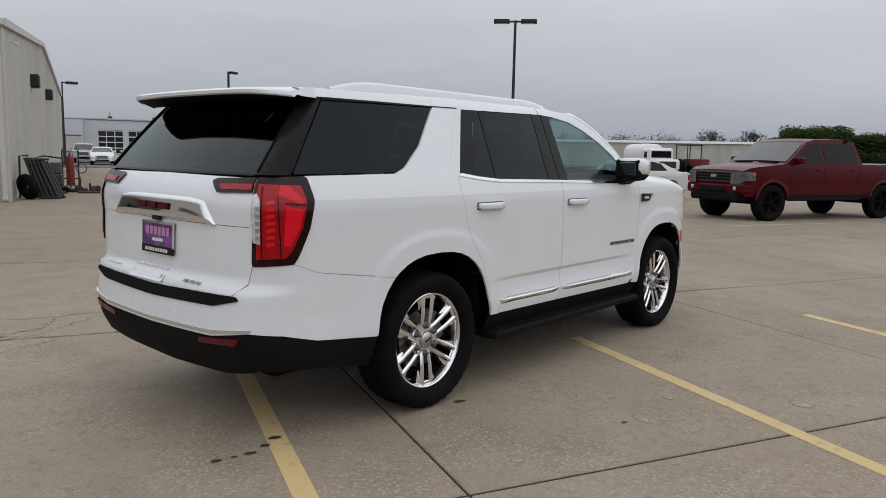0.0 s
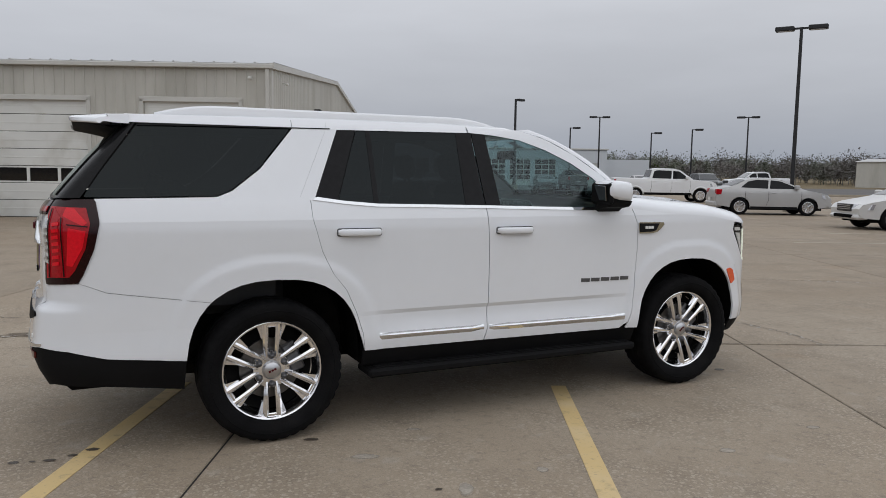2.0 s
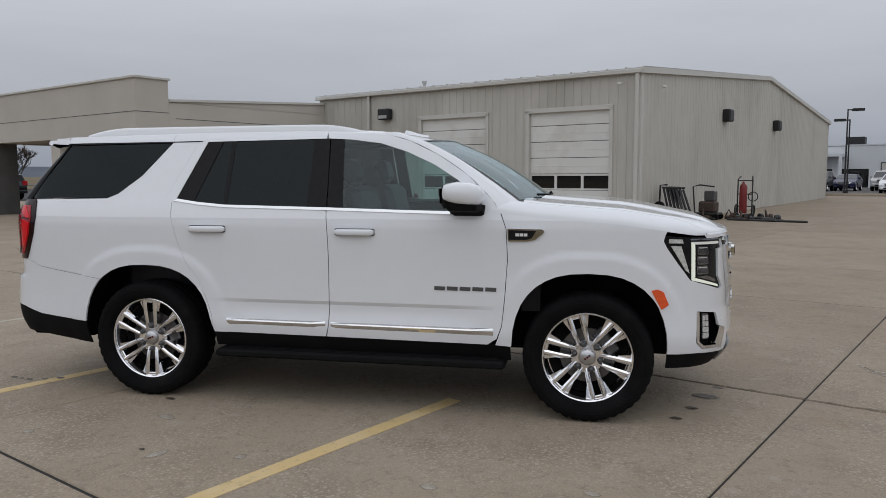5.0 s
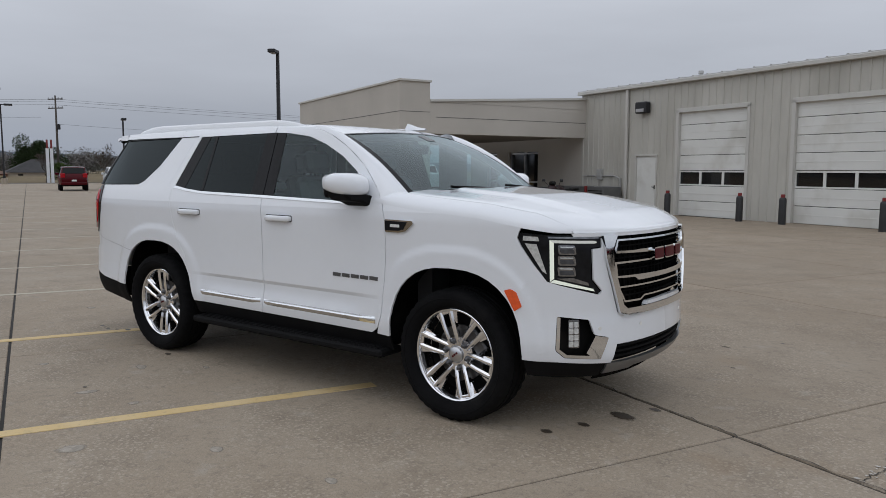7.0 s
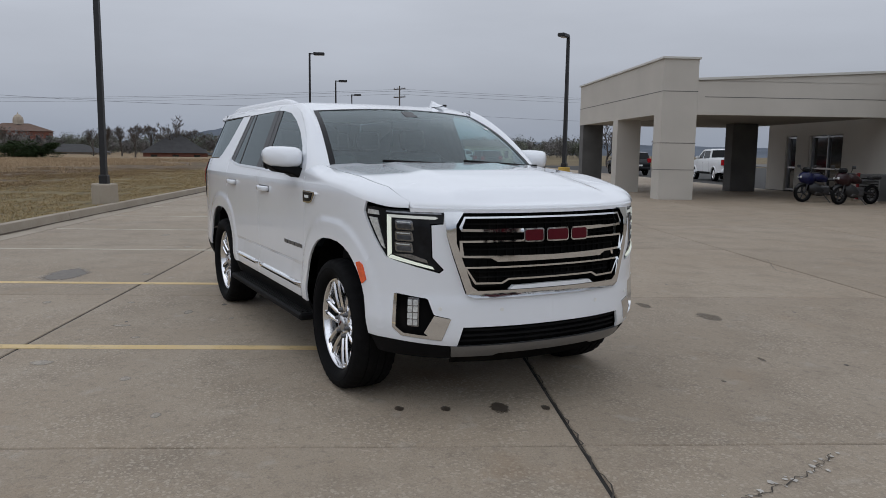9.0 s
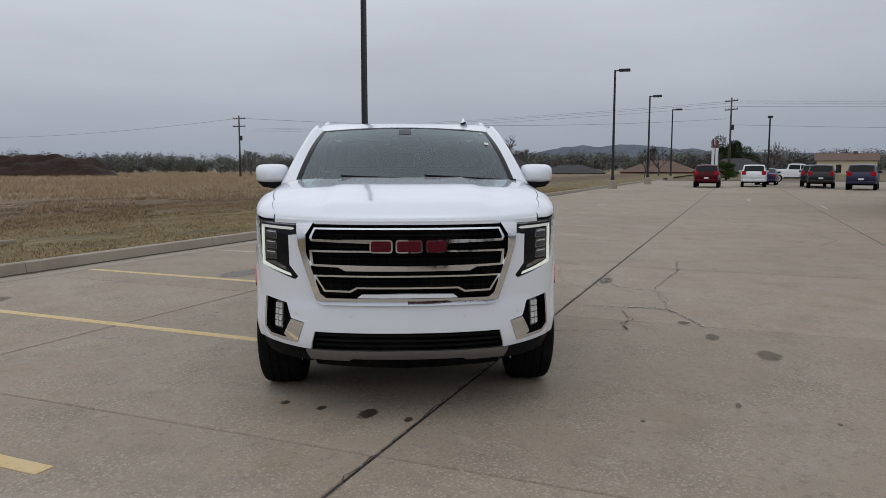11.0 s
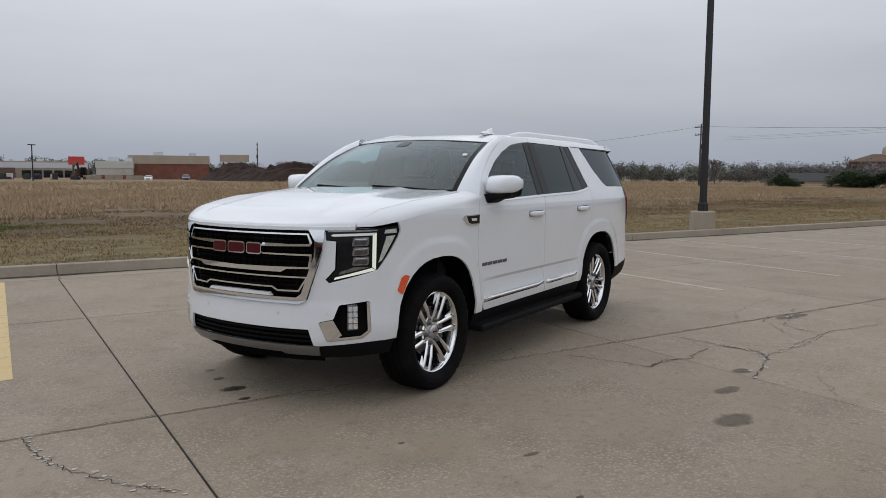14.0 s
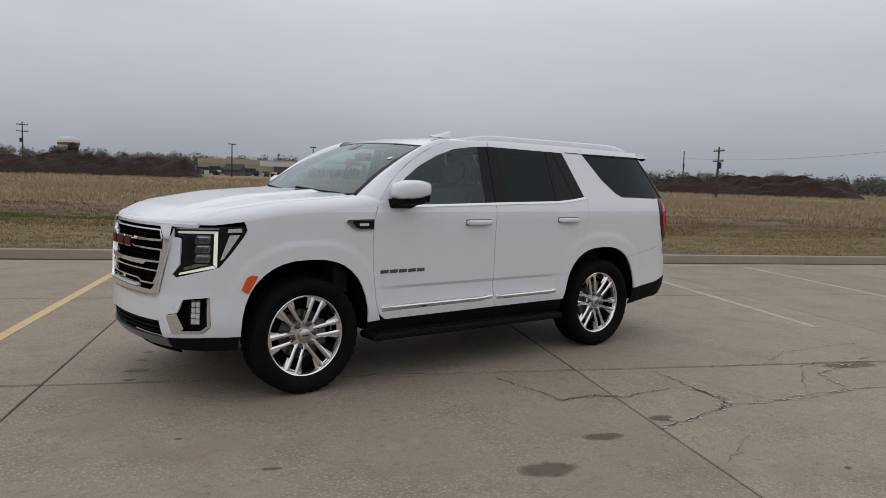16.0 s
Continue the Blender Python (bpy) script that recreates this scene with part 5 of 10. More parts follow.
for x in (-13.4, -10.0):
    part("porch_post", boxes((x, x + 0.3, FB - 4.2, FB - 3.9, 0, 3.3)), M["bluewhite"], wing)
part("roof", boxes((-14.5, -4.6, FB - 1.5, FB + 14, 4.4, 4.5)), M["rooftin"], wing)
for q in ((-10.5, -8.6, FB + 3, FB + 4.5, 4.5, 5.6), (-14.2, -13.2, FB + 3, FB + 4.5, 4.5, 5.5)):
    part("roof_unit", boxes(q, bevel=0.05), M["polemetal"], wing)
left = thing("far_shed", "pale blue-white long shed behind the car park", "building", rz=LOT_RZ)
part("wall", boxes((-60, -14.8, FB + 8, FB + 8.3, 0, 4.2)), M["bluewhite"], left)
for k in range(7):
    part("shed_door", boxes((-58 + k * 6, -54.5 + k * 6, FB + 7.96, FB + 8.0, 0, 3.0)), M["darkglass"], left)


def long_shed(cx, cy, rz, L, D, H, wall, roof, label, name="warehouse", pitch=0.6):
    b = thing(name, label, "building", (cx, cy, -0.1), rz)
    part("wall", boxes((-L / 2, L / 2, -D / 2, D / 2, 0, H)), wall, b)
    bm = bmesh.new()
    vs = [[bm.verts.new((x, y, z)) for y, z in ((-D / 2 - 0.3, H), (0, H + pitch), (D / 2 + 0.3, H))] for x in (-L / 2 - 0.3, L / 2 + 0.3)]
    for i in range(2):
        bm.faces.new((vs[0][i], vs[0][i + 1], vs[1][i + 1], vs[1][i]))
    bm.faces.new(vs[0]), bm.faces.new(vs[1][::-1])
    vs = [[bm.verts.new((x, y, H - 0.25)) for y in (-D / 2 - 0.3, D / 2 + 0.3)] for x in (-L / 2 - 0.3, L / 2 + 0.3)]
    part("roof", bm, roof, b)
    return b


ws = long_shed(132, 58, 112, 52, 16, 4.3, M["siding"], M["rooftin"], "long cream metal warehouse beyond the car park")
for k in range(6):
    part("door", boxes((-22 + k * 8, -19 + k * 8, 7.95, 8.05, 0, 3.2)), M["sidingtrim"], ws)


# ---- the white SUV ----
def catmull(pts, n=16):
    p = [np.array(q, float) for q in pts]
    p = [2 * p[0] - p[1]] + p + [2 * p[-1] - p[-2]]
    out = []
    for i in range(1, len(p) - 2):
        for k in range(n):
            t = k / n
            out.append(0.5 * (2 * p[i] + (p[i + 1] - p[i - 1]) * t + (2 * p[i - 1] - 5 * p[i] + 4 * p[i + 1] - p[i + 2]) * t * t
                              + (3 * p[i] - p[i - 1] - 3 * p[i + 1] + p[i + 2]) * t ** 3))
    out.append(p[-2])
    return np.array(out)


# the body's outline seen from above, from the middle of the nose round to the middle of the tail
PLAN = catmull([(2.500, 0), (2.490, 0.2), (2.458, 0.40), (2.402, 0.58), (2.318, 0.735), (2.21, 0.855), (2.11, 0.915), (1.98, 0.952), (1.80, 0.973), (1.55, 0.982),
                (1.2, 0.985), (0.6, 0.985), (0, 0.985), (-0.6, 0.985), (-1.2, 0.985), (-1.7, 0.982), (-2.1, 0.972), (-2.35, 0.950), (-2.505, 0.92), (-2.612, 0.855),
                (-2.678, 0.75), (-2.708, 0.55), (-2.722, 0.3), (-2.727, 0)])
SEG = np.linalg.norm(np.diff(PLAN, axis=0), axis=1)
ARC = np.concatenate(([0], np.cumsum(SEG)))
TAN = np.gradient(PLAN, ARC, axis=0)
TAN /= np.linalg.norm(TAN, axis=1)[:, None]
NOR = np.stack((-TAN[:, 1], TAN[:, 0]), 1) * -1
NOR[0], NOR[-1] = (1, 0), (-1, 0)
MID = int(np.argmin(abs(PLAN[:, 0])))


def s_of(p):
    """The place along the outline: ('x', x) on the side, ('f', y) on the front, ('r', y) on the rear."""
    k, v = p[0], p[1]
    if k == "x":
        return float(np.interp(-v, -PLAN[:, 0], ARC))
    if k == "f":
        return float(np.sign(v) * np.interp(abs(v), PLAN[:MID // 2 + 40, 1], ARC[:MID // 2 + 40])) if abs(v) > 1e-9 else 0.0
    j = len(PLAN) - 130
    return float(np.interp(v, PLAN[j:, 1][::-1], ARC[j:][::-1]))


SIDE_Z = [0.20, 0.36, 0.46, 0.52, 0.56, 0.66, 0.70, 0.74, 0.95, 1.12, 1.225, 1.275, 1.30, 1.36, 1.41, 1.80, 1.84, 1.87]
SIDE_O = [-0.12, -0.06, -0.012, 0.0, 0.004, -0.002, -0.003, -0.002, 0.0, 0.002, 0.001, -0.004, -0.011, -0.031, -0.052, -0.200, -0.222, -0.255]
FRONT_Z = [0.25, 0.33, 0.40, 0.46, 0.55, 0.66, 0.72, 0.90, 1.10, 1.18, 1.24]
FRONT_O = [-0.16, -0.07, -0.005, 0.012, 0.012, 0.004, -0.006, -0.004, -0.012, -0.030, -0.06]
REAR_Z = [0.30, 0.40, 0.50, 0.60, 0.66, 0.80, 0.835, 0.85, 1.00, 1.13, 1.18, 1.25, 1.34, 1.40, 1.80, 1.86]
REAR_O = [-0.10, 0.0, 0.050, 0.065, 0.06, 0.045, 0.035, 0.0, 0.0, -0.005, 0.0, 0.0, -0.03, -0.075, -0.43, -0.47]


ARCH_N = 2.5


def wheel_r(x, z):
    """How far from the nearer wheel opening's middle, in its own squarish measure (0.5 on its rim)."""
    return min(0.5 * ((abs(x - c) / h) ** ARCH_N + (max(0.0, z - 0.43) / (t - 0.43)) ** ARCH_N) ** (1 / ARCH_N) for c, h, t in ((-1.515, 0.498, 0.945), (1.54, 0.482, 0.952)))


def arch_z(a, x):
    c, h, t = a
    return 0.43 + (t - 0.43) * max(0.0, 1 - (abs(x - c) / h) ** ARCH_N) ** (1 / ARCH_N)


def skin(s, z, push=0.0):
    """A point of the body's skin; s < 0 is the other side."""
    a = abs(s)
    if a > ARC[-1]:
        a = 2 * ARC[-1] - a
        s = -s
    bx, by = np.interp(a, ARC, PLAN[:, 0]), np.interp(a, ARC, PLAN[:, 1])
    nx, ny = np.interp(a, ARC, NOR[:, 0]), np.interp(a, ARC, NOR[:, 1])
    ln = math.hypot(nx, ny)
    nx, ny = nx / ln, ny / ln
    o = ny * ny * np.interp(z, SIDE_Z, SIDE_O)
    o += nx * nx * (np.interp(z, FRONT_Z, FRONT_O) if nx > 0 else np.interp(z, REAR_Z, REAR_O))
    if z < 1.15 and ny > 0.3:
        r = wheel_r(bx, z)
        k = min(1.0, max(0.0, (0.625 - r) / 0.028))
        o += 0.010 * k * k * (3 - 2 * k) * min(1.0, max(0.0, (1.12 - z) / 0.05)) * ny
    if ny > 0.9 and 0.5 < z < 0.8:
        k = min(1.0, max(0.0, (bx + 1.02) / 0.3)) * min(1.0, max(0.0, (0.98 - bx) / 0.3))
        o -= 0.013 * k * float(np.interp(z, [0.56, 0.65, 0.700, 0.725, 0.76], [0, 0.9, 1.0, 0, 0]))
    o += push
    return (bx + nx * o, (by + ny * o) * (1 if s >= 0 else -1), z)


def skin_in(s, z):
    a = min(abs(s), ARC[-1])
    nx, ny = np.interp(a, ARC, NOR[:, 0]), np.interp(a, ARC, NOR[:, 1])
    return (-nx, -ny * (1 if s >= 0 else -1), 0)


def outline(pts):
    return [(s_of(p), p[2]) for p in pts]


def panel(name, pts, material, parent, side=1, holes=(), push=0.0, thick=0.014, inset=-0.0018, cell=0.03, rnd=0.0, label="", raw=False):
    """A piece of the body's skin within an outline, on one side (1: the driver's, -1: the other)."""
    o = pts if raw else outline(pts)
    h = [q if raw else outline(q) for q in holes]
    o = fillet(o, rnd) if rnd else o
    if inset:
        # the middle line of nose and tail is no seam
        g = grow(o, -inset)
        o = [((p[0] if min(abs(p[0]), abs(p[0] - ARC[-1])) < 1e-4 else r[0]), r[1]) for p, r in zip(o, g)]
    bm = sheet(o, [fillet(q, 0.012, 3) for q in h], cell)
    shape(bm, lambda u, v: skin(u * side, v, push), thick, lambda u, v: skin_in(u * side, v))
    ob = part(name, bm, material, parent, label)
    if material is M["white"]:
        # the long creases along the flanks stay crisp
        me = ob.data
        for e in me.edges:
            p, q = (me.vertices[i].co for i in e.vertices)
            if abs(p.z - q.z) < 1e-5 and abs(p.y) > 0.85 and min(abs(p.z - c) for c in (0.700, 0.725, 1.275)) < 1e-4 and -2.5 < p.x < 1.95:
                e.use_edge_sharp = True
    return ob


def X(*pts):
    return [("x", a, b) for a, b in pts]


def F(*pts):
    return [("f", a, b) for a, b in pts]


def arch(cx, half, top, z0, n=18, grow_by=0.0, rev=False):
    """The edge of a wheel opening from its rear foot over the top to its front foot."""
    out = []
    a0 = math.asin(max(0.0, min(1.0, (z0 - 0.43) / (top - 0.43))) ** (ARCH_N / 2))
    for i in range(n + 1):
        t = math.pi - a0 - (math.pi - 2 * a0) * i / n
        c = math.cos(t)
        out.append((cx + half * math.copysign(abs(c) ** (2 / ARCH_N), c), 0.43 + (top - 0.43) * abs(math.sin(t)) ** (2 / ARCH_N)))
    return out[::-1] if rev else out


def sweep(name, path, section, material, parent, side):
    """A strip along the flank: path of (x, z), section of (out, up) from the skin."""
    bm = bmesh.new()
    rows = []
    for i, (x, z) in enumerate(path):
        y = skin(s_of(("x", x)), z)[1]
        k = 0.35 if i in (0, len(path) - 1) else 1.0
        rows.append([bm.verts.new((x, side * (y + o * k), z + u)) for o, u in section])
    for r0, r1 in zip(rows, rows[1:]):
        for i in range(len(section) - 1):
            bm.faces.new((r0[i], r0[i + 1], r1[i + 1], r1[i]) if side > 0 else (r0[i + 1], r0[i], r1[i], r1[i + 1]))
    bm.faces.new(rows[0]), bm.faces.new(rows[-1])
    return part(name, bm, material, parent)


suv = thing("suv", "clean white full-size SUV parked askew over yellow bay lines", "car")
BELT = [(-2.44, 1.398), (-1.83, 1.407), (-1.29, 1.405), (-1.11, 1.380), (-0.91, 1.363), (-0.17, 1.348), (0.70, 1.325)]


def belt(x):
    return float(np.interp(x, [b[0] for b in BELT], [b[1] for b in BELT]))


def zbase(x):
    return float(np.interp(x, [0.90, 1.05, 1.25, 1.75, 2.0, 2.18, 2.5], [1.325, 1.312, 1.290, 1.252, 1.212, 1.186, 1.178]))


REAR_ARCH, FRONT_ARCH = (-1.515, 0.498, 0.945), (1.54, 0.482, 0.952)
for side in (-1, 1):
    # rear quarter with its pillar
    q = [(-2.44, 1.393), (-1.83, 1.402), (-1.745, 1.435), (-1.58, 1.56), (-1.375, 1.796), (-1.375, 1.845), (-1.172, 1.848), (-1.178, 1.80), (-1.372, 1.405), (-1.316, 1.385),
         (-1.312, 1.287), (-1.258, 1.095), (-1.197, 0.965), (-1.115, 0.862), (-1.052, 0.72), (-1.015, 0.60), (-1.000, 0.505)]
    q += [p for p in arch(*REAR_ARCH, 0.505, rev=True) if p[0] < -1.03 and p[0] > -1.865]
    q += [(-1.874, arch_z(REAR_ARCH, -1.874)), (-2.39, 0.912), (-2.47, 0.945), (-2.516, 0.962), (-2.497, 1.012), (-2.445, 1.14), (-2.418, 1.275)]
    panel("rear_quarter_panel", X(*q), M["white"], suv, side, cell=0.025)
    # rear bumper, running round to the middle of the tail
    b = [("x", -1.875, arch_z(REAR_ARCH, -1.875)), ("x", -2.39, 0.9105), ("x", -2.47, 0.9435), ("x", -2.517, 0.958), ("r", 0.782, 0.947), ("r", 0.7575, 0.856), ("r", 0.695, 0.801), ("r", 0.0, 0.779),
         ("r", 0.0, 0.575), ("r", 0.55, 0.585), ("r", 0.78, 0.625), ("x", -2.57, 0.610), ("x", -2.40, 0.565), ("x", -2.01, 0.525)]
    b += [("x", *p) for p in arch(*REAR_ARCH, 0.525) if p[0] < -1.883]
    panel("rear_bumper", b, M["white"], suv, side, cell=0.025)
    c = [("x", -2.012, 0.519), ("x", -2.40, 0.559), ("x", -2.57, 0.604), ("r", 0.78, 0.617), ("r", 0.55, 0.578), ("r", 0.0, 0.568), ("r", 0.0, 0.335), ("r", 0.55, 0.365),
         ("r", 0.8, 0.42), ("x", -2.45, 0.41), ("x", -2.02, 0.355)]
    panel("rear_valance", c, M["blackplastic"], suv, side, cell=0.04, push=-0.006)
    panel("bumper_chrome_strip", [("r", 0.0, 0.588), ("r", 0.55, 0.598), ("r", 0.79, 0.628), ("r", 0.79, 0.643), ("r", 0.55, 0.614), ("r", 0.0, 0.604)], M["chrome"], suv, side, push=0.006, thick=0.012, inset=0)
    panel("rear_reflector", [("r", 0.45, 0.532), ("r", 0.72, 0.552), ("r", 0.74, 0.592), ("r", 0.45, 0.562)], M["reflector"], suv, side, push=0.004, thick=0.01, inset=0)
    panel("bumper_seam", X((-1.880, arch_z(REAR_ARCH, -1.880) + 0.001), (-2.39, 0.9095), (-2.47, 0.9425), (-2.515, 0.9585), (-2.515, 0.9602), (-2.47, 0.9442), (-2.39, 0.9112), (-1.880, arch_z(REAR_ARCH, -1.880) + 0.0027)), M["namegrey"], suv, side, push=0.0008, thick=0.003, inset=0)
    # doors
    d = [(-1.308, 1.385), (-1.306, 1.287), (-1.252, 1.095), (-1.190, 0.965), (-1.108, 0.862), (-1.045, 0.72), (-1.008, 0.60), (-0.994, 0.492), (-0.19, 0.487), (-0.170, 0.56),
         (-0.163, 0.75), (-0.162, 1.0), (-0.166, 1.15), (-0.177, 1.30), (-0.181, 1.344), (-0.91, 1.359), (-1.11, 1.376), (-1.285, 1.402), (-1.11, 1.800), (-0.23, 1.812), (-0.232, 1.85), (-1.168, 1.848), (-1.173, 1.80), (-1.367, 1.405)]
    panel("rear_door", X(*d), M["white"], suv, side, cell=0.025)
    d = [(-0.178, 0.487), (0.905, 0.478), (0.965, 0.52), (0.995, 0.60), (1.013, 0.775), (1.030, 1.037), (1.020, 1.222), (0.985, 1.315), (0.93, 1.400), (0.76, 1.560), (0.56, 1.690), (0.36, 1.785), (0.17, 1.838),
         (-0.22, 1.850), (-0.215, 1.813), (-0.05, 1.803), (0.16, 1.775), (0.35, 1.715), (0.54, 1.630), (0.70, 1.530), (0.83, 1.415), (0.80, 1.322), (0.70, 1.321), (-0.172, 1.343), (-0.168, 1.30), (-0.157, 1.15), (-0.153, 1.0), (-0.154, 0.75), (-0.161, 0.56)]
    panel("front_door", X(*d), M["white"], suv, side, cell=0.025)
    # fender
    f = [(1.028, 1.222), (1.038, 1.037), (1.021, 0.775), (1.003, 0.60), (0.975, 0.515), (0.96, 0.478), (1.055, 0.472)]
    f += [p for p in arch(*FRONT_ARCH, 0.475) if p[0] < 1.93]
    f += [(1.938, arch_z(FRONT_ARCH, 1.938)), (2.052, 0.922), (2.146, 0.913), (2.071, 1.012), (2.002, 1.11), (1.979, 1.155), (1.988, 1.187), (2.0, zbase(2.0))]
    f += [(x, zbase(x)) for x in (1.75, 1.5, 1.25, 1.1, 1.0)] + [(0.995, 1.315)]
    panel("front_fender", X(*f), M["white"], suv, side, cell=0.025)
    # trim on the side
    for x0, x1 in ((-0.905, -0.188), (-0.150, 0.945)):
        sweep("door_moulding", [(x, 0.590 - 0.008 * (x + 0.9) / 1.85) for x in np.linspace(x0, x1, 9)], [(-0.004, 0.002), (0.012, -0.008), (0.017, -0.016), (0.014, -0.024), (0.002, -0.044), (-0.004, -0.046)], M["chrome"], suv, side)
    panel("rocker_panel", X((-1.0, 0.492), (-1.0, 0.39), (1.05, 0.37), (1.05, 0.475)), M["blackplastic"], suv, side, cell=0.06, push=-0.012)
    panel("belt_chrome", X(*[(x, belt(x) + 0.002) for x in (-1.27, -1.11, -0.91, -0.5, -0.17, 0.3, 0.80)], *[(x, belt(x) - 0.016) for x in (0.80, 0.3, -0.17, -0.5, -0.91, -1.11, -1.30)]), M["chrome"], suv, side, push=0.006, thick=0.01, inset=0)
    # glass and black pillars
    panel("quarter_glass", X((-2.508, 1.402), (-1.83, 1.411), (-1.752, 1.442), (-1.59, 1.565), (-1.388, 1.795), (-2.235, 1.788)), M["tint"], suv, side, push=-0.006, thick=0.0, inset=0, rnd=0.02)
    panel("window_surround", X((-1.282, 1.404), (-1.108, 1.799), (-0.99, 1.803), (-1.15, 1.380)), M["blackgloss"], suv, side, push=-0.004, thick=0.01, inset=0)
    panel("door_quarter_glass", X((-1.145, 1.383), (-0.985, 1.800), (-0.925, 1.805), (-0.925, 1.366)), M["tint"], suv, side, push=-0.006, thick=0.0, inset=0)
    panel("window_divider", X((-0.927, 1.364), (-0.927, 1.806), (-0.897, 1.806), (-0.897, 1.364)), M["blackgloss"], suv, side, push=-0.003, thick=0.01, inset=0)
    panel("rear_door_glass", X((-0.897, 1.363), (-0.897, 1.807), (-0.315, 1.811), (-0.318, 1.351)), M["tint"], suv, side, push=-0.006, thick=0.0, inset=0)
    panel("centre_pillar_trim", X((-0.318, 1.350), (-0.315, 1.812), (-0.205, 1.812), (-0.178, 1.347)), M["blackgloss"], suv, side, push=-0.003, thick=0.01, inset=0.001)
    panel("centre_pillar_trim", X((-0.172, 1.347), (-0.198, 1.812), (-0.100, 1.807), (-0.064, 1.345)), M["blackgloss"], suv, side, push=-0.003, thick=0.01, inset=0.001)
    panel("front_door_glass", X((-0.066, 1.344), (-0.102, 1.806), (-0.05, 1.803), (0.16, 1.773), (0.35, 1.713), (0.54, 1.628), (0.70, 1.528), (0.82, 1.42), (0.80, 1.325)), M["clear"], suv, side, push=-0.006, thick=0.0, inset=0)
    # fender badge, lettering bars, marker lamp
    bd = panel("fender_badge", X((1.033, 1.225), (1.255, 1.222), (1.265, 1.205), (1.205, 1.155), (1.15, 1.145), (1.037, 1.145)), M["chrome"], suv, side, push=0.012, thick=0.014, inset=0, rnd=0.01)
    panel("badge_inlay", X((1.040, 1.217), (1.215, 1.214), (1.185, 1.165), (1.15, 1.156), (1.042, 1.155)), M["blackgloss"], bd, side, push=0.016, thick=0.005, inset=0)
    for k in range(3):
        panel("badge_bar", X((1.085 + k * 0.026, 1.178), (1.107 + k * 0.026, 1.178), (1.107 + k * 0.026, 1.196), (1.085 + k * 0.026, 1.196)), M["paper"], bd, side, push=0.019, thick=0.003, inset=0)
    for k in range(5):
        x0 = 0.56 + k * 0.083
        panel("name_bar", X((x0, 0.823), (x0 + 0.070, 0.821), (x0 + 0.072, 0.846), (x0 + 0.002, 0.848)), M["namegrey"], suv, side, push=0.004, thick=0.005, inset=0)
    panel("marker_lamp", X((1.912, 0.852), (1.975, 0.735), (2.018, 0.765), (1.985, 0.845), (1.95, 0.862)), M["amber"], suv, side, push=0.006, thick=0.01, inset=0, rnd=0.008)
    # tail lamp: dark housing, guides and the leg on the tailgate
    tl = panel("tail_lamp", [("x", -2.438, 1.392), ("x", -2.414, 1.275), ("x", -2.442, 1.14), ("x", -2.495, 1.01), ("x", -2.52, 0.965), ("r", 0.78, 0.95), ("r", 0.785, 1.385)], M["darkred"], suv, side, push=0.008, thick=0.02, rnd=0.02)
    panel("lamp_lens", [("x", -2.478, 1.350), ("x", -2.456, 1.272), ("x", -2.480, 1.14), ("x", -2.530, 1.03), ("x", -2.556, 0.995), ("r", 0.80, 0.985), ("r", 0.80, 1.355)], M["redlens"], tl, side, push=0.011, thick=0.003, inset=0)
    panel("lamp_guide", [("r", 0.885, 1.352), ("x", -2.535, 1.346), ("x", -2.468, 1.275), ("x", -2.488, 1.258), ("x", -2.560, 1.295), ("r", 0.878, 1.308)], M["redbright"], tl, side, push=0.013, thick=0.004, inset=0)
    panel("lamp_guide", [("x", -2.555, 1.248), ("x", -2.476, 1.232), ("x", -2.492, 1.145), ("x", -2.540, 1.050), ("x", -2.566, 1.055)], M["redbright"], tl, side, push=0.013, thick=0.004, inset=0)
    panel("lamp_guide", [("r", 0.872, 1.300), ("r", 0.835, 1.350), ("r", 0.802, 1.352), ("r", 0.802, 0.985), ("r", 0.872, 0.998), ("r", 0.880, 1.045), ("r", 0.862, 1.28)], M["redlens"], tl, side, push=0.013, thick=0.004, inset=0)
    for k in range(7):
        z0 = 1.05 + k * 0.034
        panel("lamp_cell", [("r", 0.840, z0), ("r", 0.868, z0 + 0.006), ("r", 0.868, z0 + 0.024), ("r", 0.840, z0 + 0.018)], M["redbright"], tl, side, push=0.017, thick=0.004, inset=0)
    for q in ([("r", 0.875, 1.300), ("r", 0.878, 1.300), ("r", 0.886, 1.000), ("r", 0.883, 0.998)], [("x", -2.560, 1.268), ("x", -2.466, 1.258), ("x", -2.468, 1.252), ("x", -2.560, 1.262)], [("r", 0.821, 1.345), ("r", 0.825, 1.345), ("r", 0.825, 0.992), ("r", 0.821, 0.990)]):
        panel("lamp_rib", q, M["darkred"], tl, side, push=0.0185, thick=0.003, inset=0)
    rl = panel("reversing_lens", [("r", 0.786, 1.07), ("r", 0.818, 1.06), ("r", 0.818, 1.275), ("r", 0.800, 1.312), ("r", 0.786, 1.30)], M["led"], tl, side, push=0.0155, thick=0.004, inset=0)
    for k in range(6):
        z0 = 1.085 + k * 0.036
        panel("lens_rib", [("r", 0.801, z0), ("r", 0.816, z0 - 0.002), ("r", 0.816, z0 + 0.016), ("r", 0.801, z0 + 0.018)], M["satin"], rl, side, push=0.019, thick=0.003, inset=0)
    lg = panel("tailgate_lamp", [("r", 0.775, 1.385), ("r", 0.50, 1.375), ("r", 0.465, 1.362), ("r", 0.53, 1.305), ("r", 0.775, 1.312)], M["darkred"], suv, side, push=0.012, thick=0.015, inset=0)
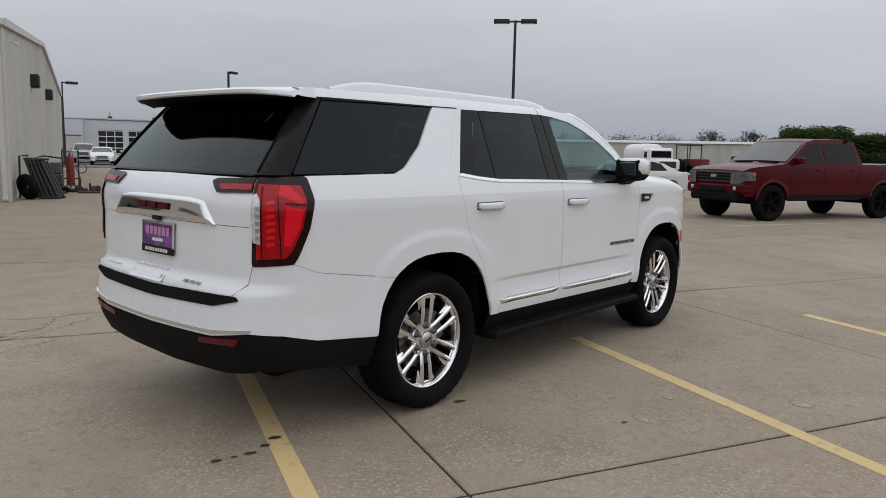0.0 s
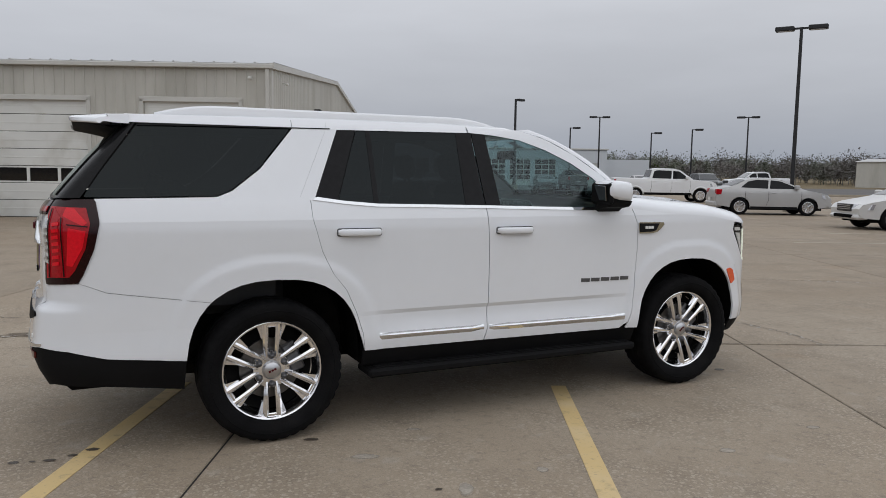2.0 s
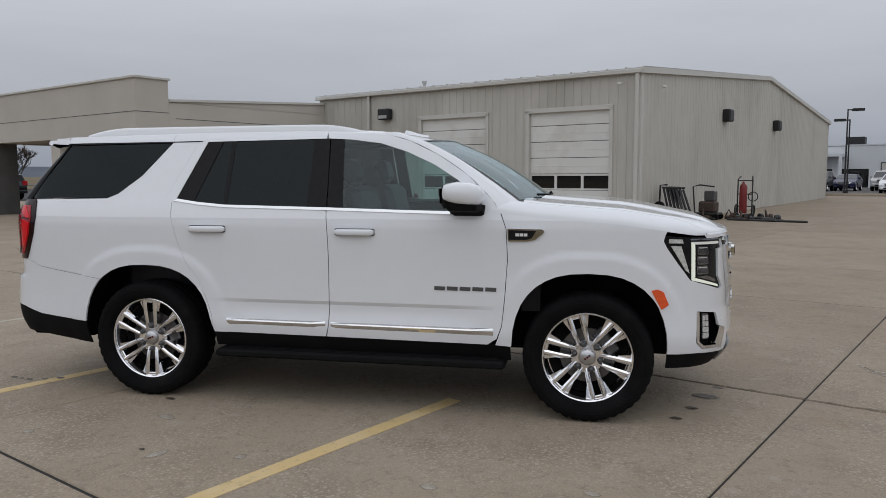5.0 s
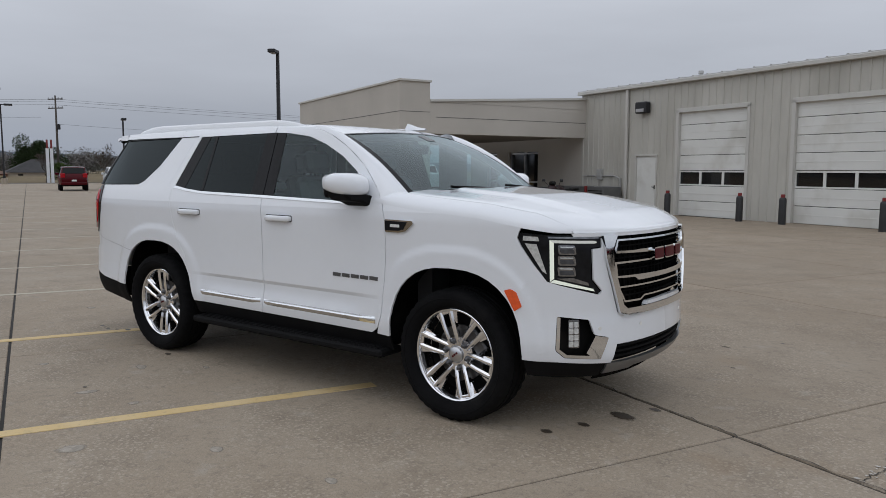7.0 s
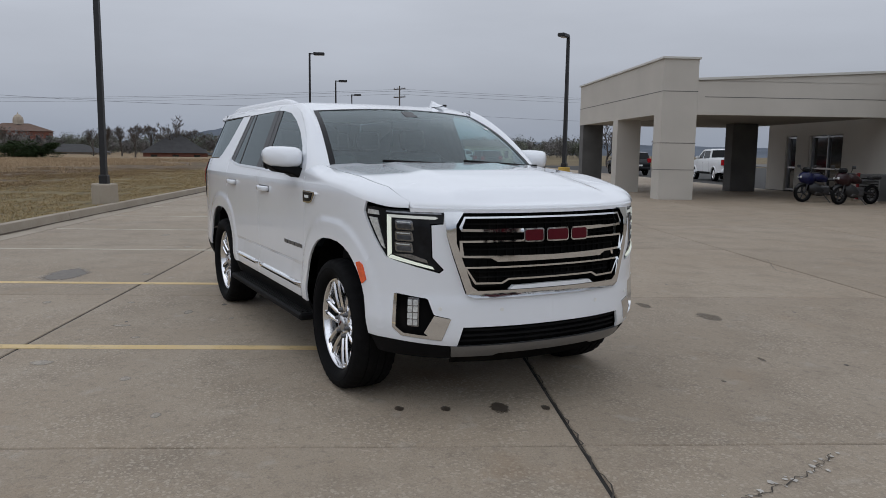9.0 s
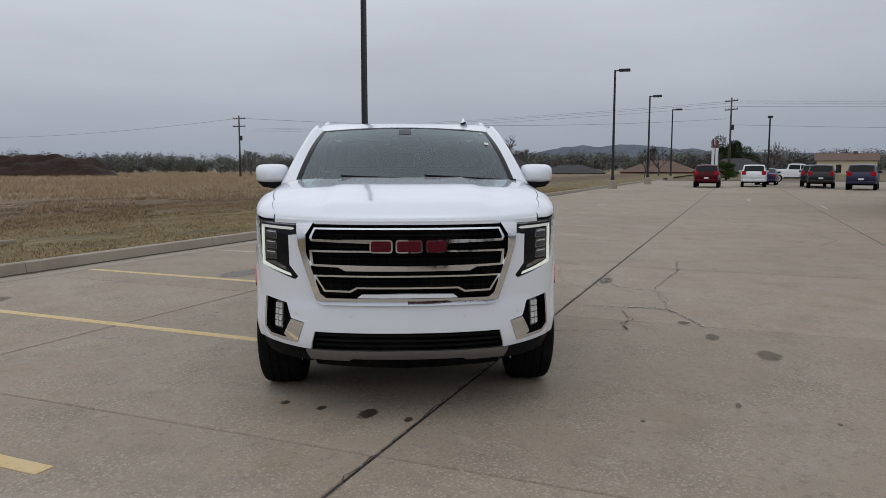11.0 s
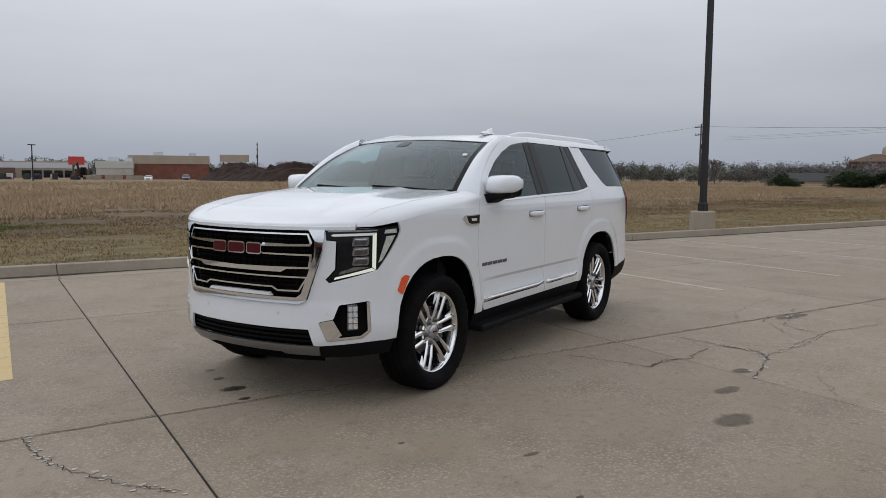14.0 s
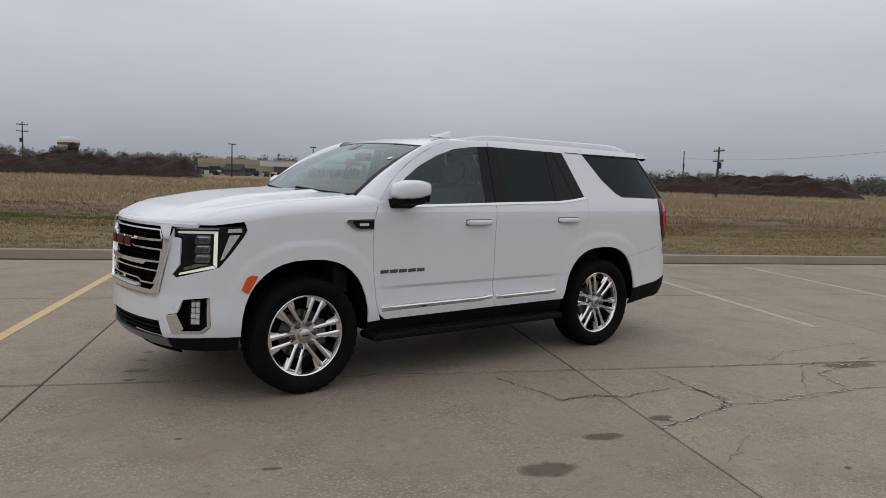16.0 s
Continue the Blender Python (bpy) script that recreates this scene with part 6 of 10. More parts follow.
    panel("lamp_guide", [("r", 0.77, 1.355), ("r", 0.54, 1.348), ("r", 0.56, 1.322), ("r", 0.77, 1.326)], M["redlens"], lg, side, push=0.016, thick=0.004, inset=0)
    # door handles
    for x0, zc in ((-1.165, 1.200), (-0.108, 1.190)):
        bm = bmesh.new()
        y0 = skin(s_of(("x", x0 + 0.13)), zc)[1]
        prof = [(0.0, 0.016), (0.02, 0.034), (0.08, 0.042), (0.19, 0.042), (0.25, 0.034), (0.268, 0.016)]
        rings = []
        for dx, o in prof:
            h = 0.020 if 0.01 < dx < 0.26 else 0.012
            rings.append([bm.verts.new((x0 + dx, side * (y0 + o + a), zc + b)) for a, b in ((-0.03, -h), (-0.006, -h), (0.0, -h * 0.6), (0.0, h * 0.6), (-0.006, h), (-0.03, h))])
        for r0, r1 in zip(rings, rings[1:]):
            for i in range(6):
                bm.faces.new((r0[i], r0[(i + 1) % 6], r1[(i + 1) % 6], r1[i]))
        bm.faces.new(rings[0]), bm.faces.new(rings[-1])
        hd = part("door_handle", bm, M["white"], suv, smooth=True)
        # grey outline painted in for the shadow round the handle
        panel("handle_gasket", X((x0 - 0.004, zc - 0.016), (x0 + 0.006, zc - 0.024), (x0 + 0.262, zc - 0.024), (x0 + 0.272, zc - 0.016), (x0 + 0.272, zc + 0.016), (x0 + 0.262, zc + 0.024), (x0 + 0.006, zc + 0.024), (x0 - 0.004, zc + 0.016)), M["namegrey"], hd, side, push=0.002, thick=0.002, inset=0)
        panel("handle_recess", X((x0 + 0.03, zc - 0.035), (x0 + 0.20, zc - 0.038), (x0 + 0.22, zc - 0.01), (x0 + 0.02, zc - 0.01)), M["white"], hd, side, push=0.001, thick=0.001, inset=0, rnd=0.02)
    # door mirror
    mir = bmesh.new()
    for i, (x, y0, y1, z0, z1) in enumerate(((0.648, 0.955, 1.150, 1.408, 1.488), (0.660, 0.938, 1.174, 1.396, 1.508), (0.73, 0.926, 1.184, 1.380, 1.518), (0.82, 0.930, 1.170, 1.368, 1.512), (0.868, 0.95, 1.12, 1.376, 1.488), (0.892, 0.99, 1.07, 1.40, 1.455))):
        ring = []
        for t in range(16):
            a = 2 * math.pi * t / 16
            c, sn = math.cos(a), math.sin(a)
            c, sn = math.copysign(abs(c) ** 0.55, c), math.copysign(abs(sn) ** 0.55, sn)
            ring.append(mir.verts.new((x, side * ((y0 + y1) / 2 + c * (y1 - y0) / 2), (z0 + z1) / 2 + sn * (z1 - z0) / 2)))
        if i:
            for t in range(16):
                mir.faces.new((last[t], last[(t + 1) % 16], ring[(t + 1) % 16], ring[t]))
        last = ring
    mir.faces.new(last)
    mo = part("door_mirror", mir, M["white"], suv, "white-capped door mirror on a black foot", smooth=True)
    part("mirror_bezel", boxes((0.646, 0.684, *sorted((side * 0.942, side * 1.162)), 1.356, 1.503), bevel=0.016), M["blackplastic"], mo, "black mirror bezel")
    bm = bmesh.new()
    add_box(bm, -0.004, 0.004, -0.085, 0.085, -0.050, 0.050, 0.003, m=Matrix.Translation((0.643, side * 1.052, 1.432)) @ Matrix.Rotation(radians(-6), 4, "Y") @ Matrix.Rotation(radians(side * 10), 4, "Z"))
    part("mirror_glass", bm, M["mirrorglass"], mo)
    bm = bmesh.new()
    # a shallow tray under the cap, running into an arm that slopes down to the door
    rows = []
    for x0, x1, y, z0, z1, z2 in ((0.672, 0.835, 1.150, 1.370, 1.412, 1.378), (0.660, 0.858, 1.110, 1.340, 1.416, 1.376), (0.656, 0.872, 1.02, 1.326, 1.416, 1.376), (0.672, 0.884, 0.968, 1.298, 1.404, 1.372), (0.728, 0.893, 0.930, 1.258, 1.345, 1.360), (0.742, 0.893, 0.88, 1.248, 1.328, 1.345)):
        rows.append([bm.verts.new((x, side * y, z)) for x, z in ((x0, z0 + 0.016), (x0 + 0.02, z0), (x1 - 0.015, z0), (x1, z0 + 0.012), (x1, z2), (x0, z1))])
    for r0, r1 in zip(rows, rows[1:]):
        for i in range(6):
            bm.faces.new((r0[i], r0[(i + 1) % 6], r1[(i + 1) % 6], r1[i]))
    bm.faces.new(rows[0]), bm.faces.new(rows[-1])
    part("mirror_foot", bm, M["blackplastic"], mo)
    # running board with ribs
    rb = part("running_board", boxes((-0.98, 1.02, *sorted((side * 0.80, side * 1.025)), 0.325, 0.375), bevel=0.014), M["blackplastic"], suv)
    for k in range(5):
        y = 0.845 + k * 0.034
        part("tread_rib", boxes((-0.93, 0.97, *sorted((side * y, side * (y + 0.014))), 0.374, 0.382)), M["blackplastic"], rb)
    for x in (-0.7, 0.0, 0.75):
        part("board_bracket", boxes((x - 0.03, x + 0.03, *sorted((side * 0.6, side * 0.85)), 0.33, 0.36)), M["underblack"], rb)
    # roof rail
    bm = bmesh.new()
    xs = np.linspace(-2.12, 0.02, 24)
    rows = []
    for x in xs:
        y, top = 0.705 - 0.012 * ((x + 1) / 1.1) ** 2, 1.910 - 0.050 * max(0, (abs(x + 1.05) - 0.72) / 0.35) ** 2
        rows.append([bm.verts.new((x, side * (y + o), z)) for o, z in ((0.026, 1.845), (0.022, top - 0.014), (0.012, top), (-0.010, top), (-0.020, top - 0.014), (-0.022, 1.845))])
    for r0, r1 in zip(rows, rows[1:]):
        for i in range(5):
            bm.faces.new((r0[i], r0[i + 1], r1[i + 1], r1[i]))
    bm.faces.new(rows[0]), bm.faces.new(rows[-1])
    bm.normal_update()
    part("roof_rail", bm, M["white"], suv, "white roof rail", smooth=True)

# ---- nose ----
LAMP = [("f", 0.625, 1.168), ("f", 0.80, 1.172), ("f", 0.90, 1.175), ("x", 1.992, 1.184), ("x", 1.983, 1.155), ("x", 2.006, 1.11), ("x", 2.075, 1.01), ("x", 2.15, 0.915), ("f", 0.875, 0.895), ("f", 0.665, 0.835),
        ("f", 0.650, 0.850), ("f", 0.705, 0.915), ("f", 0.712, 1.098), ("f", 0.628, 1.105)]
FOG = [("f", 0.865, 0.715), ("f", 0.720, 0.690), ("f", 0.690, 0.600), ("f", 0.605, 0.580), ("f", 0.650, 0.455), ("f", 0.835, 0.475), ("f", 0.870, 0.52)]
GR_IN = [(0.0, 1.168), (0.550, 1.168), (0.588, 1.10), (0.585, 1.00), (0.500, 0.745), (0.30, 0.745), (0.275, 0.762), (0.0, 0.762)]
for side in (-1, 1):
    fas = [("f", 0.645, 1.160), ("f", 0.635, 1.04), ("f", 0.605, 0.93), ("f", 0.535, 0.715), ("f", 0.49, 0.693), ("f", 0.0, 0.693), ("f", 0.0, 0.533), ("f", 0.545, 0.533), ("f", 0.575, 0.425),
           ("f", 0.60, 0.425), ("f", 0.86, 0.452), ("x", 2.02, 0.456)]
    fas += [("x", *p) for p in arch(*FRONT_ARCH, 0.47, rev=True) if p[0] > 1.945]
    fas += [("x", 1.9395, arch_z(FRONT_ARCH, 1.9395)), ("x", 2.053, 0.9195), ("x", 2.148, 0.9105), ("f", 0.86, 0.891), ("f", 0.665, 0.828), ("f", 0.642, 0.850), ("f", 0.698, 0.918), ("f", 0.705, 1.091), ("f", 0.648, 1.097)]
    panel("front_bumper", fas, M["white"], suv, side, holes=[FOG], cell=0.025)
    panel("grille_surround", F((0.548, 1.168), (0.648, 1.168), (0.633, 1.04), (0.600, 0.93), (0.528, 0.712), (0.49, 0.695), (0.0, 0.695), (0.0, 0.735), (0.47, 0.735), (0.503, 0.76), (0.585, 1.0), (0.588, 1.10)), M["chrome"], suv, side, push=0.022, thick=0.05, inset=0)
    panel("surround_insert", F((0.0, 0.738), (0.29, 0.738), (0.265, 0.758), (0.0, 0.762)), M["white"], suv, side, push=0.02, thick=0.03, inset=0)
    panel("grille_backing", F(*GR_IN), M["underblack"], suv, side, push=-0.045, thick=0.0, inset=0, cell=0.06)
    for k in range(11):
        y = 0.03 + k * 0.052
        panel("grille_fin", F((y, 0.775), (y + 0.007, 0.775), (y + 0.007, 1.155), (y, 1.155)) if y < 0.49 else F((y, 1.0), (y + 0.007, 1.0), (y + 0.007, 1.155), (y, 1.155)), M["underblack"], suv, side, push=-0.028, thick=0.015, inset=0, cell=0.2)
    for z in (0.80, 0.83, 0.955, 0.98, 1.025, 1.095, 1.12):
        panel("grille_slat", F((0.0, z), (0.545 if z > 0.9 else 0.48, z), (0.545 if z > 0.9 else 0.48, z + 0.008), (0.0, z + 0.008)), M["underblack"], suv, side, push=-0.02, thick=0.012, inset=0, cell=0.08)
    # bright bars: three open loops
    bars = [F((0.0, 1.142), (0.545, 1.142), (0.572, 1.085), (0.560, 1.062), (0.205, 1.052), (0.205, 1.075), (0.36, 1.075), (0.40, 1.072), (0.552, 1.076), (0.556, 1.085), (0.538, 1.132), (0.0, 1.132)),
            F((0.205, 1.012), (0.570, 1.012), (0.565, 0.925), (0.545, 0.918), (0.40, 0.914), (0.36, 0.893), (0.0, 0.893), (0.0, 0.922), (0.545, 0.930), (0.555, 1.000), (0.205, 1.002)),
            F((0.0, 0.868), (0.545, 0.868), (0.485, 0.770), (0.33, 0.768), (0.29, 0.790), (0.0, 0.790), (0.0, 0.800), (0.295, 0.800), (0.335, 0.779), (0.478, 0.781), (0.528, 0.858), (0.0, 0.858))]
    for b in bars:
        panel("grille_bar", b, M["chrome"], suv, side, push=0.010, thick=0.025, inset=0, cell=0.04)
    # headlamp
    hl = panel("headlamp", LAMP, M["lampblack"], suv, side, push=-0.012, thick=0.03, inset=0.001)
    panel("light_guide", [("f", 0.893, 1.146), ("f", 0.880, 1.132), ("f", 0.8765, 0.930), ("f", 0.8895, 0.912)], M["drl"], hl, side, push=-0.003, thick=0.008, inset=0)
    panel("upper_reflector", [("f", 0.898, 1.167), ("f", 0.66, 1.159), ("f", 0.66, 1.151), ("f", 0.896, 1.157)], M["lens"], hl, side, push=-0.005, thick=0.008, inset=0)
    panel("lower_reflector", [("f", 0.868, 0.930), ("f", 0.722, 0.884), ("f", 0.726, 0.902), ("f", 0.80, 0.932)], M["lens"], hl, side, push=-0.006, thick=0.008, inset=0)
    panel("upper_guide", [("f", 0.893, 1.147), ("f", 0.690, 1.139), ("f", 0.676, 1.131), ("f", 0.690, 1.124), ("f", 0.880, 1.131)], M["drlsoft"], hl, side, push=-0.002, thick=0.008, inset=0)
    panel("lower_guide", [("f", 0.888, 0.909), ("f", 0.692, 0.851), ("f", 0.700, 0.866), ("f", 0.876, 0.924)], M["drl"], hl, side, push=-0.002, thick=0.008, inset=0)
    panel("side_reflector", [("x", 2.016, 1.168), ("x", 2.096, 1.164), ("x", 2.104, 1.140), ("x", 2.014, 1.142)], M["led"], hl, side, push=-0.004, thick=0.006, inset=0)
    panel("side_reflector", [("x", 2.026, 1.126), ("x", 2.090, 1.122), ("x", 2.146, 0.955), ("x", 2.122, 0.972)], M["led"], hl, side, push=-0.004, thick=0.006, inset=0)
    for k in range(3):
        z0 = 0.943 + k * 0.061
        pod = panel("projector", [("f", 0.786, z0 - 0.003), ("f", 0.862, z0), ("f", 0.866, z0 + 0.054), ("f", 0.794, z0 + 0.051)], M["lens"], hl, side, push=-0.008, thick=0.01, inset=0, rnd=0.012)
        panel("projector_lens", [("f", 0.796, z0 + 0.006), ("f", 0.854, z0 + 0.008), ("f", 0.857, z0 + 0.032), ("f", 0.801, z0 + 0.030)], M["projglass"], pod, side, push=-0.004, thick=0.006, inset=0, rnd=0.008)
        # a pale bar stands for the highlight across each pod
        panel("projector_brow", [("f", 0.802, z0 + 0.038), ("f", 0.855, z0 + 0.040), ("f", 0.858, z0 + 0.046), ("f", 0.804, z0 + 0.044)], M["led"], pod, side, push=-0.004, thick=0.006, inset=0)
    # fog lamp pocket
    fg = panel("fog_lamp_pocket", FOG, M["underblack"], suv, side, push=-0.05, thick=0.0, inset=-0.01)
    for k in range(4):
        z0 = 0.535 + k * 0.037
        for y in (0.768, 0.792):
            panel("fog_led", [("f", y, z0), ("f", y + 0.020, z0), ("f", y + 0.020, z0 + 0.031), ("f", y, z0 + 0.031)], M["led"], fg, side, push=-0.02, thick=0.01, inset=0, rnd=0.005)
    panel("fog_bezel", [("f", 0.762, 0.525), ("f", 0.813, 0.528), ("f", 0.813, 0.690), ("f", 0.762, 0.688)], M["lens"], fg, side, push=-0.026, thick=0.012, inset=0, rnd=0.01)
    panel("fog_chrome", [("f", 0.688, 0.596), ("f", 0.606, 0.577), ("f", 0.652, 0.458), ("f", 0.833, 0.478), ("f", 0.868, 0.522), ("f", 0.864, 0.712), ("f", 0.852, 0.709), ("f", 0.855, 0.527), ("f", 0.825, 0.494), ("f", 0.715, 0.482), ("f", 0.735, 0.50)], M["chrome"], fg, side, push=0.003, thick=0.03, inset=0)
    # lower opening, silver lip and black valance
    panel("lower_intake", F((0.0, 0.533), (0.55, 0.533), (0.58, 0.42), (0.0, 0.42)), M["underblack"], suv, side, push=-0.05, thick=0.0, inset=-0.004, cell=0.08)
    for z in (0.445, 0.475, 0.505):
        panel("intake_slat", F((0.0, z), (0.555, z), (0.555, z + 0.012), (0.0, z + 0.012)), M["blackplastic"], suv, side, push=-0.02, thick=0.02, inset=0, cell=0.1)
    panel("front_lip", F((0.0, 0.424), (0.575, 0.421), (0.605, 0.418), (0.60, 0.350), (0.36, 0.350), (0.33, 0.365), (0.0, 0.365)), M["darksatin"], suv, side, push=0.004, thick=0.03, inset=0)
    panel("front_valance", [("f", 0.604, 0.420), ("f", 0.86, 0.446), ("x", 2.025, 0.450), ("x", 2.035, 0.355), ("f", 0.80, 0.345), ("f", 0.604, 0.335)], M["blackplastic"], suv, side, push=-0.01)
    panel("front_apron", F((0.0, 0.362), (0.60, 0.348), (0.60, 0.300), (0.0, 0.285)), M["underblack"], suv, side, push=-0.03, cell=0.1)
    for y, z in ((0.33, 0.625), (0.66, 0.635)):
        c = (s_of(("f", y)), z)
        panel("parking_sensor", [(c[0] + 0.011 * math.cos(a), c[1] + 0.011 * math.sin(a)) for a in np.linspace(0, 2 * math.pi, 13)[:-1]], M["paper"], suv, side, push=0.003, thick=0.004, inset=0, raw=True)
# grille badge: three red blocks on bright plates
gb = None
for k, (y0, y1) in enumerate(((-0.215, -0.085), (-0.068, 0.085), (0.102, 0.225))):
    o = [(y0, 1.000), (y1, 1.000), (y1, 1.077), (y0, 1.077)]
    gb = part("grille_badge", shape(sheet([(s_of(("f", a)), b) for a, b in o], cell=0.03, rnd=0.02), lambda u, v: skin(u, v, 0.032), 0.03, skin_in), M["chrome"], suv)
    i = [(y0 + 0.009, 1.008), (y1 - 0.009, 1.008), (y1 - 0.009, 1.069), (y0 + 0.009, 1.069)]
    part("badge_enamel", shape(sheet([(s_of(("f", a)), b) for a, b in i], cell=0.03, rnd=0.014), lambda u, v: skin(u, v, 0.036), 0.005, skin_in), M["badge_red"], gb)

# ---- bonnet, fender tops, roof ----
OUT = []
for a in np.linspace(0, ARC[MID + 20], 1500):
    OUT.append(skin(a, float(np.interp(np.interp(a, ARC, PLAN[:, 0]), [0.90, 1.05, 1.25, 1.75, 2.0, 2.18, 2.5], [1.325, 1.312, 1.290, 1.252, 1.212, 1.186, 1.178])))[:2])
OUT = np.array(OUT)


def edge_dist(x, y):
    d = OUT - np.array((x, abs(y)))
    return float(np.sqrt((d * d).sum(1).min()))


def rise(d, reach=0.105):
    k = min(1.0, d / (reach * 1.7))
    soft = 0.088 * (1 - (1 - k) ** 2.1) ** (1 / 2.1)
    j = min(1.0, d / 0.020)
    crisp = 0.018 * (1 - (1 - j) ** 2.5) ** (1 / 2.5) + 0.060 * math.sin(math.pi / 2 * min(1.0, d / 0.36))
    w = (0.105 - reach) / 0.045
    return soft * (1 - w) + crisp * w + 0.024 * min(1.0, max(0.0, (d - 0.05) / 0.45))


def hood_z(x, y, d=None):
    d = edge_dist(x, y) if d is None else d
    z = zbase(x) + rise(d, float(np.interp(x, [2.15, 2.42], [0.105, 0.060])))
    k = min(1.0, max(0.0, (0.56 - 0.06 * (2.3 - x) - abs(y)) / 0.10))
    z += 0.014 * k * k * (3 - 2 * k) * min(1.0, max(0.0, (2.36 - x) / 0.1))
    return z


def rim_xy(s, d):
    bx, by, _ = skin(s, zbase(float(np.interp(abs(s), ARC, PLAN[:, 0]))))
    n = skin_in(s, 1.2)
    return bx + n[0] * d, by + n[1] * d


s_seam, s_lamp, s_door = s_of(("f", 0.81)), s_of(("x", 1.985)), s_of(("x", 0.93))
for side in (-1, 1):
    bm = bmesh.new()
    ds = (0.0, 0.004, 0.010, 0.02, 0.035, 0.055, 0.08, 0.105)
    ss = np.linspace(s_seam, s_door, 60)
    rows = []
    for s in ss:
        k = min(1.0, (s - s_seam) / 0.22)
        row = []
        for d in ds:
            d = d * (0.15 + 0.85 * k)
            x, y = rim_xy(s * side, d)
            row.append(bm.verts.new((x, y, hood_z(x, y, d) if d > 0.0003 else zbase(float(np.interp(s, ARC, PLAN[:, 0]))))))
        rows.append(row)
    for r0, r1 in zip(rows, rows[1:]):
        for i in range(len(ds) - 1):
            bm.faces.new((r0[i], r0[i + 1], r1[i + 1], r1[i]))
    part("fender_top", bm, M["white"], suv, smooth=True)
hp = []
# the bonnet: rows that follow its rim, closed by a sheet in the middle
rim_s = list(np.linspace(s_seam - 0.01, s_seam + 0.24, 12)) + list(np.linspace(s_seam + 0.26, s_of(("x", 1.12)), 26))
rim_s = [-s for s in rim_s[::-1]] + list(np.linspace(-s_seam + 0.02, s_seam - 0.02, 75)) + rim_s
STEP = (0.0, 0.002, 0.005, 0.009, 0.014, 0.021, 0.030, 0.042, 0.058, 0.080, 0.110, 0.15, 0.19, 0.235)
bm = bmesh.new()
rows = []
for s in rim_s:
    k = min(1.0, (abs(s) - s_seam) / 0.22)
    d0 = 0.109 * (0.15 + 0.85 * k) if abs(s) >= s_seam else 0.0
    row = []
    for e in STEP:
        x, y = rim_xy(s, d0 + e)
        row.append(bm.verts.new((x, y, hood_z(x, y, d0 + e))))
    x, y = rim_xy(s, d0)
    rows.append([bm.verts.new((x, y, row[0].co.z - 0.02))] + row)
for r0, r1 in zip(rows, rows[1:]):
    for i in range(len(STEP)):
        f = bm.faces.new((r0[i], r0[i + 1], r1[i + 1], r1[i]))
        f.smooth = i > 0
mid_pts = [(r[-1].co.x, r[-1].co.y) for r in rows] + [(1.19, 0.60), (1.225, 0.42), (1.245, 0.22), (1.25, 0.0), (1.245, -0.22), (1.225, -0.42), (1.19, -0.60)]
sh = sheet(mid_pts, cell=0.05)
shape(sh, lambda u, v: (u, v, hood_z(u, v)))
me = bpy.data.meshes.new("t")
sh.to_mesh(me)
sh.free()
bm.from_mesh(me)
bpy.data.meshes.remove(me)
bmesh.ops.remove_doubles(bm, verts=bm.verts[:], dist=0.0015)
bm.normal_update()
bmesh.ops.reverse_faces(bm, faces=[q for q in bm.faces if q.normal.z < -0.05])
part("bonnet", bm, M["white"], suv, "white bonnet with a raised middle")
bm = bmesh.new()
cowl = []
for t in np.linspace(-1, 1, 21):
    y = 0.80 * t
    cowl.append([bm.verts.new((1.255 - 0.10 * t * t + dx, y, z)) for dx, z in ((0.0, 1.365), (0.03, 1.372), (0.10, 1.366))])
for r0, r1 in zip(cowl, cowl[1:]):
    for i in range(2):
        bm.faces.new((r0[i], r0[i + 1], r1[i + 1], r1[i]))
part("cowl_panel", bm, M["blackplastic"], suv, smooth=True)


def ws_pt(u, v, push=0.0):
    """Windscreen: u from -1 to 1 across, v from 0 at the foot to 1 at the top."""
    y = u * (0.830 * (1 - v) + 0.690 * v)
    x = (1.285 * (1 - v) + 0.50 * v) - (0.17 * (1 - v) + 0.13 * v) * u * u
    z = 1.372 * (1 - v) + 1.815 * v + 0.045 * math.sin(math.pi * v) - (0.006 * (1 - v) + 0.028 * v) * u * u
    return (x + push * 0.5, y, z + push)


def grid_mesh(f, us, vs):
    """A patch whose faces look upwards."""
    bm = bmesh.new()
    g = [[bm.verts.new(f(u, v)) for v in vs] for u in us]
    for a, b in zip(g, g[1:]):
        for i in range(len(vs) - 1):
            bm.faces.new((a[i], a[i + 1], b[i + 1], b[i]))
    bm.normal_update()
    bmesh.ops.reverse_faces(bm, faces=[q for q in bm.faces if q.normal.z < 0])
    return bm


part("windscreen", grid_mesh(ws_pt, np.linspace(-1, 1, 25), np.linspace(0, 1, 13)), M["screen"], suv, "clear windscreen with a dark shade band", smooth=True)
part("windscreen_band", grid_mesh(lambda u, v: ws_pt(u, 0.982 + 0.018 * v, 0.003), np.linspace(-1, 1, 25), (0, 1)), M["blackgloss"], suv, smooth=True)
for side in (-1, 1):
    part("windscreen_band", grid_mesh(lambda u, v: ws_pt(side * (0.955 + 0.045 * u), v, 0.003), (0, 1), np.linspace(0, 1, 13)), M["blackgloss"], suv, smooth=True)
part("windscreen_band", grid_mesh(lambda u, v: ws_pt(u, 0.055 * v, 0.003), np.linspace(-1, 1, 25), (0, 1)), M["blackgloss"], suv, smooth=True)
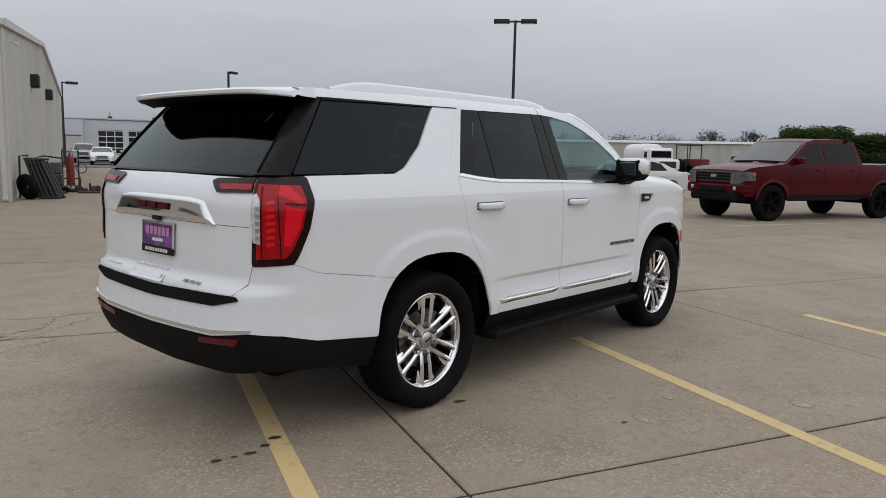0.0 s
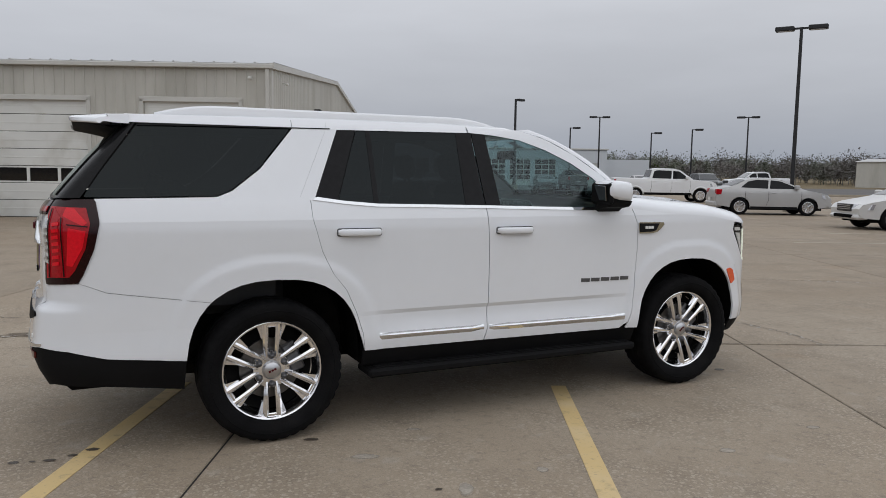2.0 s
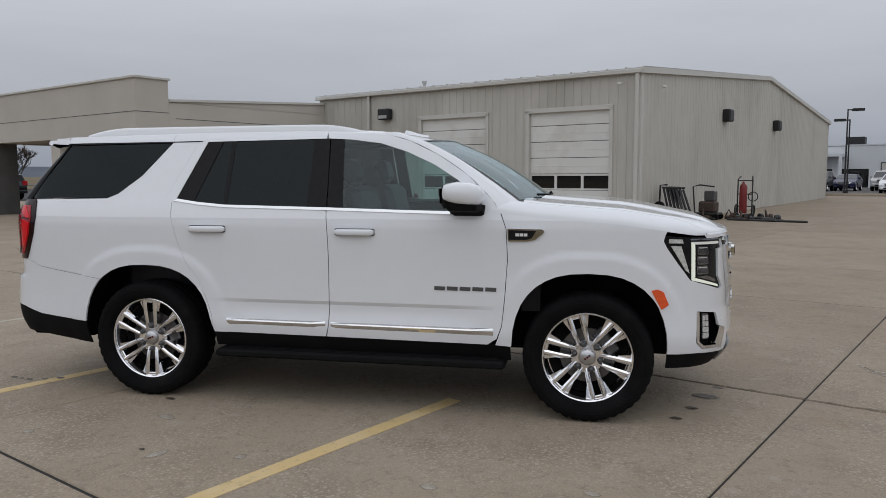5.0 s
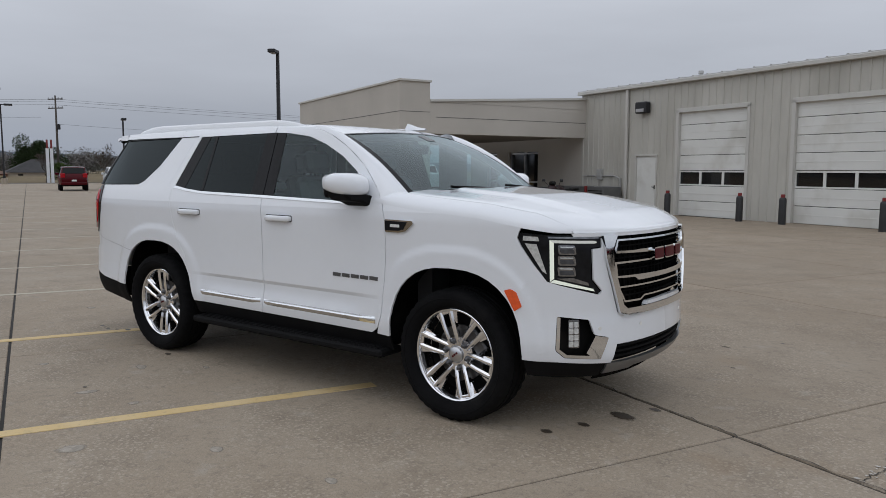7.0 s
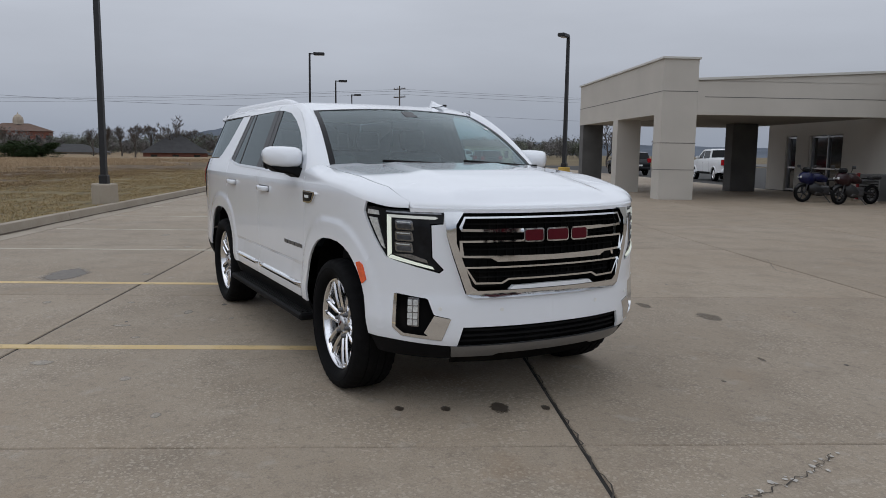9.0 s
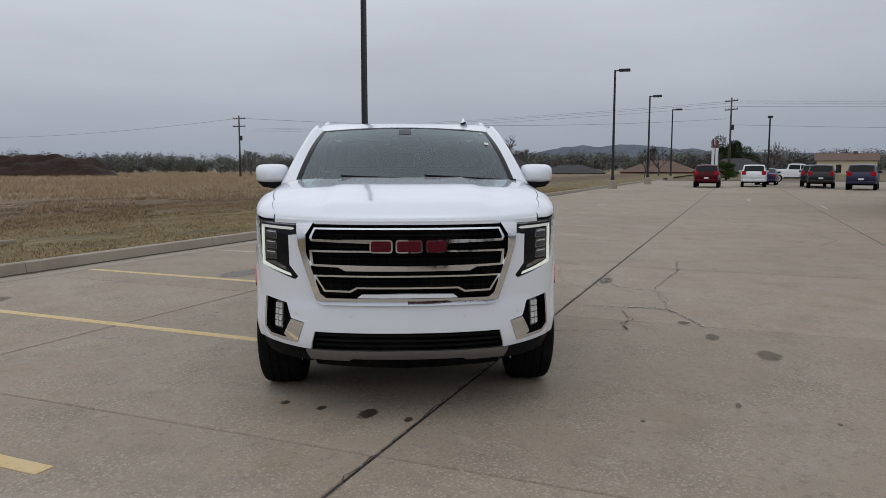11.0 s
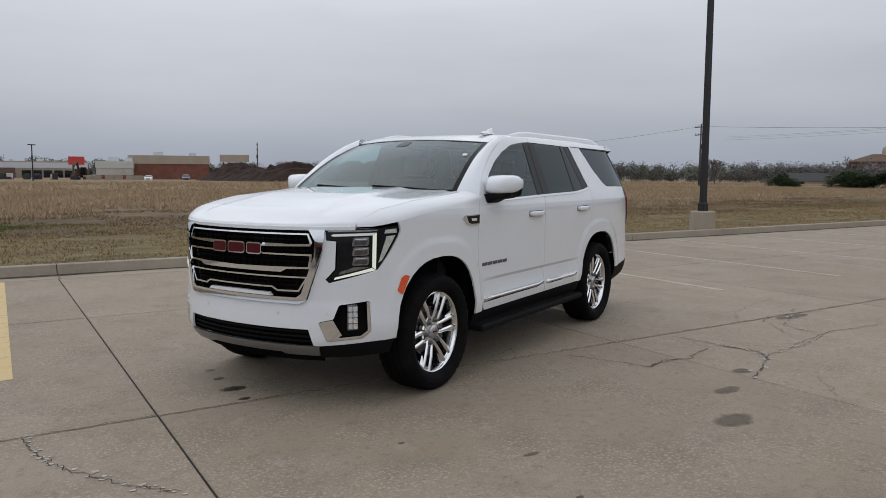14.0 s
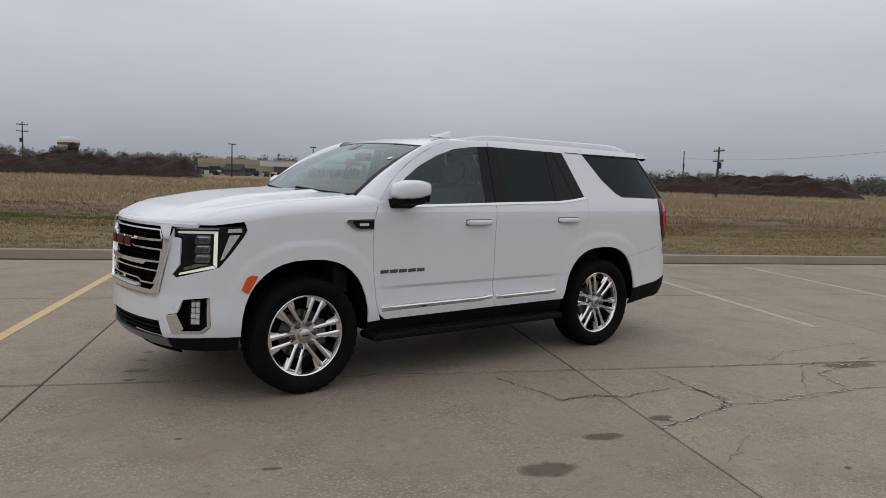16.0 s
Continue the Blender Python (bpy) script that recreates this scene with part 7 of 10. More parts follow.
for u, v, w, h, mt in ((0.86, 0.60, 0.045, 0.05, "paper"), (0.885, 0.90, 0.022, 0.025, "paper")):
    part("windscreen_sticker", grid_mesh(lambda a, b: ws_pt(u + w * a, v + h * b, 0.005), (0, 1), (0, 1)), M[mt], suv, "small white paper sticker")
part("sensor_cover", grid_mesh(lambda a, b: ws_pt(0.07 * a, 0.80 + 0.14 * b, 0.002), (-1, 0, 1), (0, 0.5, 1)), M["lampblack"], suv)
# A pillar skins, from the door frame to the glass, and the roof
PIL = [(0.985, 1.318), (0.93, 1.403), (0.76, 1.563), (0.56, 1.693), (0.36, 1.788), (0.17, 1.841)]
for side in (-1, 1):
    bm = bmesh.new()
    pc = catmull(PIL, 6)
    rows = []
    for i, (x, z) in enumerate(pc):
        k = i / (len(pc) - 1)
        p0 = Vector(skin(s_of(("x", x)) * side, z))
        p3 = Vector(ws_pt(side, k, 0.002))
        row = []
        for j in range(7):
            t = j / 6
            p = p0.lerp(p3, t)
            bulge = 0.03 * math.sin(math.pi * t) * (0.5 + 0.5 * k)
            row.append(bm.verts.new((p.x + bulge * 0.4, p.y + side * bulge * 0.5, p.z + bulge)))
        rows.append(row)
    for r0, r1 in zip(rows, rows[1:]):
        for i in range(6):
            bm.faces.new((r0[i], r0[i + 1], r1[i + 1], r1[i]))
    part("windscreen_pillar", bm, M["white"], suv, smooth=True)


def roof_pt(u, v):
    """u: -1 to 1 across; v: 0 at the windscreen, 1 at the spoiler."""
    a = abs(u)
    xf = 0.50 - 0.13 * min(1, a / 0.94) ** 2
    x = xf * (1 - v) + (-2.30) * v
    if a > 0.94:
        x = (0.37 - 0.20 * (a - 0.94) / 0.06) * (1 - v) - 2.30 * v
    ye = skin(s_of(("x", max(-2.0, min(0.2, x)))), 1.852)[1]
    drop = 1.0 if x < 0.1 else 1.0
    zt = float(np.interp(x, [-2.3, -2.0, -1.2, -0.4, 0.1, 0.35, 0.50], [1.851, 1.877, 1.900, 1.900, 1.874, 1.842, 1.817]))
    ze = float(np.interp(x, [-2.3, -0.2, 0.17, 0.3], [1.845, 1.850, 1.838, 1.818]))
    k = min(1.0, (1 - a) / 0.22)
    z = ze + (zt - ze) * (1 - (1 - k) ** 2.2) ** (1 / 2.2) - 0.012 * a * a
    # the front edge comes down onto the glass and the pillars
    lip = 1.817 - 0.028 * (a / 0.94) ** 2 if a <= 0.94 else 1.789 + 0.050 * (a - 0.94) / 0.06
    t = min(1.0, v * 2.75 / 0.30)
    t = t * (2 - t)
    z = lip * (1 - t) + z * t
    return (x, u * ye, z)


part("roof", grid_mesh(roof_pt, sorted(list(np.linspace(-0.9, 0.9, 25)) + [s * q for s in (-1, 1) for q in (0.92, 0.94, 0.955, 0.975, 0.99, 1.0)]), sorted(list(np.linspace(0, 1, 40)) + [0.004, 0.01, 0.016, 0.035]))  , M["white"], suv, smooth=True)
# small drip strip over the side glass at the rear
for side in (-1, 1):
    panel("side_roof_edge", X((-2.28, 1.80), (-1.38, 1.803), (-1.38, 1.853), (-2.30, 1.846)), M["white"], suv, side, thick=0.01, inset=0)
    panel("drip_moulding", X((-2.235, 1.792), (-1.15, 1.806), (-1.15, 1.800), (-2.235, 1.786)), M["blackgloss"], suv, side, push=0.003, thick=0.01, inset=0)
# shark fin
bm = bmesh.new()
for i, (x, w, z) in enumerate(((0.19, 0.030, 1.888), (0.10, 0.032, 1.904), (0.04, 0.024, 1.925), (-0.01, 0.013, 1.937), (-0.03, 0.026, 1.898))):
    ring = [bm.verts.new((x, 0.52 + c * w, zz)) for c, zz in ((-1, 1.875), (-0.45, z - 0.01), (0, z), (0.45, z - 0.01), (1, 1.875))]
    if i:
        for t in range(4):
            bm.faces.new((last[t], last[t + 1], ring[t + 1], ring[t]))
    last = ring
bm.faces.new(last)
part("antenna_fin", bm, M["white"], suv, smooth=True)

# ---- tail ----
for side in (-1, 1):
    panel("tailgate", [("r", 0.775, 1.378), ("r", 0.0, 1.385), ("r", 0.0, 0.785), ("r", 0.69, 0.805), ("r", 0.752, 0.86), ("r", 0.775, 0.95)], M["white"], suv, side, cell=0.03)
    panel("tailgate_seam", [("r", 0.748, 1.392), ("r", 0.0, 1.392), ("r", 0.0, 1.402), ("r", 0.748, 1.402)], M["blackgloss"], suv, side, push=0.004, thick=0.01, inset=0)
    panel("bumper_step", [("r", 0.0, 0.722), ("r", 0.57, 0.738), ("r", 0.735, 0.780), ("r", 0.715, 0.800), ("r", 0.0, 0.784)], M["blackplastic"], suv, side, push=0.008, thick=0.03, inset=0, rnd=0.012)
    # the crease's fine line of shade, painted as a grey strip
    panel("tailgate_crease", [("r", 0.0, 1.136), ("r", 0.76, 1.140), ("r", 0.76, 1.1425), ("r", 0.0, 1.1385)], M["namegrey"], suv, side, push=0.0012, thick=0.003, inset=0)


def tail_x(t, z):
    return -2.654 + (z - 1.398) * 0.8875 + 0.038 * t * t


def rear_glass_pt(t, v):
    """Rear window: t from -1 to 1 across, v from 0 at its foot to 1 under the spoiler."""
    z = 1.398 + 0.412 * v
    return (tail_x(t, z) - 0.012 * math.sin(math.pi * v), t * (0.752 - 0.082 * v), z)


part("rear_glass", grid_mesh(rear_glass_pt, np.linspace(-1, 1, 25), np.linspace(0, 1, 13)), M["reartint"], suv, "dark tinted rear window", smooth=True)
for side in (-1, 1):
    bm = bmesh.new()
    rows = []
    for v in np.linspace(0, 1, 15):
        p0 = Vector(rear_glass_pt(side, v)) + Vector((-0.003, 0, 0))
        z1 = 1.398 + 0.396 * v
        p2 = Vector(skin(s_of(("x", -2.522 + 0.278 * v)) * side, z1, -0.002))
        p1 = Vector((p0.x + 0.012, p2.y, (p0.z + p2.z) / 2))
        rows.append([bm.verts.new(p0 * (1 - k) ** 2 + p1 * (2 * k * (1 - k)) + p2 * k * k) for k in np.linspace(0, 1, 11)])
    for r0, r1 in zip(rows, rows[1:]):
        for i in range(10):
            bm.faces.new((r0[i], r0[i + 1], r1[i + 1], r1[i]))
    bmesh.ops.recalc_face_normals(bm, faces=bm.faces[:])
    part("rear_pillar_trim", bm, M["blackgloss"], suv, "gloss black rear pillar", smooth=True)
    bm = bmesh.new()
    add_tube(bm, [Vector(rear_glass_pt(side, v)) + Vector((-0.006, 0, 0)) for v in np.linspace(0.03, 0.98, 9)], 0.006, 6)
    part("glass_seal", bm, M["rubber"], suv)


def emblem_pt(t, v):
    """Bright bar on the tailgate, its face leaning back a little; v from below to above."""
    prof = ((0.0, 1.146, 0.000), (0.06, 1.150, 0.016), (0.12, 1.157, 0.026), (0.30, 1.184, 0.023), (0.55, 1.214, 0.019), (0.80, 1.244, 0.014), (0.88, 1.256, 0.012), (0.94, 1.264, 0.006), (1.0, 1.269, -0.002))
    z = float(np.interp(v, [q[0] for q in prof], [q[1] for q in prof]))
    out = float(np.interp(v, [q[0] for q in prof], [q[2] for q in prof]))
    a = abs(t)
    half = 0.528 - 0.085 * (z - 1.146) / 0.123
    edge = max(0.0, (a - 0.90) / 0.10)
    z -= 0.016 * a ** 6
    return (-2.724 + 0.062 * (half * a) ** 2 - out * (1 - edge ** 3), t * half, z)


bm = grid_mesh(emblem_pt, sorted(list(np.linspace(-0.88, 0.88, 21)) + [q * c for q in (-1, 1) for c in (0.91, 0.94, 0.97, 0.99, 1.0)]), (0, 0.06, 0.12, 0.30, 0.55, 0.80, 0.88, 0.94, 1.0))
bmesh.ops.recalc_face_normals(bm, faces=bm.faces[:])
if sum(q.normal.x for q in bm.faces) > 0:
    bmesh.ops.reverse_faces(bm, faces=bm.faces[:])
part("emblem_bar", bm, M["chrome"], suv, "bright chrome bar across the tailgate", smooth=True)


def rear_patch(name, y0, y1, z0, z1, material, parent, push, rnd=0.0, thick=0.01):
    """A plate on the tail; y is to the car's left."""
    mid = ARC[-1]
    o = [(2 * mid - s_of(("r", -y)) if y < 0 else s_of(("r", y)), z) for y, z in ((y0, z0), (y1, z0), (y1, z1), (y0, z1))]
    bm = sheet(o, cell=0.05, rnd=rnd)
    def fn(u, v):
        return skin(u, v, push) if u <= mid else (lambda p: (p[0], -p[1], p[2]))(skin(2 * mid - u, v, push))
    shape(bm, fn, thick, lambda u, v: (1, 0, 0))
    return part(name, bm, material, parent)


for y0 in (0.14, 0.03, -0.09):
    bdg = rear_patch("tail_badge", y0 - 0.040, y0 + 0.044, 1.192, 1.230, M["badge_red"], suv, 0.031, 0.012)
pl = rear_patch("number_plate", -0.16, 0.16, 0.955, 1.115, M["plate"], suv, 0.014, 0.01)
rear_patch("plate_frame", -0.165, 0.165, 1.108, 1.120, M["chrome"], pl, 0.02, 0.003)
rear_patch("plate_frame", -0.165, 0.165, 0.945, 0.985, M["blackgloss"], pl, 0.02, 0.004)
for s in (-1, 1):
    rear_patch("plate_frame", min(s * 0.156, s * 0.165), max(s * 0.156, s * 0.165), 0.95, 1.12, M["chrome"], pl, 0.019, 0.003)
for k in range(6):
    rear_patch("plate_bar", -0.125 + k * 0.042, -0.093 + k * 0.042, 1.045, 1.090, M["lilac"], pl, 0.018, 0.004, 0.003)
rear_patch("plate_bar", -0.06, 0.05, 1.012, 1.028, M["paper"], pl, 0.018, 0.003, 0.003)
for k in range(9):
    rear_patch("plate_bar", -0.115 + k * 0.027, -0.097 + k * 0.027, 0.956, 0.974, M["paper"], pl, 0.024, 0.002, 0.003)
hdl = rear_patch("tailgate_handle", -0.10, 0.26, 0.800, 0.872, M["white"], suv, 0.010, 0.02)
rear_patch("handle_pocket", -0.07, 0.23, 0.818, 0.858, M["white"], hdl, 0.002, 0.015, 0.001)
for k in range(3):
    rear_patch("trim_bar", -0.44 + k * 0.055, -0.40 + k * 0.055, 0.828, 0.850, M["satin"], suv, 0.005, 0.002)
for k in range(5):
    rear_patch("name_bar", 0.42 + k * 0.045, 0.455 + k * 0.045, 0.838, 0.856, M["satin"], suv, 0.005, 0.002)
rear_patch("camera_eye", -0.03, 0.05, 1.128, 1.150, M["blackgloss"], suv, 0.02, 0.008)
for y in (0.25, -0.25, 0.68, -0.68):
    rear_patch("parking_sensor", y - 0.011, y + 0.011, 0.655, 0.677, M["paper"], suv, 0.003, 0.009, 0.004)
# spoiler: a thick lip over the rear glass
bm, ub = bmesh.new(), bmesh.new()
rows, unders = [], []
for t in np.linspace(-1, 1, 33):
    a = abs(t)
    back = -2.545 + 0.135 * max(0, a - 0.70) ** 2 / 0.09
    z = 1.860 - 0.010 * a * a - 0.010 * a ** 8
    droop = 0.014 * max(0.0, (a - 0.80) / 0.20) ** 2
    sec = [(-2.250, z + 0.002), (-2.36, z - 0.003), (back + 0.06, z - 0.014), (back + 0.012, z - 0.020), (back, z - 0.030), (back + 0.003, z - 0.046), (back + 0.014, z - 0.053)]
    under = [(back + 0.014, z - 0.052), (back + 0.05, z - 0.060 - 0.4 * droop), (max(-2.43, back + 0.08), z - 0.064 - 0.7 * droop), (-2.33, z - 0.062 - 0.4 * droop), (-2.250, z - 0.058)]
    rows.append([bm.verts.new((x, t * (0.757 - 0.35 * (zz - 1.80)), zz)) for x, zz in sec])
    unders.append([ub.verts.new((x, t * (0.738 - 0.35 * (zz - 1.80)), zz)) for x, zz in under])
for b, grid in ((bm, rows), (ub, unders)):
    for r0, r1 in zip(grid, grid[1:]):
        for i in range(len(r0) - 1):
            b.faces.new((r0[i], r0[i + 1], r1[i + 1], r1[i]))
# the ends come down onto the rear pillars
for row, outer in ((rows[0], -1), (rows[-1], 1)):
    low = [bm.verts.new((x, outer * 0.757, z)) for x, z in ((-2.250, 1.792), (-2.330, 1.795), (-2.375, 1.801))]
    for f in ((row[0], row[1], low[1], low[0]), (row[1], row[2], low[2], low[1]), (row[2], *row[3:], low[2])):
        bm.faces.new(f)
bmesh.ops.recalc_face_normals(bm, faces=bm.faces[:])
for e in bm.edges:
    if len(e.link_faces) == 2 and e.calc_face_angle() > 0.7:
        e.smooth = False
part("rear_spoiler", bm, M["white"], suv, "white roof spoiler, black beneath", smooth=True)
part("spoiler_underside", ub, M["blackplastic"], suv, smooth=True)

# ---- wheels ----
def make_wheel():
    """Meshes of one wheel, its axle along y with the outer face at +y, about the origin."""
    rim = bmesh.new()
    add_lathe(rim, [(0.294, 0.078), (0.292, 0.094), (0.284, 0.098), (0.276, 0.094), (0.268, 0.080), (0.262, 0.05), (0.254, 0.0), (0.252, -0.08), (0.284, -0.10), (0.294, -0.09)], 72)
    sp = bmesh.new()
    for sg in (-1, 1):
        pts = [(0.060, 0.026, 0.058, 0.0120), (0.105, 0.031, 0.074, 0.0140), (0.17, 0.0355, 0.083, 0.0160), (0.235, 0.0385, 0.087, 0.0175), (0.284, 0.0400, 0.087, 0.0185)]
        rings = []
        for r, off, yy, w in pts:
            z = sg * off
            rings.append([sp.verts.new((r, b, z + a)) for a, b in ((-w, yy - 0.04), (-w, yy - 0.009), (-w * 0.35, yy), (w * 0.35, yy), (w, yy - 0.009), (w, yy - 0.04))])
        for r0, r1 in zip(rings, rings[1:]):
            for i in range(6):
                sp.faces.new((r0[i], r0[(i + 1) % 6], r1[(i + 1) % 6], r1[i]))
        wing = [(0.185, 0.054, 0.060, 0.003), (0.215, 0.061, 0.066, 0.007), (0.252, 0.069, 0.072, 0.012), (0.285, 0.083, 0.078, 0.024)]
        rings = []
        for r, off, yy, w in wing:
            rings.append([sp.verts.new((r, b, sg * off + a)) for a, b in ((-w, yy - 0.03), (-w, yy - 0.004), (w, yy - 0.004), (w, yy - 0.03))])
        for r0, r1 in zip(rings, rings[1:]):
            for i in range(4):
                sp.faces.new((r0[i], r0[(i + 1) % 4], r1[(i + 1) % 4], r1[i]))
    add_box(sp, 0.252, 0.286, 0.045, 0.081, -0.030, 0.030, 0.005)
    spoke = mesh_of(sp, "spoke", M["alloy"])
    for p in spoke.polygons:
        p.use_smooth = True
    spoke.set_sharp_from_angle(angle=radians(32))
    add_lathe(rim, [(0.02, 0.02), (0.108, 0.02), (0.110, 0.048), (0.104, 0.058), (0.056, 0.064), (0.052, 0.060), (0.001, 0.060)], 36)
    rim_me = mesh_of(rim, "wheel", M["alloy"])
    for p in rim_me.polygons:
        p.use_smooth = True
    rim_me.set_sharp_from_angle(angle=radians(32))
    ty = bmesh.new()
    prof = [(0.290, 0.078), (0.293, 0.104), (0.312, 0.128), (0.340, 0.139), (0.372, 0.138), (0.392, 0.130), (0.404, 0.114), (0.409, 0.09), (0.4105, 0.062), (0.4035, 0.060), (0.4035, 0.052), (0.411, 0.050), (0.411, 0.012), (0.404, 0.010), (0.404, 0.0)]
    prof = prof + [(r, -a) for r, a in prof[::-1][1:]]
    rings = add_lathe(ty, prof, 120)
    for j, (r, a) in enumerate(prof):
        if 0.388 < r and abs(a) > 0.085:
            for i in range(120):
                if i % 3 == 0:
                    v = rings[j][i]
                    f = 1 - 0.018
                    v.co.x, v.co.z = v.co.x * f, v.co.z * f
    for rr, w in ((0.318, 0.0015), (0.352, 0.002)):
        add_lathe(ty, [(rr, 0.127 if rr < 0.32 else 0.1385), (rr + 0.003, (0.127 if rr < 0.32 else 0.1385) + 0.003), (rr + 0.007, (0.13 if rr < 0.32 else 0.1385))], 90)
    tyre = mesh_of(ty, "tyre", M["rubber"], True)
    tyre.set_sharp_from_angle(angle=radians(40))
    dk = bmesh.new()
    add_lathe(dk, [(0.06, 0.012), (0.175, 0.012), (0.175, -0.012), (0.06, -0.012)], 48, closed=True)
    disc = mesh_of(dk, "brake_disc", M["disc"])
    cp = bmesh.new()
    add_box(cp, -0.19, -0.10, -0.045, 0.035, -0.09, 0.09, 0.012)
    cal = mesh_of(cp, "brake_caliper", M["alloydark"])
    bk = bmesh.new()
    add_lathe(bk, [(0.25, -0.01), (0.14, -0.02), (0.01, -0.02)], 40)
    back = mesh_of(bk, "brake_backing", M["underblack"])
    cb = bmesh.new()
    add_lathe(cb, [(0.050, 0.058), (0.050, 0.076), (0.043, 0.083), (0.001, 0.085)], 28)
    capm = mesh_of(cb, "centre_cap", M["satin"], True)
    em = bmesh.new()
    for k in range(3):
        add_box(em, -0.024 + k * 0.017, -0.011 + k * 0.017, 0.084, 0.0868, -0.006, 0.006)
    emb = mesh_of(em, "cap_emblem", M["badge_red"])
    nt = bmesh.new()
    add_lathe(nt, [(0.021, 0.056), (0.020, 0.064), (0.0135, 0.066), (0.0135, 0.078), (0.010, 0.086), (0.001, 0.087)], 12)
    nut = mesh_of(nt, "lug_nut", M["alloydark"], True)
    return rim_me, tyre, disc, cal, back, capm, emb, nut, spoke


WHEEL = make_wheel()
for x, y, turn in ((-1.5355, -0.843, 22), (1.5355, -0.843, 39), (-1.5355, 0.843, 40), (1.5355, 0.843, 0)):
    base = pose(x, y, 0.409, 0, 0, 180 if y < 0 else 0) @ Matrix.Rotation(radians(turn), 4, "Y")
    w = part("wheel", WHEEL[0], None, suv, "polished six-spoke alloy wheel", m=base)
    part("tyre", WHEEL[1], None, w, "black all-terrain tyre")
    part("brake_disc", WHEEL[2], None, w)
    part("brake_caliper", WHEEL[3], None, w)
    part("brake_backing", WHEEL[4], None, w)
    cpo = part("centre_cap", WHEEL[5], None, w)
    part("cap_emblem", WHEEL[6], None, w)
    for k in range(6):
        part("spoke", WHEEL[8], None, w, m=Matrix.Rotation(radians(60 * k + 8), 4, "Y"))
    for k in range(6):
        a = radians(60 * k + 8)
        part("lug_nut", WHEEL[7], None, w, m=Matrix.Translation((0.083 * math.cos(a), 0.0, -0.083 * math.sin(a))))
    # wheel house
    bm = bmesh.new()
    sgn = 1 if y > 0 else -1
    rows = []
    for i in range(21):
        t = math.pi * i / 20
        rows.append([bm.verts.new((x + 0.525 * math.copysign(abs(math.cos(t)) ** 0.8, math.cos(t)), sgn * yy, 0.43 + 0.545 * math.copysign(abs(math.sin(t)) ** 0.8, math.sin(t)))) for yy in (0.905, 0.60, 0.55)])
    for r0, r1 in zip(rows, rows[1:]):
        for i in range(2):
            bm.faces.new((r0[i], r0[i + 1], r1[i + 1], r1[i]))
    bm.faces.new([r[2] for r in rows])
    part("wheel_house", bm, M["underblack"], suv)
    # mud flap behind the front wheels
# the wide boxes are added to block light and deepen the shade below
part("underbody", boxes((-2.55, 2.30, -0.56, 0.56, 0.36, 0.62), (-1.0, 1.0, -0.86, 0.86, 0.37, 0.52), (-2.60, -2.05, -0.84, 0.84, 0.38, 0.60), (2.06, 2.26, -0.74, 0.74, 0.36, 0.60), bevel=0.03), M["underblack"], suv)
part("rear_axle", boxes((-1.60, -1.47, -0.74, 0.74, 0.34, 0.46), bevel=0.03), M["underblack"], suv)
part("front_axle", boxes((1.48, 1.60, -0.74, 0.74, 0.34, 0.46), bevel=0.03), M["underblack"], suv)
part("engine_block", boxes((1.25, 2.36, -0.52, 0.52, 0.50, 1.12), bevel=0.05), M["underblack"], suv)
for y in (-0.60, 0.60):
    part("exhaust_pipe" if y < 0 else "frame_rail", boxes((-2.60, -1.9, y - 0.04, y + 0.04, 0.36, 0.44), bevel=0.02), M["underblack"], suv)
# ---- cabin ----
part("cabin_floor", boxes((-2.45, 1.10, -0.54, 0.54, 0.60, 0.66)), M["cabin"], suv)
for side in (-1, 1):
    for x0, x1 in ((-2.40, -1.35), (-1.27, -0.22), (-0.12, 0.98)):
        part("door_card", boxes((x0, x1, *sorted((side * 0.845, side * 0.885)), 1.02, 1.33), bevel=0.012), M["cabin"], suv)
    part("roof_lining_edge", boxes((-2.2, 0.1, *sorted((side * 0.60, side * 0.70)), 1.79, 1.82), bevel=0.01), M["headliner"], suv)
part("headliner", boxes((-2.2, 0.22, -0.62, 0.62, 1.815, 1.83)), M["headliner"], suv)
part("firewall", boxes((1.10, 1.22, -0.74, 0.74, 0.66, 1.26)), M["cabin"], suv)
dash = part("dashboard", boxes((0.72, 1.16, -0.80, 0.80, 0.95, 1.27), bevel=0.05), M["cabin"], suv)
part("instrument_hood", boxes((0.70, 0.92, 0.20, 0.60, 1.22, 1.33), bevel=0.03), M["cabin"], dash)
part("centre_screen", boxes((0.68, 0.705, -0.13, 0.13, 1.12, 1.30), bevel=0.008), M["blackgloss"], dash)
bm = bmesh.new()
ring = [(0.56 + 0.085 * math.sin(t) * 0.9, 0.40 + 0.185 * math.cos(t), 1.18 + 0.165 * math.sin(t)) for t in np.linspace(0, 2 * math.pi, 33)]
add_tube(bm, ring, 0.016, 8, False)
add_box(bm, 0.56, 0.62, 0.33, 0.47, 1.13, 1.22, 0.02)
add_tube(bm, [(0.59, 0.22, 1.18), (0.59, 0.58, 1.18)], 0.014, 6)
add_tube(bm, [(0.59, 0.40, 1.17), (0.53, 0.40, 1.03)], 0.014, 6)
add_tube(bm, [(0.6, 0.40, 1.17), (0.9, 0.40, 1.10)], 0.03, 8)
part("steering_wheel", bm, M["leather"], suv, smooth=True)


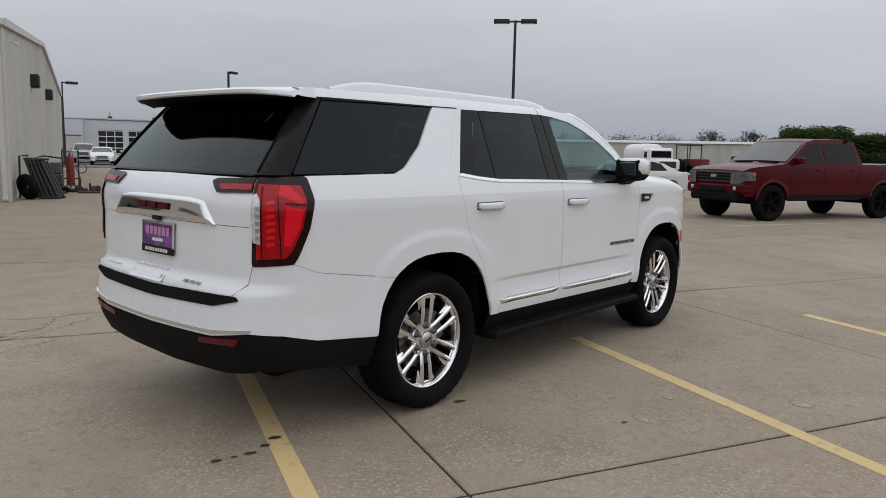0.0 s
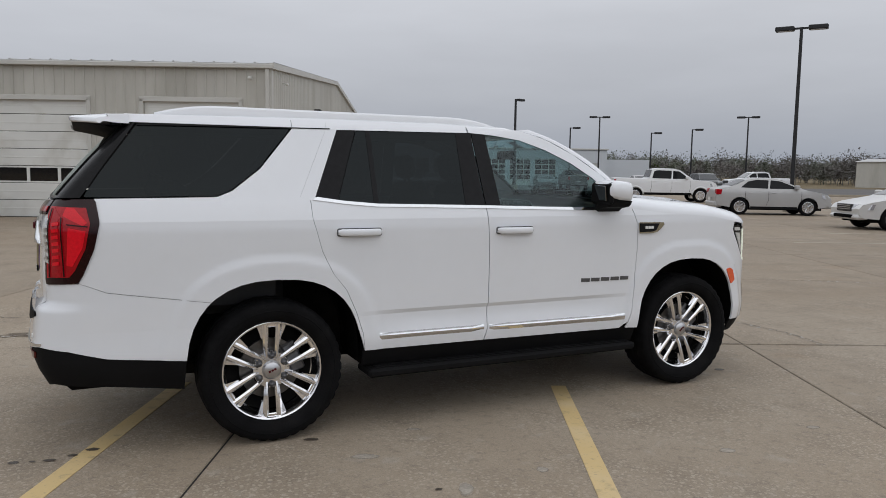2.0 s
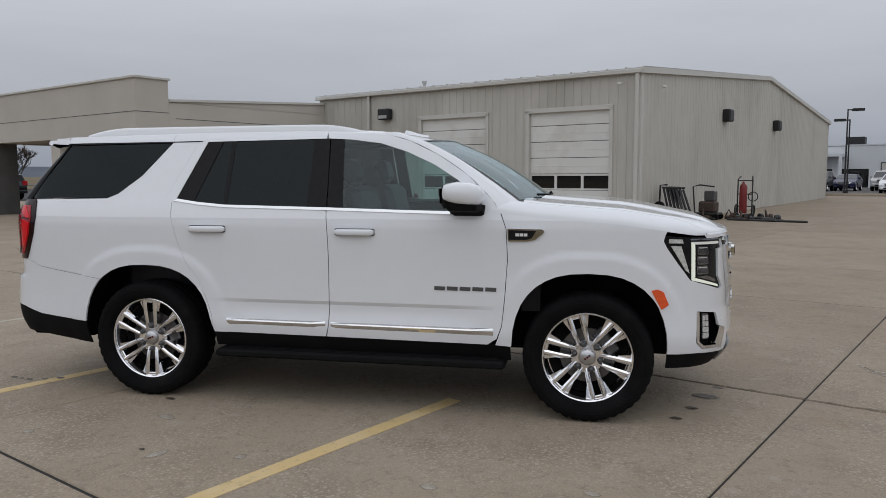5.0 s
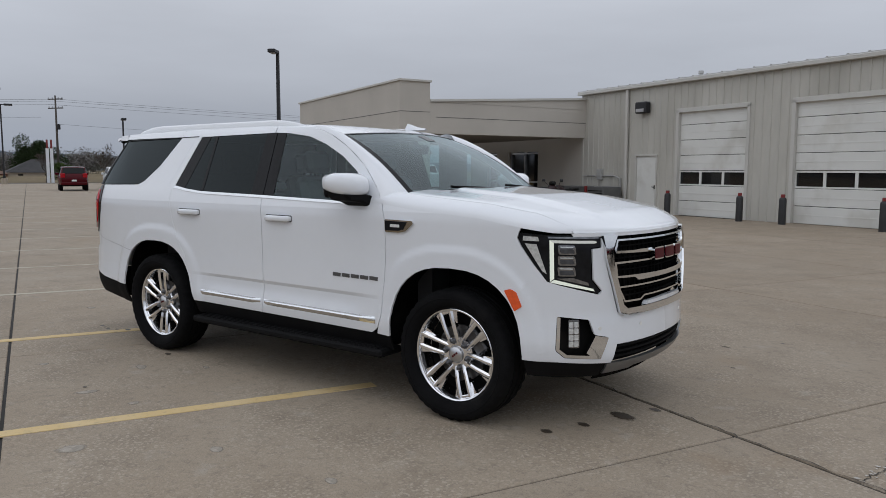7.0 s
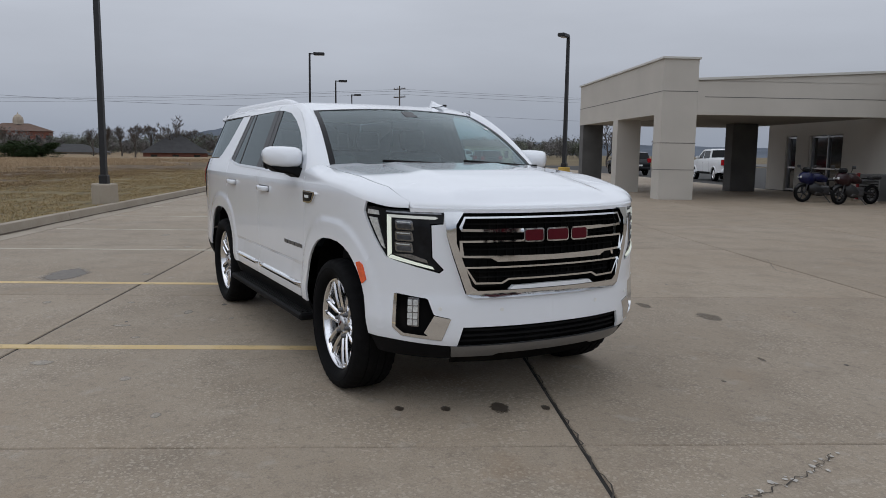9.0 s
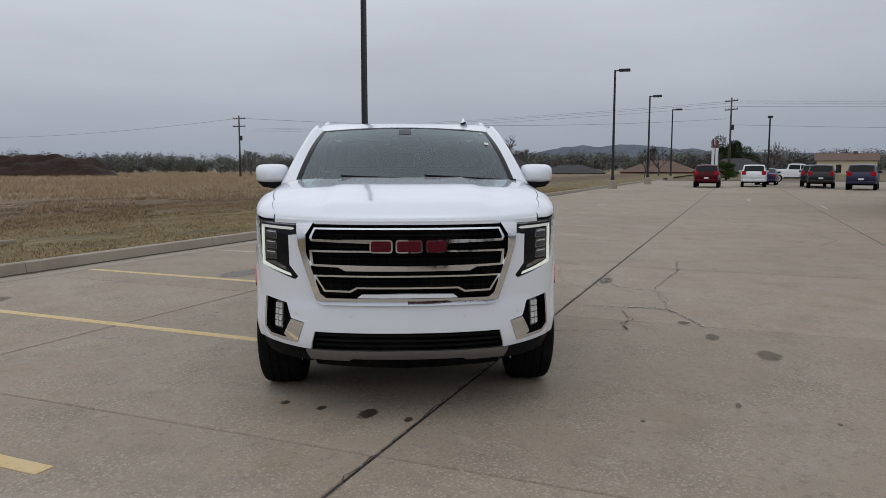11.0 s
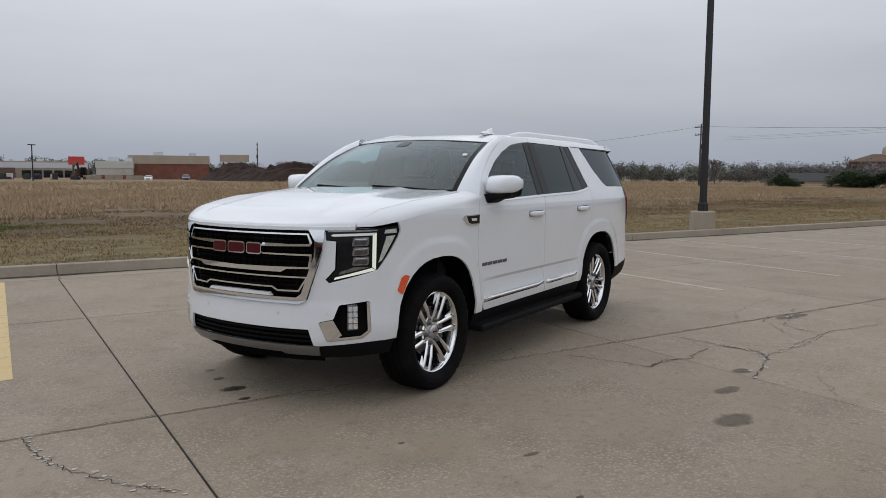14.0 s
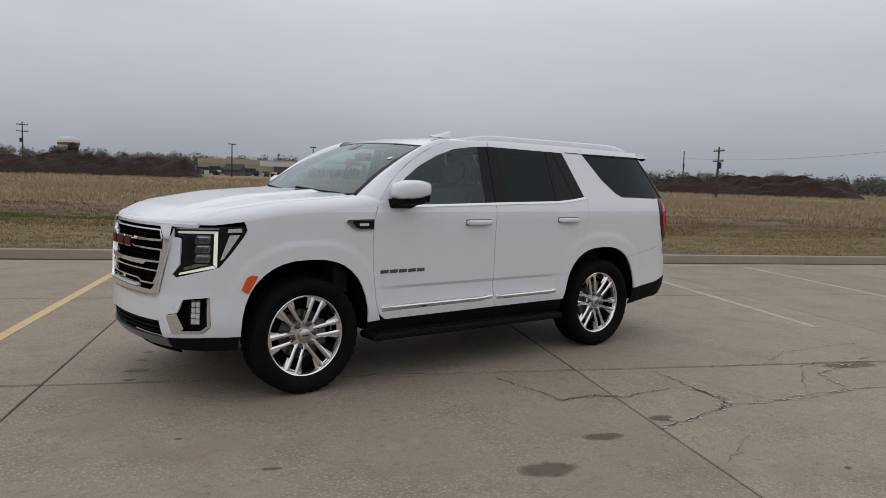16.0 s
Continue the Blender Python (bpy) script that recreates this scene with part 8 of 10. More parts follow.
def seat(x, y0, y1, n=1):
    s = part("seat", boxes((x - 0.06, x + 0.46, y0, y1, 0.70, 0.98), bevel=0.06), M["leather"], suv)
    bm = bmesh.new()
    m = Matrix.Translation((x - 0.02, 0, 0.88)) @ Matrix.Rotation(radians(-14), 4, "Y")
    add_box(bm, -0.09, 0.06, y0 + 0.01, y1 - 0.01, 0.0, 0.62, 0.05, m=m)
    part("backrest", bm, M["leather"], s)
    for k in range(n):
        w = (y1 - y0) / n
        c = y0 + w * (k + 0.5)
        bm = bmesh.new()
        add_box(bm, -0.07, 0.03, c - 0.12, c + 0.12, 0.65, 0.83, 0.035, m=m)
        add_box(bm, -0.03, -0.015, c - 0.05, c - 0.035, 0.58, 0.68, m=m)
        add_box(bm, -0.03, -0.015, c + 0.035, c + 0.05, 0.58, 0.68, m=m)
        part("headrest", bm, M["leather"], s)


seat(0.05, 0.14, 0.68), seat(0.05, -0.68, -0.14), seat(-0.95, 0.12, 0.70), seat(-0.95, -0.70, -0.12), seat(-1.85, -0.65, 0.65, 3)
part("centre_console", boxes((-0.1, 0.75, -0.12, 0.12, 0.66, 0.98), bevel=0.04), M["cabin"], suv)
part("inner_mirror", boxes((0.50, 0.54, -0.12, 0.12, 1.66, 1.73), bevel=0.015), M["blackgloss"], suv)
for y0 in (0.30, -0.30):
    bm = bmesh.new()
    s0 = -1 if y0 < 0 else 1
    pts = [ws_pt((y0 + 0.48) / 0.8 - 0.85 * k, 0.02 + 0.055 * k, 0.014) for k in np.linspace(0, 0.95, 6)]
    add_tube(bm, pts, 0.008, 6)
    add_box(bm, pts[0][0] - 0.03, pts[0][0] + 0.05, pts[0][1] - 0.025, pts[0][1] + 0.025, pts[0][2] - 0.03, pts[0][2] + 0.012, 0.006)
    part("wiper", bm, M["blackplastic"], suv)


# ---- other vehicles ----
def paint(name, c, rough=0.3, metal=0.0):
    return mat(name, c, rough, metal=metal, var=0.05, scale=1.5, coat=0.15, spec=0.35)


M["p_red"] = mat("dark_red_paint", (0.066, 0.002, 0.006), 0.26, var=0.10, scale=1.5, var2=0.08, scale2=14, coat=0.14, spec=0.10)
M["smokelamp"] = mat("clear_smoked_lamp", (0.17, 0.18, 0.18), 0.10, metal=0.5, var2=0.4, scale2=7)
M["screenglass"] = mat("sky_lit_car_glass", (0.030, 0.033, 0.036), 0.05, coat=0.3, spec=0.8, var=0.1, scale=1.2)
M["p_white"] = paint("plain_white_paint", (0.72, 0.73, 0.74))
M["p_pale"] = paint("silver_white_paint", (0.60, 0.60, 0.59), 0.3, 0.15)
M["p_silver"] = paint("silver_paint", (0.43, 0.43, 0.43), 0.35, 0.3)
M["p_grey"] = paint("grey_paint", (0.12, 0.125, 0.13), 0.3, 0.3)
M["p_black"] = paint("black_paint", (0.012, 0.012, 0.014), 0.2)
M["p_blue"] = paint("blue_paint", (0.012, 0.014, 0.050), 0.3)
M["p_maroon"] = paint("dark_maroon_paint", (0.035, 0.006, 0.008), 0.4)
M["carglass"] = mat("dark_car_glass", (0.008, 0.009, 0.010), 0.04, spec=0.16)
M["headglass"] = mat("clear_lamp", (0.55, 0.56, 0.58), 0.1, metal=0.5, var2=0.3, scale2=30)


def simple_wheel(rim_mat, r=0.34, w=0.22, tag="wheel"):
    t = bmesh.new()
    add_lathe(t, [(r * 0.66, w * 0.42), (r * 0.80, w * 0.5), (r * 0.95, w * 0.48), (r, w * 0.36), (r, -w * 0.36), (r * 0.95, -w * 0.48), (r * 0.66, -w * 0.42)], 32)
    rm = bmesh.new()
    add_lathe(rm, [(r * 0.67, w * 0.43), (r * 0.63, w * 0.44), (r * 0.60, w * 0.30), (r * 0.58, -w * 0.3)], 32)
    for k in range(5):
        rot = Matrix.Rotation(radians(72 * k), 4, "Y")
        add_box(rm, r * 0.08, r * 0.64, w * 0.26, w * 0.40, -r * 0.085, r * 0.085, 0.01, m=rot)
    add_lathe(rm, [(r * 0.17, w * 0.25), (r * 0.17, w * 0.42), (0.001, w * 0.43)], 20)
    add_lathe(rm, [(r * 0.58, w * 0.05), (0.001, w * 0.05)], 24)
    return mesh_of(rm, tag, rim_mat), mesh_of(t, "tyre", M["rubber"], True)


W_BRIGHT, W_DARK = simple_wheel(M["alloy"]), simple_wheel(M["bollard"])
W_BIGDARK, W_BIG = simple_wheel(M["underblack"], 0.41, 0.26), simple_wheel(M["alloy"], 0.40, 0.25)

PROFILE = {
    "pickup": dict(W=2.0, belt=1.30, tum=0.16, wheels=(1.85, -1.85), r=0.40, clear=0.50, hood=1.15,
                   top=[(2.66, 0.50), (2.78, 0.62), (2.80, 0.98), (2.74, 1.10), (2.55, 1.19), (1.55, 1.28), (1.42, 1.31), (0.72, 1.82), (0.45, 1.90), (-0.55, 1.92), (-0.88, 1.86), (-1.05, 1.36), (-1.10, 1.33), (-2.95, 1.34), (-3.02, 1.30), (-3.04, 0.72), (-2.95, 0.55)],
                   win=[[(1.20, 1.34), (0.66, 1.76), (0.30, 1.80), (0.26, 1.34)], [(0.18, 1.34), (0.22, 1.80), (-0.60, 1.82), (-0.78, 1.76), (-0.90, 1.36)]], ws=(6, 7), rw=(10, 11), seams=(1.28, 0.22, -0.93), lampz=(0.92, 1.10), tailz=(0.95, 1.28)),
    "lifted": dict(W=2.05, belt=1.42, tum=0.17, wheels=(2.02, -2.10), r=0.455, clear=0.62, hood=1.15,
                   top=[(2.82, 0.60), (2.94, 0.72), (2.96, 1.16), (2.92, 1.24), (2.72, 1.32), (1.72, 1.42), (1.55, 1.45), (0.76, 2.00), (0.46, 2.08), (-0.70, 2.09), (-1.02, 2.02), (-1.22, 1.48), (-1.26, 1.45), (-3.16, 1.46), (-3.22, 1.42), (-3.24, 0.86), (-3.14, 0.66)],
                   win=[[(1.34, 1.47), (0.70, 1.92), (0.32, 1.97), (0.28, 1.47)], [(0.18, 1.47), (0.22, 1.97), (-0.74, 1.98), (-0.94, 1.92), (-1.06, 1.48)]], ws=(6, 7), rw=(10, 11), seams=(1.40, 0.23, -1.10), lampz=(1.00, 1.22), tailz=(1.05, 1.38)),
    "sedan": dict(W=1.80, belt=0.99, tum=0.20, wheels=(1.40, -1.40), r=0.335, clear=0.32, hood=0.8,
                  top=[(2.22, 0.34), (2.36, 0.45), (2.38, 0.62), (2.28, 0.74), (2.0, 0.83), (1.22, 0.97), (1.10, 1.00), (0.30, 1.38), (0.0, 1.44), (-0.60, 1.44), (-0.98, 1.38), (-1.68, 1.06), (-1.80, 1.03), (-2.25, 1.00), (-2.38, 0.93), (-2.42, 0.62), (-2.34, 0.38)],
                  win=[[(0.92, 1.03), (0.28, 1.33), (-0.10, 1.37), (-0.16, 1.03)], [(-0.23, 1.03), (-0.18, 1.37), (-0.62, 1.38), (-0.95, 1.31), (-1.22, 1.06)]], ws=(6, 7), rw=(10, 11), seams=(1.0, -0.2, -1.15), lampz=(0.60, 0.76), tailz=(0.70, 0.92)),
    "hatch": dict(W=1.80, belt=1.02, tum=0.20, wheels=(1.32, -1.32), r=0.33, clear=0.30, hood=0.85,
                  top=[(2.10, 0.34), (2.22, 0.46), (2.24, 0.66), (2.10, 0.82), (1.85, 0.90), (1.30, 1.00), (1.15, 1.04), (0.25, 1.42), (-0.05, 1.47), (-0.65, 1.47), (-1.05, 1.40), (-1.66, 1.13), (-1.80, 1.10), (-2.10, 1.06), (-2.22, 0.96), (-2.28, 0.60), (-2.18, 0.38)],
                  win=[[(0.98, 1.06), (0.26, 1.36), (-0.12, 1.40), (-0.18, 1.06)], [(-0.25, 1.06), (-0.20, 1.40), (-0.66, 1.41), (-1.00, 1.34), (-1.30, 1.10)]], ws=(6, 7), rw=(10, 11), seams=(1.05, -0.22, -1.12), lampz=(0.70, 0.86), tailz=(0.80, 1.02)),
    "suv": dict(W=1.90, belt=1.10, tum=0.18, wheels=(1.38, -1.38), r=0.37, clear=0.42, hood=1.0,
                top=[(2.15, 0.42), (2.28, 0.55), (2.30, 0.82), (2.20, 0.95), (1.95, 1.02), (1.25, 1.08), (1.12, 1.11), (0.42, 1.64), (0.12, 1.73), (-1.50, 1.72), (-1.92, 1.66), (-2.22, 1.18), (-2.28, 1.12), (-2.34, 0.95), (-2.36, 0.62), (-2.26, 0.45)],
                win=[[(0.92, 1.15), (0.38, 1.58), (0.0, 1.64), (-0.06, 1.15)], [(-0.14, 1.15), (-0.08, 1.64), (-0.80, 1.64), (-0.90, 1.15)], [(-1.0, 1.16), (-0.90, 1.64), (-1.62, 1.62), (-1.80, 1.2)]], ws=(6, 7), rw=(10, 11), seams=(1.0, -0.1, -0.95), lampz=(0.80, 0.98), tailz=(0.95, 1.25)),
    "coupe": dict(W=1.90, belt=0.96, tum=0.26, wheels=(1.40, -1.40), r=0.35, clear=0.28, hood=0.85,
                  top=[(2.25, 0.30), (2.40, 0.42), (2.40, 0.66), (2.30, 0.80), (2.0, 0.88), (1.10, 0.99), (0.98, 1.02), (0.20, 1.30), (-0.1, 1.35), (-0.5, 1.34), (-0.85, 1.28), (-1.65, 1.03), (-1.75, 1.02), (-2.22, 1.02), (-2.36, 0.98), (-2.40, 0.55), (-2.30, 0.32)],
                  win=[[(0.80, 1.03), (0.20, 1.25), (-0.40, 1.27), (-0.60, 1.03)]], ws=(6, 7), rw=(10, 11), seams=(0.95, -0.6), lampz=(0.66, 0.8), tailz=(0.72, 0.88)),
}


def vehicle(kind, label, x, y, heading, material, wheel=None, z=0.0, group="", trim=None, tone=None):
    """A parked vehicle; heading: the way its nose points, in degrees from +x."""
    P = PROFILE[kind]
    W, bz, tum, top = P["W"], P["belt"], P["tum"], P["top"]
    H = max(p[1] for p in top)
    big = kind == "lifted"
    name = {"pickup": "pickup_truck", "lifted": "pickup_truck", "suv": "parked_suv"}.get(kind, "parked_car")
    v = thing(name, label, "pickup truck" if kind in ("pickup", "lifted") else "car", (x, y, z), heading, group)

    def half(px, pz):
        h = W / 2 - 0.02 * ((pz - bz * 0.72) / 0.4) ** 2 if pz < bz else W / 2 - 0.03 - tum * (pz - bz) / (H - bz)
        e = max(0.0, abs(px) - (top[2][0] - 0.75)) / 0.75
        return h * (1 - 0.13 * e * e)

    wx, r, cl = P["wheels"], P["r"], P["clear"]
    low = []
    for c in sorted(wx):
        a = r * 1.17
        low.append((c - a, cl))
        low += [(c + a * math.cos(t), r + a * math.sin(t)) for t in np.linspace(math.pi * 0.97, math.pi * 0.03, 13) if r + a * math.sin(t) > cl]
        low.append((c + a, cl))
    # glass runs of the roof line are left out of the painted strip
    side_pts = top + low
    bm = bmesh.new()
    for s in (-1, 1):
        sh = sheet(side_pts, cell=0.14)
        me = bpy.data.meshes.new("t")
        shape(sh, lambda u, w_: (u, s * half(u, w_), w_))
        sh.to_mesh(me)
        sh.free()
        bm.from_mesh(me)
        bpy.data.meshes.remove(me)
    us = [-1, -0.97, -0.9, -0.5, 0, 0.5, 0.9, 0.97, 1]
    glassy = {P["ws"][0], P["rw"][0]}
    panes = []
    for i in range(len(top) - 1):
        (x0, z0), (x1, z1) = top[i], top[i + 1]
        rows = []
        for (px, pz) in (top[i], top[i + 1]):
            rows.append([bm.verts.new((px, u * half(px, pz), pz + 0.03 * (1 - u * u) * (1 if pz > 0.7 else 0))) for u in us])
        for k in range(len(us) - 1):
            f = bm.faces.new((rows[0][k], rows[0][k + 1], rows[1][k + 1], rows[1][k]))
        if i in glassy:
            dx, dz = x1 - x0, z1 - z0
            ln = math.hypot(dx, dz)
            nx, nz = (dz / ln, -dx / ln) if dz > 0 else (dz / ln, -dx / ln)
            if nz < 0:
                nx, nz = -nx, -nz
            q = []
            gl = bmesh.new()
            panes.append(("windscreen" if i == P["ws"][0] else "rear_window", gl))
            for t in (0.06, 0.94):
                px, pz = x0 + dx * t, z0 + dz * t
                q.append([gl.verts.new((px + nx * 0.012, u * (half(px, pz) - 0.07) / 0.9, pz + nz * 0.012 + 0.028 * (1 - u * u))) for u in (-0.9, -0.5, 0, 0.5, 0.9)])
            for k in range(4):
                gl.faces.new((q[0][k], q[0][k + 1], q[1][k + 1], q[1][k]))
    bmesh.ops.remove_doubles(bm, verts=bm.verts[:], dist=0.0005)
    body = part("body", bm, material, v)
    for p in body.data.polygons:
        p.use_smooth = True
    body.data.set_sharp_from_angle(angle=radians(35))
    for n, gl in panes:
        part(n, gl, M["screenglass" if n == "windscreen" else "carglass"], v, smooth=True)
    for s in (-1, 1):
        for w in P["win"]:
            sh = sheet(w, cell=0.2, rnd=0.04)
            shape(sh, lambda u, q: (u, s * (half(u, q) + 0.008), q), 0.012, lambda u, q: (0, -s, 0))
            part("side_window", sh, M["carglass"], v)
        for sx in P["seams"]:
            bmx = bmesh.new()
            prev = None
            for q in np.linspace(cl + 0.08, bz + 0.02, 7):
                xx = sx - (0.05 if q < cl + 0.3 else 0.0)
                cur = [bmx.verts.new((xx + d, s * (half(sx, q) + 0.003), q)) for d in (-0.006, 0.006)]
                if prev:
                    bmx.faces.new((prev[0], prev[1], cur[1], cur[0]))
                prev = cur
            part("door_seam", bmx, M["underblack"], v)
            if sx < P["seams"][0]:
                hx = sx + 0.12
                part("door_handle", boxes((hx, hx + 0.17, *sorted((s * (half(hx, bz - 0.12) - 0.01), s * (half(hx, bz - 0.12) + 0.03))), bz - 0.14, bz - 0.11), bevel=0.008), material, v)
        mx = P["win"][0][0][0] - 0.12
        part("door_mirror", boxes((mx - 0.10, mx + 0.06, *sorted((s * (half(mx, bz) - 0.03), s * (half(mx, bz) + 0.20))), bz + 0.02, bz + 0.19), bevel=0.03), material, v)
        if kind in ("pickup", "lifted"):
            for c in wx:
                bmx = bmesh.new()
                add_tube(bmx, [(c + r * 1.2 * math.cos(t), s * (half(c, r + 0.3) - 0.004), r + r * 1.2 * math.sin(t)) for t in np.linspace(0.12, math.pi - 0.12, 15)], 0.05, 7)
                part("arch_flare", bmx, material, v, smooth=True)
        # sill and arch trim
        part("sill", boxes((wx[1] + r * 1.2, wx[0] - r * 1.2, *sorted((s * (W / 2 - 0.12), s * (W / 2 - 0.015))), cl - 0.08, cl + 0.06), bevel=0.02), M["blackplastic"], v)
        fx = top[2][0]
        lz0, lz1 = P["lampz"]
        xf = fx - 0.16
        bmx = bmesh.new()
        q = [(fx + 0.02, 0.60), (fx + 0.0, half(fx, lz0) * 0.97), (fx - 0.14, half(fx - 0.14, lz1) + 0.022), (fx - 0.40, half(fx - 0.40, lz1) + 0.018)] if big else [(fx - 0.03, 0.40), (fx - 0.10, half(fx, lz0) * 0.86), (fx - 0.32, half(fx - 0.35, lz1) + 0.012), (fx - 0.42, half(fx - 0.45, lz1) + 0.010)]
        rws = [[bmx.verts.new((a + (0.045 if j == 0 or big else -0.02), s * b, zz - (0.09 if big and j == 0 and a > fx - 0.1 else 0.0))) for a, b in q] for j, zz in enumerate((lz0, lz1))]
        for k in range(3):
            bmx.faces.new((rws[0][k], rws[0][k + 1], rws[1][k + 1], rws[1][k]))
        part("headlight", bmx, M["smokelamp" if big else "headglass"], v)
        if big:
            part("corner_marker", boxes((fx - 0.36, fx - 0.26, *sorted((s * (half(fx - 0.36, lz1) - 0.04), s * (half(fx - 0.36, lz1) + 0.026))), lz1 - 0.08, lz1 - 0.04), bevel=0.01), M["amber"], v)
        if big:
            part("fog_lamp", boxes((fx + 0.02, fx + 0.075, *sorted((s * 0.68, s * 0.78)), 0.76, 0.85), bevel=0.02), M["headglass"], v)
        rx = top[-3][0] if kind != "pickup" else -3.04
        if big:
            rx = -3.24
        tz0, tz1 = P["tailz"]
        part("tail_light", boxes((rx - 0.02, rx + 0.22, *sorted((s * (half(rx, tz0) * 0.70), s * (half(rx + 0.12, tz0) + 0.012))), tz0, tz1), bevel=0.02) if kind not in ("pickup", "lifted") else boxes((rx - 0.02, rx + 0.10, *sorted((s * (W / 2 - 0.22), s * (W / 2 - 0.05))), tz0, tz1), bevel=0.02), M["redlens"], v)
    fx = top[2][0]
    gr = part("grille", boxes((fx - 0.12, fx + 0.025, -0.40 if kind != "pickup" and not big else -0.62, 0.40 if kind != "pickup" and not big else 0.62, P["lampz"][0] - 0.06, P["lampz"][1]), bevel=0.02), M["bollard"], v)
    for k in range(3):
        zz = P["lampz"][0] + k * (P["lampz"][1] - P["lampz"][0]) / 3
        part("grille_bar", boxes((fx - 0.05, fx + 0.038, -0.36 if kind != "pickup" and not big else -0.58, 0.36 if kind != "pickup" and not big else 0.58, zz, zz + (0.045 if big else 0.02))), trim or M["satin"], gr)
    if big:
        part("front_bumper", boxes((fx - 0.45, fx + 0.05, -W / 2 + 0.05, W / 2 - 0.05, 0.66, 0.93), bevel=0.06), material, v)
        part("bumper_skirt", boxes((fx - 0.40, fx + 0.07, -0.80, 0.80, 0.48, 0.72), bevel=0.05), M["blackplastic"], v)
        part("bumper_centre", boxes((fx - 0.2, fx + 0.075, -0.45, 0.45, 0.70, 0.84), bevel=0.03), M["blackplastic"], v)
        part("grille_emblem", boxes((fx + 0.03, fx + 0.05, -0.10, 0.10, 1.07, 1.15), bevel=0.02), M["satin"], gr)
        part("cab_step", boxes((-1.2, 1.4, -1.04, -0.90, 0.50, 0.56), (-1.2, 1.4, 0.90, 1.04, 0.50, 0.56), bevel=0.02), M["blackplastic"], v)
        for s in (-1, 1):
            part("wiper", boxes((1.30, 1.60, *sorted((s * 0.1, s * 0.7)), 1.47, 1.50), bevel=0.01), M["blackplastic"], v)
    else:
        part("front_bumper", boxes((fx - 0.35, fx + 0.05, -W / 2 + 0.12, W / 2 - 0.12, cl - 0.02, P["lampz"][0] - 0.14), bevel=0.06), trim or material, v)
    if not big:
        part("bumper_opening", boxes((fx - 0.2, fx + 0.06, -0.5, 0.5, cl + 0.03, cl + 0.13), bevel=0.01), M["underblack"], v)
    part("rear_bumper", boxes((top[-2][0] - 0.03, top[-2][0] + 0.3, -W / 2 + 0.12, W / 2 - 0.12, cl, cl + 0.22), bevel=0.05), trim or material, v)
    part("plate", boxes((top[-2][0] - 0.045, top[-2][0] - 0.02, -0.16, 0.16, cl + 0.26, cl + 0.38)), M["paper"], v)
    part("underside", boxes((-top[2][0] + 0.4, top[2][0] - 0.35, -W / 2 + 0.18, W / 2 - 0.18, cl - 0.1, cl + 0.25)), M["underblack"], v)
    if big:
        part("front_axle", boxes((wx[0] - 0.06, wx[0] + 0.06, -0.8, 0.8, 0.38, 0.52), bevel=0.03), M["underblack"], v)
        part("rear_axle", boxes((wx[1] - 0.06, wx[1] + 0.06, -0.8, 0.8, 0.38, 0.52), bevel=0.03), M["underblack"], v)
    wm = wheel or W_BRIGHT
    for px in wx:
        for s in (-1, 1):
            wmat = pose(px, s * (W / 2 - 0.13), P["r"], 0, 0, 0 if s > 0 else 180)
            sc = P["r"] / (0.40 if wm in (W_BIG, W_BIGDARK) else 0.335)
            w = part("wheel", wm[0], None, v, m=wmat @ Matrix.Scale(sc, 4))
            part("tyre", wm[1], None, w)
    return v


E1H = 155.23
red_truck = vehicle("lifted", "glossy dark red crew-cab pickup with black wheels", 17.10, 2.30, E1H, M["p_red"], W_BIGDARK, trim=M["blackplastic"])
vehicle("sedan", "silver-white saloon car with black wheels", 20.75, 9.3, E1H, M["p_pale"], W_DARK)
vehicle("hatch", "pale silver saloon with bright alloy wheels", 23.0, 17.05, E1H + 173, M["p_silver"], W_BRIGHT)
vehicle("pickup", "white crew-cab pickup parked in the lot", 28.3, 29.1, E1H + 176, M["p_white"], W_BIG)
vehicle("coupe", "white sports coupe seen from behind", 22.5, 43.5, 66, M["p_white"], W_DARK)
vehicle("suv", "dark red SUV parked near the kerb", -50.8, 23.9, 155, M["p_red"], W_BRIGHT)
vehicle("suv", "white SUV parked at the lot's end", -52.3, 28.3, 155, M["p_white"], W_BRIGHT)
vehicle("sedan", "blue saloon parked at the lot's end", -58.5, 32.5, 150, M["p_blue"], W_BRIGHT)
vehicle("pickup", "white pickup crossing the lot's far end", -69.5, 41.2, 65, M["p_white"], W_BIG)
vehicle("suv", "black SUV at the lot's far end", -48.3, 31.6, 150, M["p_black"], W_DARK)
vehicle("suv", "dark blue SUV parked at the lot's end", -43.6, 31.9, 145, M["p_blue"], W_BRIGHT)
vehicle("suv", "black SUV parked at the lot's end", -52.5, 33.4, 150, M["p_black"], W_DARK)
vehicle("pickup", "white pickup beyond the portico", -27.0, 35.0, 150, M["p_white"], W_BIG)
vehicle("suv", "black SUV beyond the portico", -21.0, 36.5, 120, M["p_black"], W_BRIGHT)
vehicle("suv", "dark SUV beyond the portico", -38.5, 38.0, 160, M["p_black"], W_DARK)
